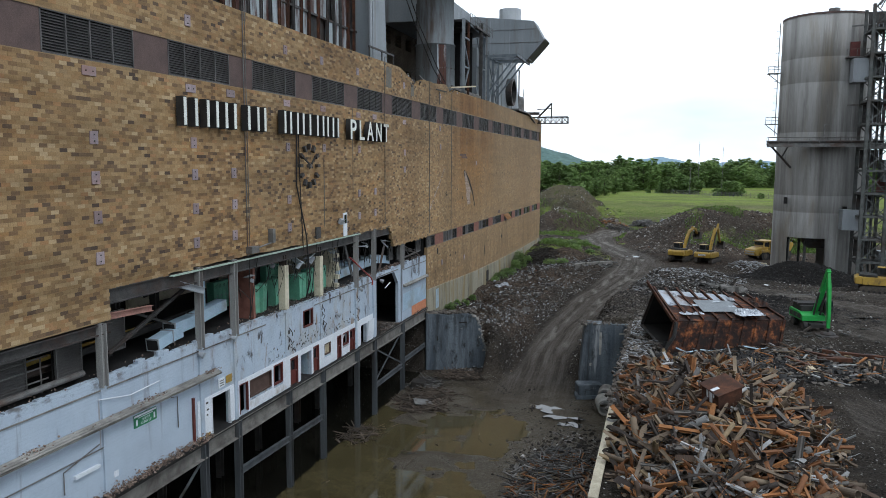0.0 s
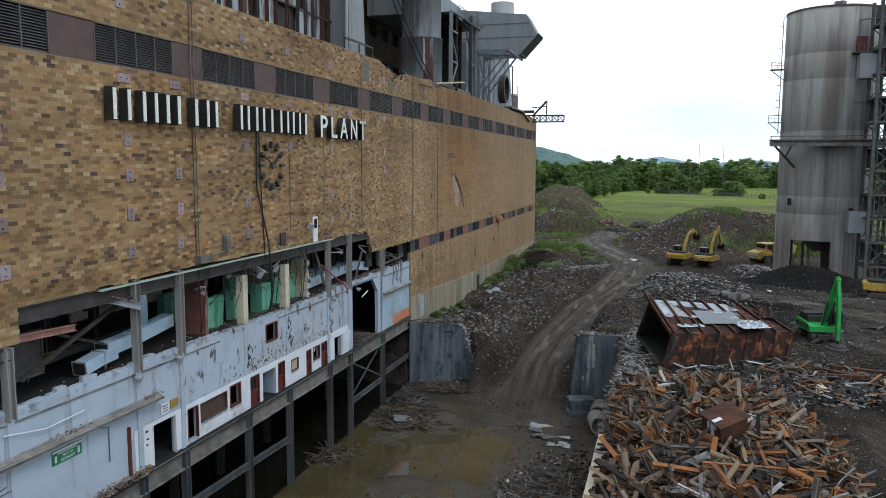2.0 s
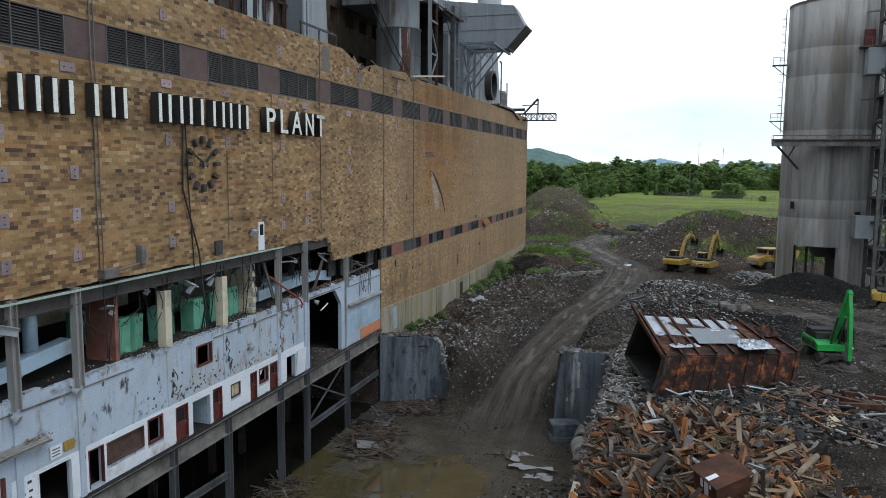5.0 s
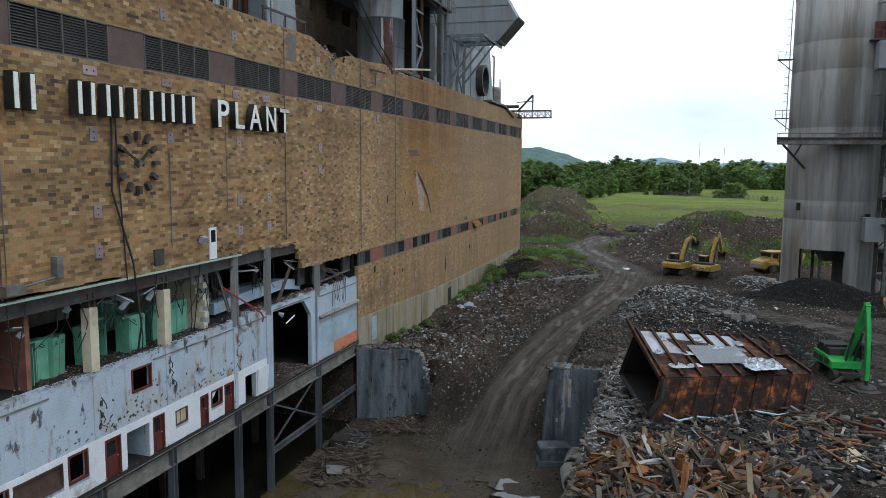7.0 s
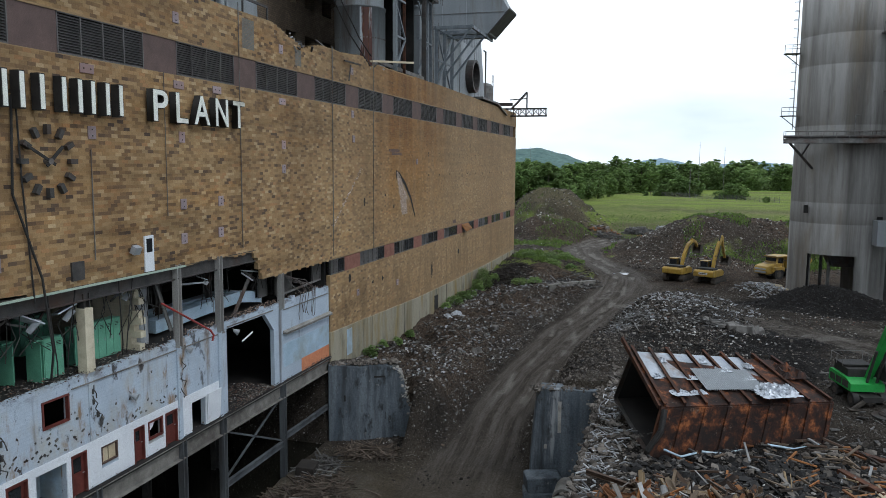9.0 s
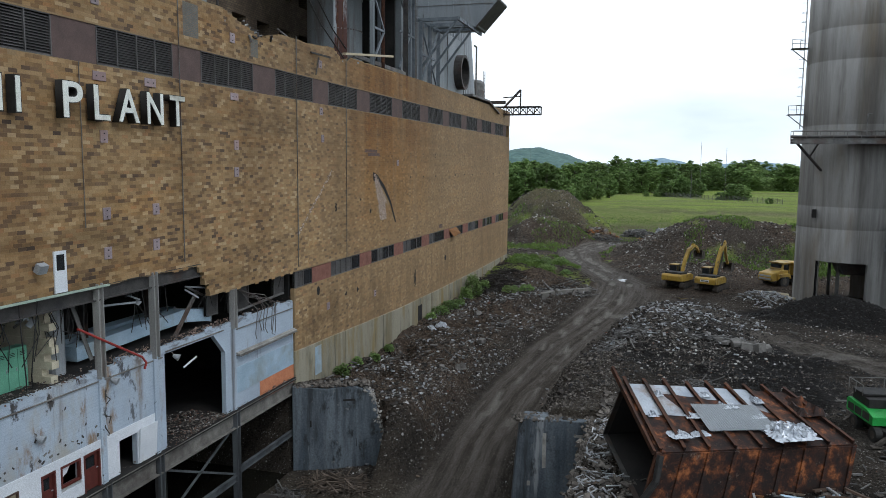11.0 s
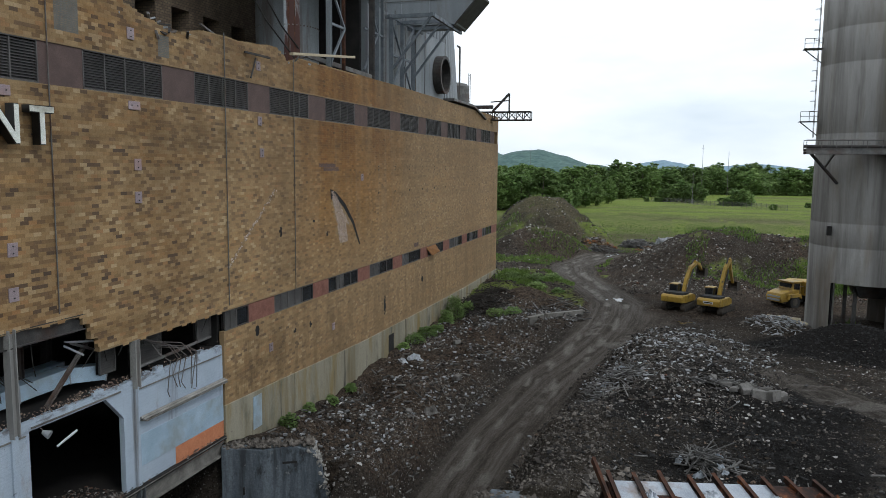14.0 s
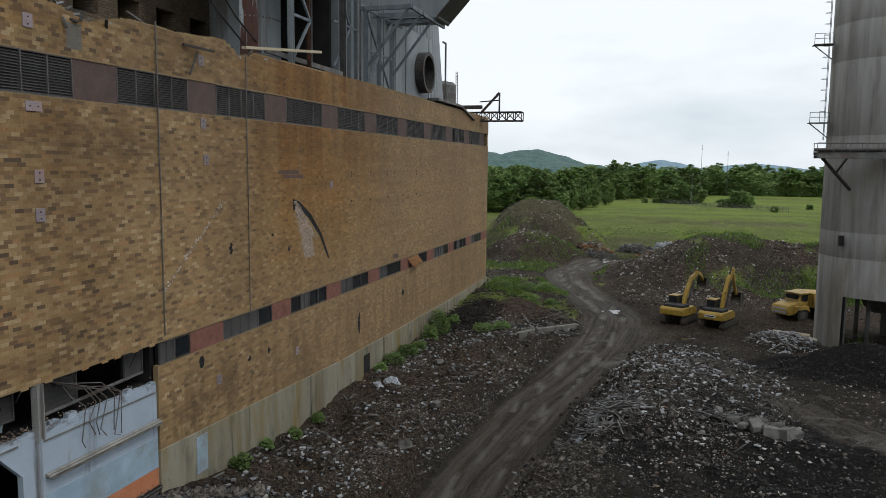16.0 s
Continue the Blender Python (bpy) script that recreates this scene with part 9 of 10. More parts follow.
# ---- rubble and litter on the ground ----
def spread(n, x0, x1, y0, y1, seed, keep=None, power=1.0):
    r = np.random.default_rng(seed)
    x, y = r.uniform(x0, x1, n), r.uniform(y0, y1, n)
    ok = np.ones(n, bool) if keep is None else keep(x, y, r)
    x, y = x[ok], y[ok]
    return np.stack([x, y, ground_z(x, y) + 0.01], -1), r


def off_road(x, y, r):
    d = np.abs(x - np.interp(y, ROAD_Y, ROAD_X))
    return (d > 2.8 + 0.9 * (y > 118)) & (r.random(len(x)) < np.clip(fbm(x, y, 0.25, 3, 2) * 1.7 - 0.35, 0.05, 1))


def stones(name, label, n, box, seed, lo, hi, mat, keep=off_road, flat=0.75, power=5):
    p, r = spread(n, *box, seed, keep)
    s = lo + (hi - lo) * r.random(len(p)) ** power
    o = chunk_cloud(name, p, s, mat, flat=flat, seed=seed)
    return tagged(o, label, "rubble", "", "stuff")


RUBBLE = [(0.0, (0.045, 0.036, 0.028)), (0.2, (0.085, 0.075, 0.064)), (0.4, (0.13, 0.118, 0.104)), (0.56, (0.2, 0.188, 0.172)), (0.7, (0.30, 0.285, 0.265)),
          (0.82, (0.16, 0.12, 0.09)), (0.87, (0.13, 0.07, 0.05)), (0.895, (0.44, 0.43, 0.415)), (0.96, (0.06, 0.054, 0.048))]
M_RUBBLE = palette_material("mixed_rubble", RUBBLE, 0.9, None, 0.9)


def drifts(seed, lo, scale=0.22):
    """Rubble lying in drifts, off the track."""
    return lambda x, y, r: (np.abs(x - np.interp(y, ROAD_Y, ROAD_X)) > 2.9 + 0.9 * (y > 118)) & (r.random(len(x)) < np.clip((fbm(x, y, scale, 4, seed) - lo) * 5, 0.02, 1))


stones("bank_rubble", "mixed pale and brown rubble lying in drifts over the bank", 20000, (-24.3, -8, 77, 134), 141, 0.025, 0.24, M_RUBBLE, drifts(77, 0.5), power=11)
stones("bank_specks", "small pale fragments strewn over the bank", 90000, (-24.3, -8, 77, 134), 142, 0.018, 0.066, M_RUBBLE, drifts(78, 0.46), power=2)
stones("bank_gravel", "grey broken stones over the dark bank", 30000, (-24.3, -9, 77, 150), 41, 0.02, 0.12, M_STONE)
stones("bank_clods", "dark earth clods over the bank", 40000, (-24.3, -3, 77, 150), 42, 0.03, 0.22, M_DKSTONE)


def island(x, y, r):
    d = x - np.interp(y, ROAD_Y, ROAD_X)
    e = ((x - 1.0) / 9.5) ** 2 + ((y - 107) / 18) ** 2
    return (d > 3.9) & (r.random(len(x)) < np.clip(1.25 - e, 0, 1) * (0.35 + fbm(x, y, 0.3, 3, 7)))


stones("rubble_heap", "pale broken concrete rubble in a low heap", 26000, (-9, 11, 88, 127), 43, 0.02, 0.13, M_STONE, island)
def heaped(seed, lo):
    def keep(x, y, r):
        e = ((x - 1.0) / 9.5) ** 2 + ((y - 106) / 18) ** 2
        return (x - np.interp(y, ROAD_Y, ROAD_X) > 3.9) & (r.random(len(x)) < np.clip(1.3 - e, 0, 1) * np.clip((fbm(x, y, 0.2, 4, seed) - lo) * 5, 0.03, 1)) & (np.abs(y - np.interp(x, FORK_X, FORK_Y)) > 2.6)
    return keep


stones("heap_chunks", "pale broken concrete and brick chunks in a low heap", 16000, (-9, 11, 86, 126), 143, 0.035, 0.24, M_RUBBLE, heaped(79, 0.46), power=9)
stones("drift_rubble", "pale broken fragments in a drift down the bank", 9000, (-22, -12, 80, 104), 147, 0.02, 0.17, M_RUBBLE, lambda x, y, r: (np.abs(x - np.interp(y, ROAD_Y, ROAD_X)) > 2.9) & (r.random(len(x)) < np.clip(1.1 - ((x + 17.2 + 0.12 * (y - 92)) / 3.2) ** 2 - ((y - 91) / 11) ** 2, 0, 1) * np.clip((fbm(x, y, 0.4, 4, 85) - 0.4) * 5, 0.05, 1)), power=5)
stones("heap_specks", "small pale fragments over the rubble heap", 76000, (-9, 12, 78, 126), 144, 0.02, 0.07, M_RUBBLE, heaped(80, 0.38), power=2)
stones("mound_chunks", "pale stones and brick over the far earth mounds", 34000, (-46, 34, 150, 214), 145, 0.05, 0.3, M_RUBBLE, drifts(81, 0.47, 0.12), power=5)
stones("yard_chunks", "rubble strewn over the dark yard", 14000, (-2.4, 26, 56, 112), 146, 0.03, 0.16, M_RUBBLE, lambda x, y, r: (r.random(len(x)) < np.clip((fbm(x, y, 0.18, 4, 82) - 0.5) * 5, 0.02, 1)) & (np.abs(y - np.interp(x, FORK_X, FORK_Y)) > 3.0), power=2.5)
stones("rubble_clods", "dark earth clods in the rubble heap", 16000, (-9, 12, 86, 127), 44, 0.06, 0.3, M_DKSTONE, island)
stones("yard_gravel", "scattered stones over the dark yard", 34000, (-2.4, 32, 58, 128), 45, 0.02, 0.12, M_STONE, lambda x, y, r: r.random(len(x)) < np.clip(fbm(x, y, 0.2, 3, 5) * 1.5 - 0.45, 0.02, 1))
stones("mound_stones", "grey stones on the far earth mounds", 20000, (-45, 34, 146, 236), 46, 0.05, 0.24, M_STONE, power=4)
stones("mound_rubble", "pale broken stones over the earth mound", 14000, (-6, 28, 154, 188), 58, 0.05, 0.28, M_RUBBLE, lambda x, y, r: (np.abs(x - np.interp(y, ROAD_Y, ROAD_X)) > 4.5) & (r.random(len(x)) < np.clip(fbm(x, y, 0.16, 3, 49) * 2.4 - 0.85, 0, 1)), power=3.5)
stones("spoil_stones", "pale stones and brick over the tall spoil heap", 9000, (-46, -12, 206, 241), 148, 0.05, 0.26, M_RUBBLE, lambda x, y, r: (((x + 28.6) / 17) ** 2 + ((y - 222) / 19) ** 2 < 1.0) & (r.random(len(x)) < np.clip(fbm(x, y, 0.16, 3, 89) * 2.2 - 0.5, 0.1, 1)), power=4)
stones("mound_clods", "dark clods on the far earth mounds", 12000, (-45, 34, 146, 236), 47, 0.06, 0.34, M_DKSTONE)
stones("silo_rubble", "pale rubble beside the silo", 3500, (9, 17, 124, 133), 48, 0.04, 0.28, M_STONE, lambda x, y, r: ((x - 13) / 4) ** 2 + ((y - 128) / 4) ** 2 < r.random(len(x)))
M_COAL = material("black_ash", [(0.3, (0.011, 0.0105, 0.0105)), (0.7, (0.026, 0.025, 0.024))], 1.5, 0.8, island=0.5)
stones("coal_lumps", "black lumps on the dark heap by the silo", 7000, (9, 29, 111, 124), 49, 0.03, 0.2, M_COAL, lambda x, y, r: ((x - 19) / 9.5) ** 2 + ((y - 117.5) / 6) ** 2 < 1)
stones("wall_foot_rubble", "pale rubble spilled behind the yard wall", 5200, (-2.6, 2.5, 58, 78), 50, 0.05, 0.3, M_STONE, lambda x, y, r: r.random(len(x)) < np.clip(1.2 - (x + 2.6) / 4.0, 0, 1))
stones("stub_rubble", "rubble over the wall stub", 5000, (-8, -2, 74, 88), 51, 0.03, 0.15, M_STONE, lambda x, y, r: r.random(len(x)) < 0.8)
stones("hopper_rubble", "pale and dark rubble strewn round the rusted hopper", 9000, (2, 19, 55, 70), 53, 0.03, 0.3, M_STONE, lambda x, y, r: r.random(len(x)) < np.clip(1.0 - ((x - 9.5) / 8) ** 2 - ((y - 61) / 6.5) ** 2, 0, 1))
stones("hopper_clods", "black earth clods heaped below the rusted hopper", 9000, (-1, 16, 54, 66), 54, 0.05, 0.36, M_COAL, lambda x, y, r: r.random(len(x)) < np.clip(1.1 - ((x - 6.5) / 8) ** 2 - ((y - 59.5) / 5) ** 2, 0, 1))
stones("churned_earth", "black churned earth clods on the yard", 40000, (-5, 22, 76, 106), 56, 0.03, 0.15, M_COAL, lambda x, y, r: (r.random(len(x)) < np.clip(fbm(x, y, 0.18, 3, 29) * 2.6 - 1.0, 0, 1)) & (np.abs(y - np.interp(x, FORK_X, FORK_Y)) > 3.5))
stones("yard_specks", "pale stones trodden into the yard", 16000, (-5, 22, 76, 106), 57, 0.02, 0.1, M_STONE, lambda x, y, r: r.random(len(x)) < np.clip(fbm(x, y, 0.22, 3, 39) * 2.2 - 0.8, 0, 1))
# larger blocks
M_SLABP = material("broken_concrete", [(0.3, (0.10, 0.096, 0.088)), (0.7, (0.19, 0.18, 0.168))], 2.0, stain=(0.06, 0.054, 0.048), stain_scale=1.5)
for k, (bx, by, s) in enumerate(((6.8, 94.2, 0.7), (7.6, 93.0, 0.7), (6.1, 95.2, 0.6), (8.3, 92.9, 0.75), (6.6, 92.8, 0.5), (5.4, 94.6, 0.5), (7.2, 95.2, 0.6), (8.9, 93.8, 0.65), (4.6, 95.8, 0.5), (8.0, 94.6, 0.7), (5.9, 93.4, 0.45), (-16.6, 101.3, 0.55), (-19.6, 112.0, 0.5), (-15.4, 98.6, 0.35), (-18.2, 92.8, 0.4))):
    rl = random.Random(70 + k)
    lump = G().obox(pose(0, 0, 0, rl.uniform(-25, 25), rl.uniform(-25, 25), rl.uniform(0, 90)), s * rl.uniform(1.0, 1.6), s * rl.uniform(0.8, 1.2), s * rl.uniform(0.7, 1.0))
    lump.v = [(p[0] + rl.uniform(-0.12, 0.12) * s, p[1] + rl.uniform(-0.12, 0.12) * s, p[2] + rl.uniform(-0.12, 0.12) * s) for p in lump.v]
    o = tagged(lump.ob("concrete_lump", M_SLABP, bevel=0.05), "broken pale concrete lump on dark rubble", "concrete lump", "concrete lumps")
    o.location = (bx, by, gz(bx, by) + s * 0.35)


def sticks(name, label, n, box, seed, lo, hi, w, mat, keep):
    p, r = spread(n, *box, seed, keep)
    p[:, 2] += 0.08 + 0.18 * r.random(len(p))
    o = stick_cloud(name, p, r.uniform(lo, hi, len(p)), r.uniform(w * 0.5, w, len(p)), mat, None, 0.22, seed)
    return tagged(o, label, "debris", "", "stuff")


M_GREYBAR = material("grey_bar", [(0.3, (0.055, 0.052, 0.048)), (0.7, (0.14, 0.135, 0.128))], 2, 0.6, 0.2, island=0.6)
M_PALEBIT = material("pale_litter", [(0.3, (0.17, 0.175, 0.18)), (0.7, (0.36, 0.37, 0.38))], 2, 0.6, island=0.5)
sticks("rubble_bars", "grey bars and conduits tangled in the rubble", 800, (-9, 11, 90, 124), 61, 0.4, 2.2, 0.045, M_GREYBAR, heaped(83, 0.47))
sticks("rubble_litter", "pale scraps in the rubble", 1100, (-9, 11, 90, 124), 62, 0.1, 0.45, 0.11, M_PALEBIT, island)
sticks("bank_litter", "pale scraps and bars on the bank", 1200, (-24, -9, 79, 135), 63, 0.15, 0.9, 0.1, M_GREYBAR, off_road)
sticks("bank_scraps", "white scraps on the bank", 1300, (-24, -9, 79, 135), 64, 0.06, 0.32, 0.13, M_PALEBIT, off_road)
sticks("bank_pipes", "grey pipes dropped on the far bank", 120, (-15, -7, 126, 140), 65, 1.0, 4.0, 0.14, M_GREYBAR, off_road)
sticks("silo_scraps", "pale torn sheets beside the silo", 420, (9.5, 16.5, 124.5, 131.5), 66, 0.2, 1.0, 0.11, M_PALEBIT, lambda x, y, r: ((x - 13) / 3.6) ** 2 + ((y - 128) / 3.6) ** 2 < r.random(len(x)))
sticks("hopper_litter", "bent strips and scraps strewn below the hopper", 420, (2, 18, 54, 68), 69, 0.3, 1.8, 0.1, M_SCRAPI, lambda x, y, r: r.random(len(x)) < np.clip(1.0 - ((x - 9.5) / 8) ** 2 - ((y - 60.5) / 6) ** 2, 0, 1))
sticks("yard_litter", "scraps strewn over the yard", 900, (-2.4, 22, 56, 100), 67, 0.15, 0.9, 0.09, M_GREYBAR, lambda x, y, r: r.random(len(x)) < np.clip(1.0 - (y - 56) / 30, 0.06, 1) * np.clip(1 - (x - 12) / 12, 0.1, 1))
M_WOODBIT = material("weathered_stick", [(0.3, (0.04, 0.031, 0.023)), (0.7, (0.115, 0.09, 0.07))], 2, 0.85, island=0.5)


def brushpile(cx, cy, rx, ry, h, n, seed, label, mat=M_WOODBIT):
    r = np.random.default_rng(seed)
    a, q = r.uniform(0, 6.28, n), np.sqrt(r.random(n))
    x, y = cx + rx * q * np.cos(a), cy + ry * q * np.sin(a)
    z = ground_z(x, y) + 0.05 + h * (1 - q ** 2) * r.random(n)
    o = stick_cloud("brush_pile", np.stack([x, y, z], -1), r.uniform(0.5, 2.6, n), r.uniform(0.025, 0.075, n), mat, None, 0.2, seed)
    return tagged(o, label, "debris pile", "", "stuff")


brushpile(-20.6, 75.2, 2.6, 1.3, 0.55, 240, 81, "pile of rusty bars below the retaining wall", M_WOODBIT)
brushpile(-21.6, 67.0, 2.6, 3.6, 0.5, 300, 82, "tangle of sticks and bars in the flooded pit")
brushpile(-24.0, 57.0, 1.6, 2.8, 0.4, 140, 83, "sticks and scrap at the column feet")
brushpile(-7.0, 53.0, 3.4, 5.4, 0.9, 330, 84, "tangled grey scrap heaped below the yard wall", M_GREYBAR)
brushpile(-6.5, 51.0, 3.6, 6.5, 0.8, 420, 85, "rusty scrap strewn below the yard wall", M_SCRAPI)
brushpile(-23.0, 71.5, 1.5, 2.0, 0.5, 120, 87, "debris under the braced bay", M_GREYBAR)
stones("pit_rubble", "dark rubble at the foot of the yard wall", 5000, (-11, -3.2, 44, 64), 88, 0.04, 0.3, M_DKSTONE, lambda x, y, r: r.random(len(x)) < np.clip(1.1 - ((x + 6.3) / 4.4) ** 2 - ((y - 53) / 9) ** 2, 0, 1))
stones("pit_pale_rubble", "pale scraps at the foot of the yard wall", 6000, (-12, -3.2, 44, 66), 89, 0.03, 0.22, M_RUBBLE, lambda x, y, r: r.random(len(x)) < np.clip(1.0 - ((x + 6.3) / 5) ** 2 - ((y - 54) / 10) ** 2, 0, 1))
o = tagged(G().obox(pose(-21.4, 65.6, -0.75, 12, 8, 30), 1.7, 1.1, 0.05).ob("sheet_panel", M_STEEL), "bent pale metal panel in the pit debris", "sheet")
sticks("wall_top_litter", "pale torn insulation and strips along the yard wall", 800, (-3.0, 0.2, 47, 73), 68, 0.1, 0.7, 0.055, M_PALEBIT, lambda x, y, r: r.random(len(x)) < np.clip(1 - np.abs(x + 2.4) / 2.2, 0, 1))
pw = [(-2.8 + 0.22 * q, yy, 6.55 + 0.1 * u) for q, yy, u in zip(rng.normal(0, 1, 900), rng.uniform(46, 73.2, 900), rng.random(900))]
tagged(chunk_cloud("wall_top_rubble", pw, rng.uniform(0.05, 0.2, 900), M_STONE, seed=52), "pale rubble lying on the yard wall", "rubble", "", "stuff")
sticks("pit_snags", "dark sticks and bars lying in the flooded pit", 260, (-24, -8, 34, 70), 70, 0.3, 1.8, 0.06, M_WOODBIT, lambda x, y, r: r.random(len(x)) < np.clip(fbm(x, y, 0.25, 3, 9) * 2 - 0.8, 0, 1))
stones("pit_clods", "wet mud clods on the pit floor", 9000, (-24, -4, 34, 74), 55, 0.03, 0.16, M_DKSTONE, lambda x, y, r: r.random(len(x)) < np.clip(fbm(x, y, 0.3, 3, 19) * 2.4 - 1.0, 0, 1))
# loose foundation stub in the pit
o = tagged(G().obox(pose(-23.5, 70.5, -0.8, 0, 4, 10), 1.3, 1.6, 1.1).ob("concrete_block", M_DKSTONE, bevel=0.05), "dark concrete block under the braced bay", "concrete block")

# standing water
M_WATER = material("muddy_water", [(0.3, (0.05, 0.041, 0.019)), (0.7, (0.078, 0.065, 0.032))], 0.3, 0.06, bump=0.0, spec=0.5)
M_PUDDLE = material("shallow_water", [(0.3, (0.05, 0.047, 0.04)), (0.7, (0.07, 0.065, 0.058))], 0.3, 0.03, bump=0.0, spec=0.5)


def pool(name, cx, cy, rx, ry, z, mat, label):
    """A level sheet of water; the lie of the ground makes its shore."""
    n = 48
    ph = cx * 3.1 + cy
    wob = [0.72 + 0.2 * math.sin(6 * math.pi * i / n + ph) + 0.14 * math.sin(10 * math.pi * i / n + 2.3 * ph) + 0.1 * math.sin(18 * math.pi * i / n + 4.1 * ph) for i in range(n)]
    o = G().add([(cx + rx * q * math.cos(2 * math.pi * i / n), cy + ry * q * math.sin(2 * math.pi * i / n), z) for i, q in enumerate(wob)], [tuple(range(n))]).ob(name, mat)
    return tagged(o, label, "water", "", "structure")


tagged(G().add([(-24.95, -20, -1.15), (-3.0, -20, -1.15), (-3.0, 74, -1.15), (-24.95, 74, -1.15)], [(0, 1, 2, 3)]).ob("water_pit", M_WATER), "brown standing water on the pit floor", "water", "", "structure")
# water under the building, coloured near-black to hold the shade there
M_SHADEWATER = material("shade_black_water", [(0.3, (0.008, 0.008, 0.006)), (0.7, (0.014, 0.013, 0.01))], 0.3, 0.05, bump=0.0, spec=0.5)
tagged(G().add([(-35.9, -20, -1.15), (-24.95, -20, -1.15), (-24.95, 76.5, -1.15), (-35.9, 76.5, -1.15)], [(0, 1, 2, 3)]).ob("water_basement", M_SHADEWATER), "standing water under the open floor, shade put into its black", "water", "", "structure")
for cx, cy, rx, ry, up in ((-9.6, 67.0, 2.3, 1.3, 0.02), (-8.3, 65.4, 2.1, 1.1, 0.02), (-7.4, 64.0, 1.4, 0.9, 0.02), (-9.9, 66.4, 0.5, 0.25, 0.0), (-8.2, 47, 2.0, 2.0, 0.0), (-10.5, 197, 1.9, 7, 0.0), (-5.4, 141.5, 1.4, 1.8, -0.01), (13.0, 106, 0.6, 1.0, 0.03), (14.0, 103, 0.4, 0.6, 0.03), (18.5, 82, 2.0, 1.0, 0.03), (20.5, 79, 1.3, 0.8, 0.03), (17.5, 75.5, 0.6, 0.4, 0.03), (3.5, 128.6, 1.3, 1.1, 0.0)):
    q = np.linspace(-0.6, 0.6, 7)
    qx, qy = np.meshgrid(cx + rx * q, cy + ry * q)
    zz = float(np.median(ground_z(qx, qy))) + up
    pool("puddle", cx, cy, rx, ry, zz, M_PUDDLE, "bright rain puddle on the track")


# torn insulation on the rubble heap and sheeting on the bank
M_INSUL = material("torn_insulation", [(0.3, (0.22, 0.25, 0.28)), (0.7, (0.42, 0.46, 0.5))], 3, 0.6, stain=(0.1, 0.1, 0.1), stain_scale=1.5, bump=1.0, grain=6)
ri = random.Random(41)
for k in range(26):
    x, y = (-3.2 + ri.gauss(0, 1.2), 96.5 + ri.gauss(0, 2.6)) if k < 17 else (3.7 + ri.gauss(0, 0.7), 80.0 + ri.gauss(0, 0.6))
    s = ri.uniform(0.3, 0.9)
    o = crumple("torn_insulation", (0, 0, 0), s, s * ri.uniform(0.4, 0.9), s * 0.55, M_INSUL, None, 600 + k, 8)
    tagged(o, "crumpled pale grey insulation lying on rubble", "insulation", "torn insulation scraps")
    o.matrix_world = pose(x, y, gz(x, y) + 0.04, ri.uniform(-15, 15), ri.uniform(-15, 15), ri.uniform(0, 360))
for x, y, sx, sy, h, sd in ((-21.9, 104.8, 1.5, 0.9, 0.9, 640), (-22.5, 103.4, 0.6, 1.3, 0.4, 641), (-16.9, 94.4, 1.2, 0.9, 0.8, 642)):
    o = crumple("white_sheeting", (0, 0, 0), sx, sy, h, M_FOIL if sd < 642 else M_SLABP, None, sd, 9)
    tagged(o, "crumpled white sheeting caught on the earth bank" if sd < 642 else "pale broken boulder lying on the bank", "sheeting" if sd < 642 else "boulder")
    o.matrix_world = pose(x, y, gz(x, y) + 0.03, 8, -6, 40)
brushpile(3.7, 80.0, 1.4, 1.1, 1.1, 110, 99, "tangle of grey bars beside the hopper", M_GREYBAR)
brushpile(-2.6, 96.5, 2.6, 4.2, 0.5, 200, 100, "grey conduits and bars tangled on the rubble heap", M_GREYBAR)
brushpile(6.0, 95.0, 3.2, 1.6, 0.5, 90, 101, "thin grey bars among the concrete lumps", M_GREYBAR)


# ---- vegetation ----
def leaf_cloud(pts, size, seed, squash=0.5):
    """Small tilted leaf clumps: one folded quad each."""
    r = np.random.default_rng(seed)
    n = len(pts)
    a, b = r.uniform(0, 6.28, n), r.uniform(-0.9, 0.9, n)
    ux = np.stack([np.cos(a), np.sin(a), np.zeros(n)], -1)
    w = np.stack([-np.sin(a) * np.cos(b), np.cos(a) * np.cos(b), np.sin(b)], -1)
    s = (np.asarray(size) * r.uniform(0.6, 1.4, n))[:, None]
    p = np.asarray(pts)
    v = np.stack([p - ux * s - w * s * 0.6, p + ux * s * 0.9 - w * s * 0.7, p + ux * s + w * s * 0.8, p - ux * s * 0.8 + w * s * 0.6], 1)
    f = np.arange(4 * n).reshape(n, 4)
    return v.reshape(-1, 3), f


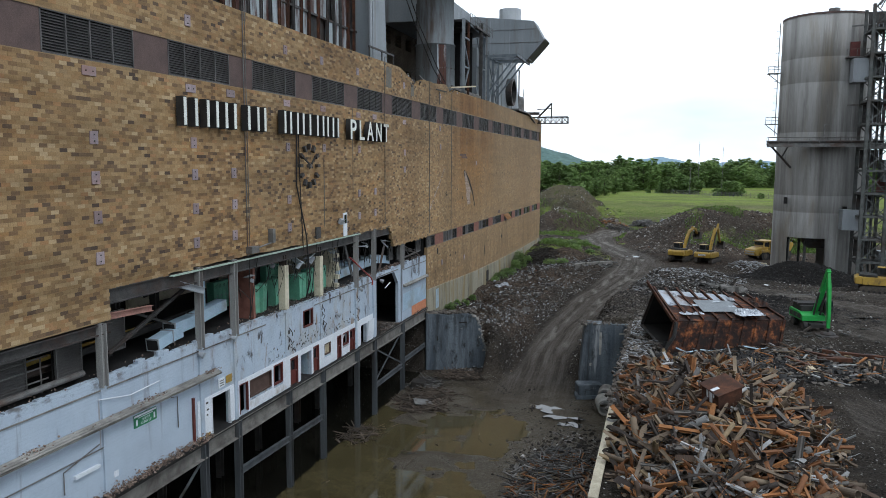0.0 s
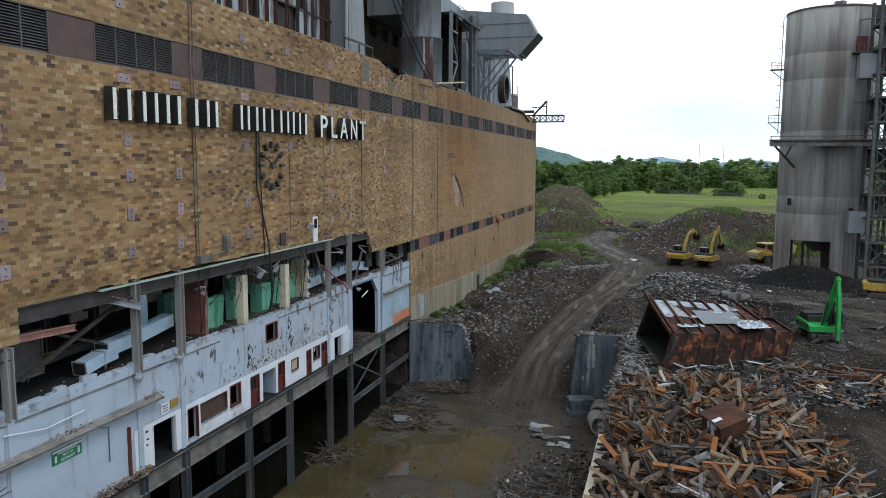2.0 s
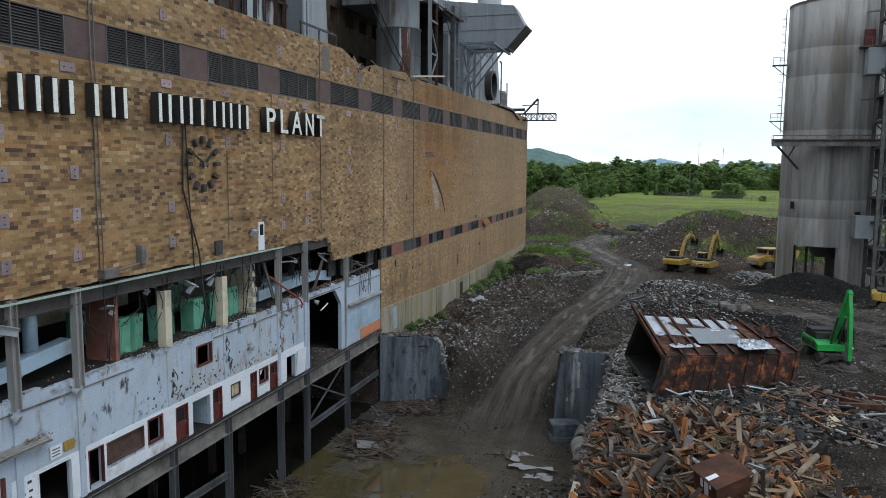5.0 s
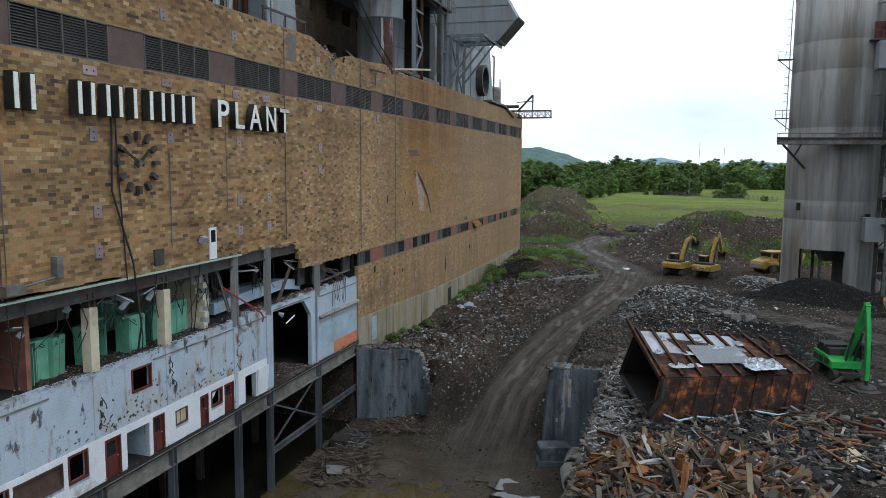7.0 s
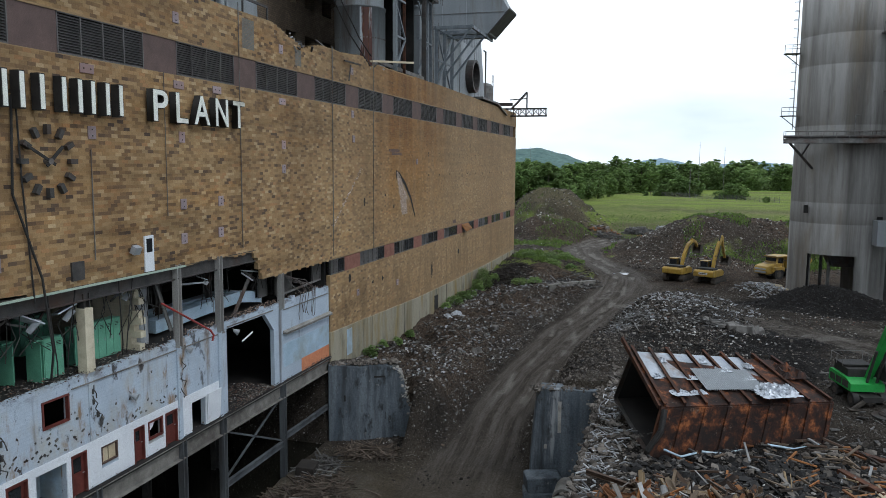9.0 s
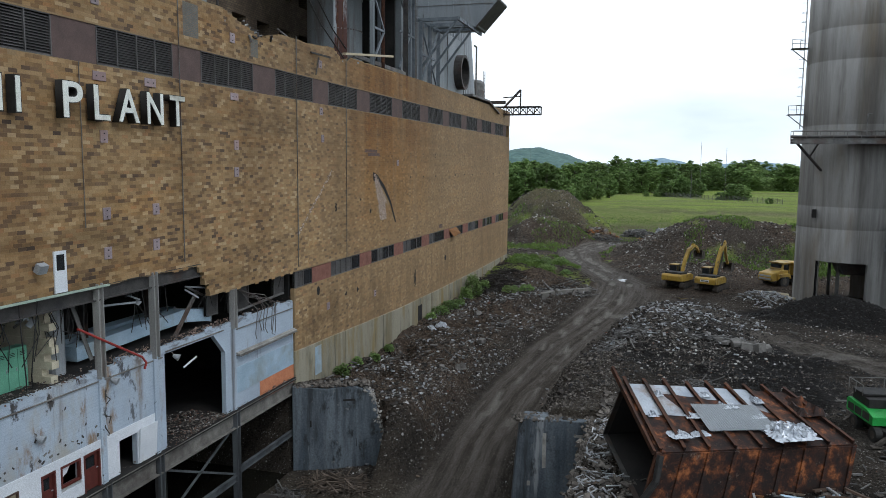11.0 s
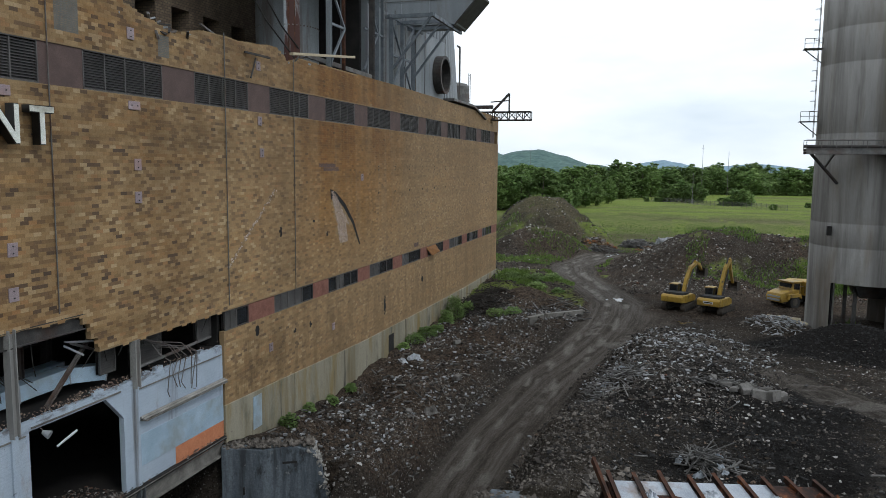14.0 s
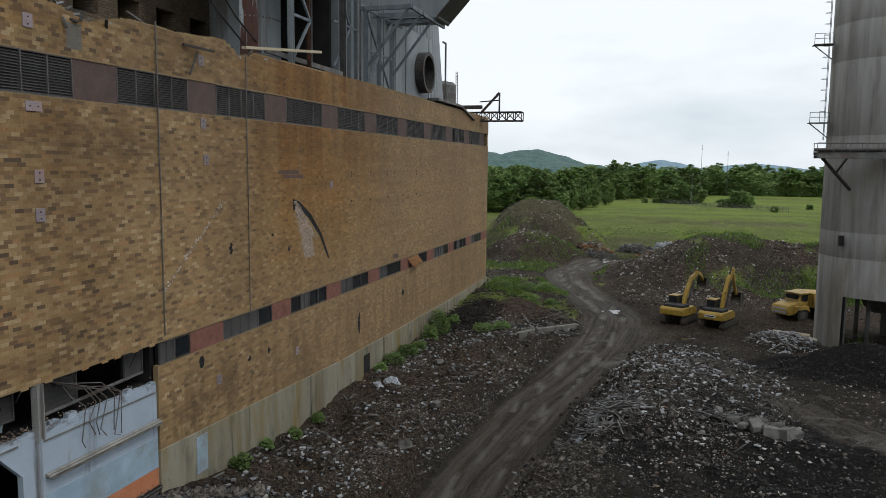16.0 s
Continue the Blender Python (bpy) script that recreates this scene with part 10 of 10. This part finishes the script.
def tree_meshes(h, w, seed, nleaf=4000, leaf=0.34, low=0.1):
    """A trunk with limbs, and an uneven domed crown of leaf clumps round many boughs."""
    r = np.random.default_rng(seed)
    tr = G()
    tr.tube((0, 0, -0.3), (0.1, 0, h * 0.35), 0.02 * h, 7, 0.014 * h).tube((0.1, 0, h * 0.35), (0, 0.2, h * 0.85), 0.014 * h, 6, 0.003 * h)
    lobes, sizes = [], []
    az = r.uniform(0.72, 1.12, 9)
    zc, zr = h * (low + 0.44 * (1 - low)), h * (1 - low) * 0.5
    for k in range(64):
        a, u = r.uniform(0, 6.28), r.uniform(-0.95, 1.0)
        q = r.uniform(0.35, 1.0) ** 0.5
        ring = math.sqrt(max(0.05, 1 - abs(u) ** 2.4)) * az[int(a / 6.2832 * 9) % 9]
        c = np.array([w * 0.44 * ring * q * math.cos(a), w * 0.44 * ring * q * math.sin(a), zc + zr * u * r.uniform(0.82, 1.05)])
        lobes.append(c)
        sizes.append(w * r.uniform(0.075, 0.16) * (0.75 if u > 0.75 else 1.0))
        if k % 7 == 0:
            tr.tube((0.05, 0.1, max(0.5, c[2] * 0.55)), tuple(c), 0.006 * h, 5, 0.0015 * h)
    lobes, sizes = np.array(lobes), np.array(sizes)
    pick = r.integers(0, len(lobes), nleaf)
    d = r.normal(0, 1, (nleaf, 3))
    d /= np.linalg.norm(d, axis=1)[:, None]
    ps = lobes[pick] + d * (sizes[pick] * r.uniform(0.55, 1.15, nleaf))[:, None] * np.array([1.1, 1.1, 0.75])
    v, f = leaf_cloud(ps, np.full(nleaf, leaf), seed)
    t_ob = tr.ob("trunk", M_BARK)
    c_ob = raw("crown", v, f, M_LEAF)
    tm2, cm2 = t_ob.data, c_ob.data
    bpy.data.objects.remove(t_ob)
    bpy.data.objects.remove(c_ob)
    return tm2, cm2


SPECIES = [tree_meshes(16, 12, 100), tree_meshes(15, 13, 101), tree_meshes(17, 10.5, 102), tree_meshes(14, 12, 103), tree_meshes(18, 10, 104, 4000, 0.34, 0.16),
           tree_meshes(9, 11, 110, 3200, 0.3, 0.03), tree_meshes(7, 9.5, 111, 2600, 0.3, 0.03),
           tree_meshes(17, 13, 120, 1900, 0.5, 0.06), tree_meshes(15, 15, 121, 1900, 0.52, 0.05), tree_meshes(19, 12, 122, 1900, 0.5, 0.1), tree_meshes(16, 11, 123, 1700, 0.5, 0.05)]


def tree(x, y, z, s, kind, rz, label="full green broadleaf tree at the wood's edge", group="trees of the far wood"):
    e = thing("tree", label, "tree", (x, y, z), rz, group)
    e.scale = (s, s, s * 1.0)
    for me, nm in zip(SPECIES[kind], ("trunk", "crown")):
        o = new(nm, me)
        o.parent = e
    return e


tr = random.Random(9)
BUSHES = ((-0.5, 402, 0.95), (4.5, 408, 1.25), (9.5, 404, 1.2), (13.5, 410, 1.0), (27.6, 359, 1.05), (30.0, 361, 0.95), (22, 358, 0.55), (24, 357, 0.5), (36, 322, 0.28), (-8.6, 392, 0.35), (-4, 396, 0.4), (52, 352, 0.35), (70, 372, 0.5), (84, 400, 1.2), (96, 405, 1.3))
spots = []
# the near wood behind the building's corner, then the long far edge
for _ in range(125):
    u = tr.random() ** 1.3
    spots.append((tr.uniform(-118, -33 - 26 * u), 282 + 110 * u, tr.uniform(0.62, 0.95), tr.randrange(5)))
for x, y, s in ((-31, 300, 0.55), (-27, 306, 0.5), (-36, 296, 0.7), (-25, 322, 0.6), (-22, 345, 0.62), (-30, 350, 0.85)):
    spots.append((x, y, s, tr.randrange(5)))
for k in range(250):
    u = (k * 0.618) % 1.0
    fxx = -110 + 330 * u + tr.uniform(-3, 3)
    spots.append((fxx, float(np.interp(fxx, [-110, -30, 0, 25, 110, 150], [430, 440, 500, 545, 545, 470])) + 90 * tr.random() ** 1.4, tr.uniform(0.72, 1.2), 7 + tr.randrange(4)))
for x, y, s, kd in spots:
    tree(x, y, gz(x, y) - 0.2, s, kd, tr.uniform(0, 360))
for x, y, s in BUSHES:
    tree(x, y, gz(x, y) - 0.3, s, 5 + tr.randrange(2), tr.uniform(0, 360), "rounded green bush on the meadow", "meadow bushes")
# understorey filling the wood's foot
r = np.random.default_rng(77)
n = 90000
px = np.concatenate([r.uniform(-125, -30, n // 2), r.uniform(-110, 250, n // 2)])
py = np.concatenate([r.uniform(288, 330, n // 2), np.interp(px[n // 2:], [-110, -30, 0, 25, 110, 150], [430, 440, 500, 545, 545, 470]) + r.uniform(-3, 22, n // 2)])
pz = ground_z(px, py) + r.random(n) ** 1.5 * np.concatenate([np.full(n // 2, 6.0), np.full(n // 2, 9.0)])
v, f = leaf_cloud(np.stack([px, py, pz], -1), np.full(n, 0.42), 78)
tagged(raw("undergrowth", v, f, M_LEAF), "dense green undergrowth at the wood's edge", "undergrowth", "", "stuff")


def weeds(name, n, box, seed, hgt, size, keep, label="green weeds growing on the earth"):
    """Leaning blades and small leaves in tufts."""
    p, rr = spread(n, *box, seed, keep)
    k = len(p)
    tall = hgt * (0.35 + 0.9 * fbm(p[:, 0], p[:, 1], 0.7, 3, seed)) * rr.uniform(0.5, 1.3, k)
    a = rr.uniform(0, 6.28, k)
    lean = rr.uniform(0.1, 0.7, k) * tall
    w = size * rr.uniform(0.4, 0.9, k)
    side2 = np.stack([-np.sin(a) * w, np.cos(a) * w, np.zeros(k)], -1)
    tip = p + np.stack([np.cos(a) * lean, np.sin(a) * lean, tall], -1)
    mid = p + np.stack([np.cos(a) * lean * 0.35, np.sin(a) * lean * 0.35, tall * 0.6], -1)
    v = np.stack([p - side2 * 0.3, p + side2 * 0.3, mid + side2, tip, mid - side2], 1)
    quads = (np.array([[0, 1, 2, 4]])[None] + (np.arange(k) * 5)[:, None, None]).reshape(-1, 4)
    tris = (np.array([[4, 2, 3]])[None] + (np.arange(k) * 5)[:, None, None]).reshape(-1, 3)
    quads = np.concatenate([np.stack([quads[:, 0], quads[:, 1], quads[:, 2]], -1), np.stack([quads[:, 0], quads[:, 2], quads[:, 3]], -1), tris])
    return tagged(raw(name, v.reshape(-1, 3), quads, M_WEED), label, "weeds", "", "stuff")


def clumps(cs):
    return lambda x, y, r: np.any([((x - a) / c) ** 2 + ((y - b) / d) ** 2 < r.random(len(x)) for a, b, c, d in cs], axis=0)


weeds("mound_weeds", 110000, (-45, 36, 140, 236), 91, 0.5, 0.1, lambda x, y, r: (fbm(x, y, 0.14, 4, 12) > 0.56) & (np.abs(x - np.interp(y, ROAD_Y, ROAD_X)) > 4) & (((x > 4) & (y > 156)) | (x < -9)))
def shrub(x, y, r, h, n, seed, label="small leafy green shrub growing on the rubble"):
    q = np.random.default_rng(seed)
    d = q.normal(0, 1, (n, 3))
    d /= np.linalg.norm(d, axis=1)[:, None]
    d[:, 2] = np.abs(d[:, 2])
    lob = 0.75 + 0.5 * fbm(d[:, 0] * 2 + 5, d[:, 1] * 2 + d[:, 2] * 3, 1.0, 2, seed)
    p = d * (q.uniform(0.45, 1.0, n) ** 0.6 * lob)[:, None] * np.array([r, r, h])
    e = thing("shrub", label, "shrub", (x, y, gz(x, y)), 0, "shrubs on the bank")
    v, f = leaf_cloud(p, np.full(n, 0.075), seed)
    raw("leaves", v, f, M_LEAF, e)
    for k in range(5):
        a = q.uniform(0, 6.28)
        G().tube((0, 0, -0.1), (0.6 * r * math.cos(a), 0.6 * r * math.sin(a), h * 0.7), 0.02, 5, 0.008).ob("stem", M_BARK, e)
    return e


for k, (x, y, r, h) in enumerate(((-24.0, 84.0, 0.75, 1.1), (-24.1, 87.2, 0.5, 0.7), (-24.1, 91.2, 0.6, 0.8), (-24.1, 94.8, 0.5, 0.7), (-23.9, 107.5, 0.7, 0.8), (-23.7, 110.5, 1.1, 1.0), (-23.4, 113.5, 1.2, 1.2), (-23.2, 116.5, 1.0, 1.0),
                                  (-23.6, 121.5, 1.0, 2.2), (-23.4, 124.5, 1.3, 3.0), (-22.6, 127.5, 1.0, 1.8), (-18.2, 124, 1.3, 0.8), (-16.4, 125.5, 1.2, 0.7), (-16.2, 141, 1.4, 0.9), (-13.6, 143, 1.0, 0.7), (-18.0, 149, 1.8, 1.2), (-21.5, 150, 1.8, 1.3), (-15.6, 152, 1.4, 1.0))):
    shrub(x, y, r, h, int(700 * max(0.6, r * h)), 400 + k)
weeds("bank_weeds", 22000, (-24.5, -8, 132, 162), 92, 0.55, 0.09, clumps(((-21, 150, 3.5, 6), (-15, 152, 3, 4), (-18, 144, 2, 3), (-22.5, 157, 3, 4))))
weeds("silo_weeds", 26000, (8, 38, 128, 178), 94, 1.0, 0.1, clumps(((21, 131.5, 1.5, 1.2), (27, 160, 5, 5), (22, 156, 4, 3), (31, 150, 4, 4), (24, 164, 5, 3), (14, 170, 2, 2), (30, 168, 3, 5))))
weeds("meadow_tufts", 30000, (-20, 60, 200, 262), 97, 0.35, 0.1, lambda x, y, r: r.random(len(x)) < np.clip(fbm(x, y, 0.1, 4, 44) * 2.2 - 0.9, 0, 1))
# black brush heap by the plinth
brushpile(-21.5, 131, 3.2, 6.0, 1.5, 700, 95, "black tangle of cut brush by the plinth", M_DKSTONE)

# ---- far distance ----
# the blue in both hill colours is aerial haze, painted in
M_HILL = material("hazy_wooded_hill", [(0.3, (0.045, 0.09, 0.09)), (0.7, (0.10, 0.165, 0.14))], 0.05, 0.9, grain=0.12, bump=0)
M_FARHILL = material("hazy_distant_ridge", [(0.3, (0.16, 0.25, 0.31)), (0.7, (0.2, 0.29, 0.35))], 0.004, 0.9, grain=0.05, bump=0)


def ridge(name, x0, x1, y, depth, peaks, mat, label, seed):
    xs, ds = np.linspace(x0, x1, 260), np.linspace(0, 1, 26)
    X, Dp = np.meshgrid(xs, ds)
    prof = np.zeros_like(X)
    for c, w, h in peaks:
        prof = np.maximum(prof, h * np.exp(-((X - c) / w) ** 2))
    Z = prof * np.sin(Dp * math.pi) + 9 * (fbm(X, Dp * depth, 0.03, 4, seed) - 0.4) * np.sin(Dp * math.pi) * (prof > 8) + 2
    id2 = np.arange(X.size).reshape(X.shape)
    ff = np.stack([id2[:-1, :-1], id2[:-1, 1:], id2[1:, 1:], id2[1:, :-1]], -1).reshape(-1, 4)
    o = raw(name, np.stack([X, y + Dp * depth, Z], -1).reshape(-1, 3), ff, mat, smooth=True)
    return tagged(o, label, "hill", "", "structure")


ridge("hill", -1100, 320, 1750, 500, ((-345, 150, 62), (-520, 200, 60), (-760, 240, 64), (-200, 90, 24)), M_HILL, "wooded green hill beyond the plain, bluish haze in its colour", 5)
ridge("far_ridge", -400, 1800, 3000, 500, ((-30, 150, 47), (330, 220, 34), (900, 500, 30), (1500, 300, 30)), M_FARHILL, "distant ridge, its pale blue being haze put into the colour", 7)

# fence and masts
fence = thing("fence", "grey wire fence across the meadow", "fence", (40, 355, gz(40, 355)))
fmx = Matrix.Translation((40, 355, gz(40, 355))).inverted()
fx = np.linspace(-7, 40, 33)
fy = np.interp(fx, [-7, 13, 40], [419, 350, 318])
for x, y in zip(fx, fy):
    o = G().tube((x, y, gz(x, y) - 0.1), (x, y, gz(x, y) + 2.2), 0.06, 5).ob("post", M_STEEL, fence)
    o.matrix_parent_inverse = fmx
for dz in np.arange(0.25, 2.2, 0.28):
    o = G().line([(x, y, gz(x, y) + dz) for x, y in zip(fx, fy)], 0.03, 4).ob("wire", M_STEEL, fence)
    o.matrix_parent_inverse = fmx
for x, y, h in ((10.5, 372, 13), (19.7, 520, 30.5), (34.4, 520, 27), (-153.4, 900, 38)):
    o = tagged(G().tube((x, y, gz(x, y)), (x, y, gz(x, y) + h), 0.16, 6, 0.08).beam((x - 0.8, y, gz(x, y) + h * 0.93), (x + 0.8, y, gz(x, y) + h * 0.93), 0.1, 0.1).ob("pole", M_STEEL), "slim pole standing in the meadow", "pole", "poles")
# scrap and timbers by the track
SCRAPROW = ((-14.0, 209, 3.2, 1.8, 1.7, M_SCRAPI, 301, "rusty steel heaped beyond the track"), (-19.5, 204, 3.0, 1.8, 1.4, M_SCRAPI, 302, "rusty steel heaped beyond the track"),
            (-5.2, 212, 3.4, 1.5, 1.8, M_GREYBAR, 303, "crushed grey sheet metal beside the track"), (1.6, 219, 2.8, 1.5, 1.4, M_PALEBIT, 304, "pale rubble and sheet beside the track"))
brushpile(-12.5, 202, 4, 2, 1.3, 260, 98, "crushed sheet metal and bars beside the track", M_GREYBAR)
brushpile(-2.0, 205, 3.5, 1.6, 1.2, 200, 99, "rusty scrap beside the far track", M_SCRAPI)
for cx, cy, rx, ry, hh, mt, sd, lb in SCRAPROW:
    rr2 = np.random.default_rng(sd)
    aa, qq = rr2.uniform(0, 6.28, 420), np.sqrt(rr2.random(420))
    sx, sy = cx + rx * qq * np.cos(aa), cy + ry * qq * np.sin(aa)
    sz = ground_z(sx, sy) + hh * (1 - qq ** 2) * rr2.random(420)
    tagged(stick_cloud("scrap_row", np.stack([sx, sy, sz], -1), rr2.uniform(0.5, 2.8, 420), rr2.uniform(0.12, 0.5, 420), mt, None, 0.3, sd), lb, "scrap pile", "", "stuff")
brushpile(-21, 205, 6, 3, 1.6, 300, 96, "rusty steel heaped beyond the track", M_SCRAPI)
for k, (x, y, a) in enumerate(((14.6, 130.2, 20), (15.4, 130.6, -30), (13.6, 131.0, 12))):
    o = tagged(G().tube((-1.3, 0, 0.25), (1.3, 0, 0.25), 0.25, 12).ob("log", M_BEIGE), "pale cut log lying on rubble", "log", "cut logs")
    o.matrix_world = pose(x, y, gz(x, y) + 0.3, 0, 8, a)
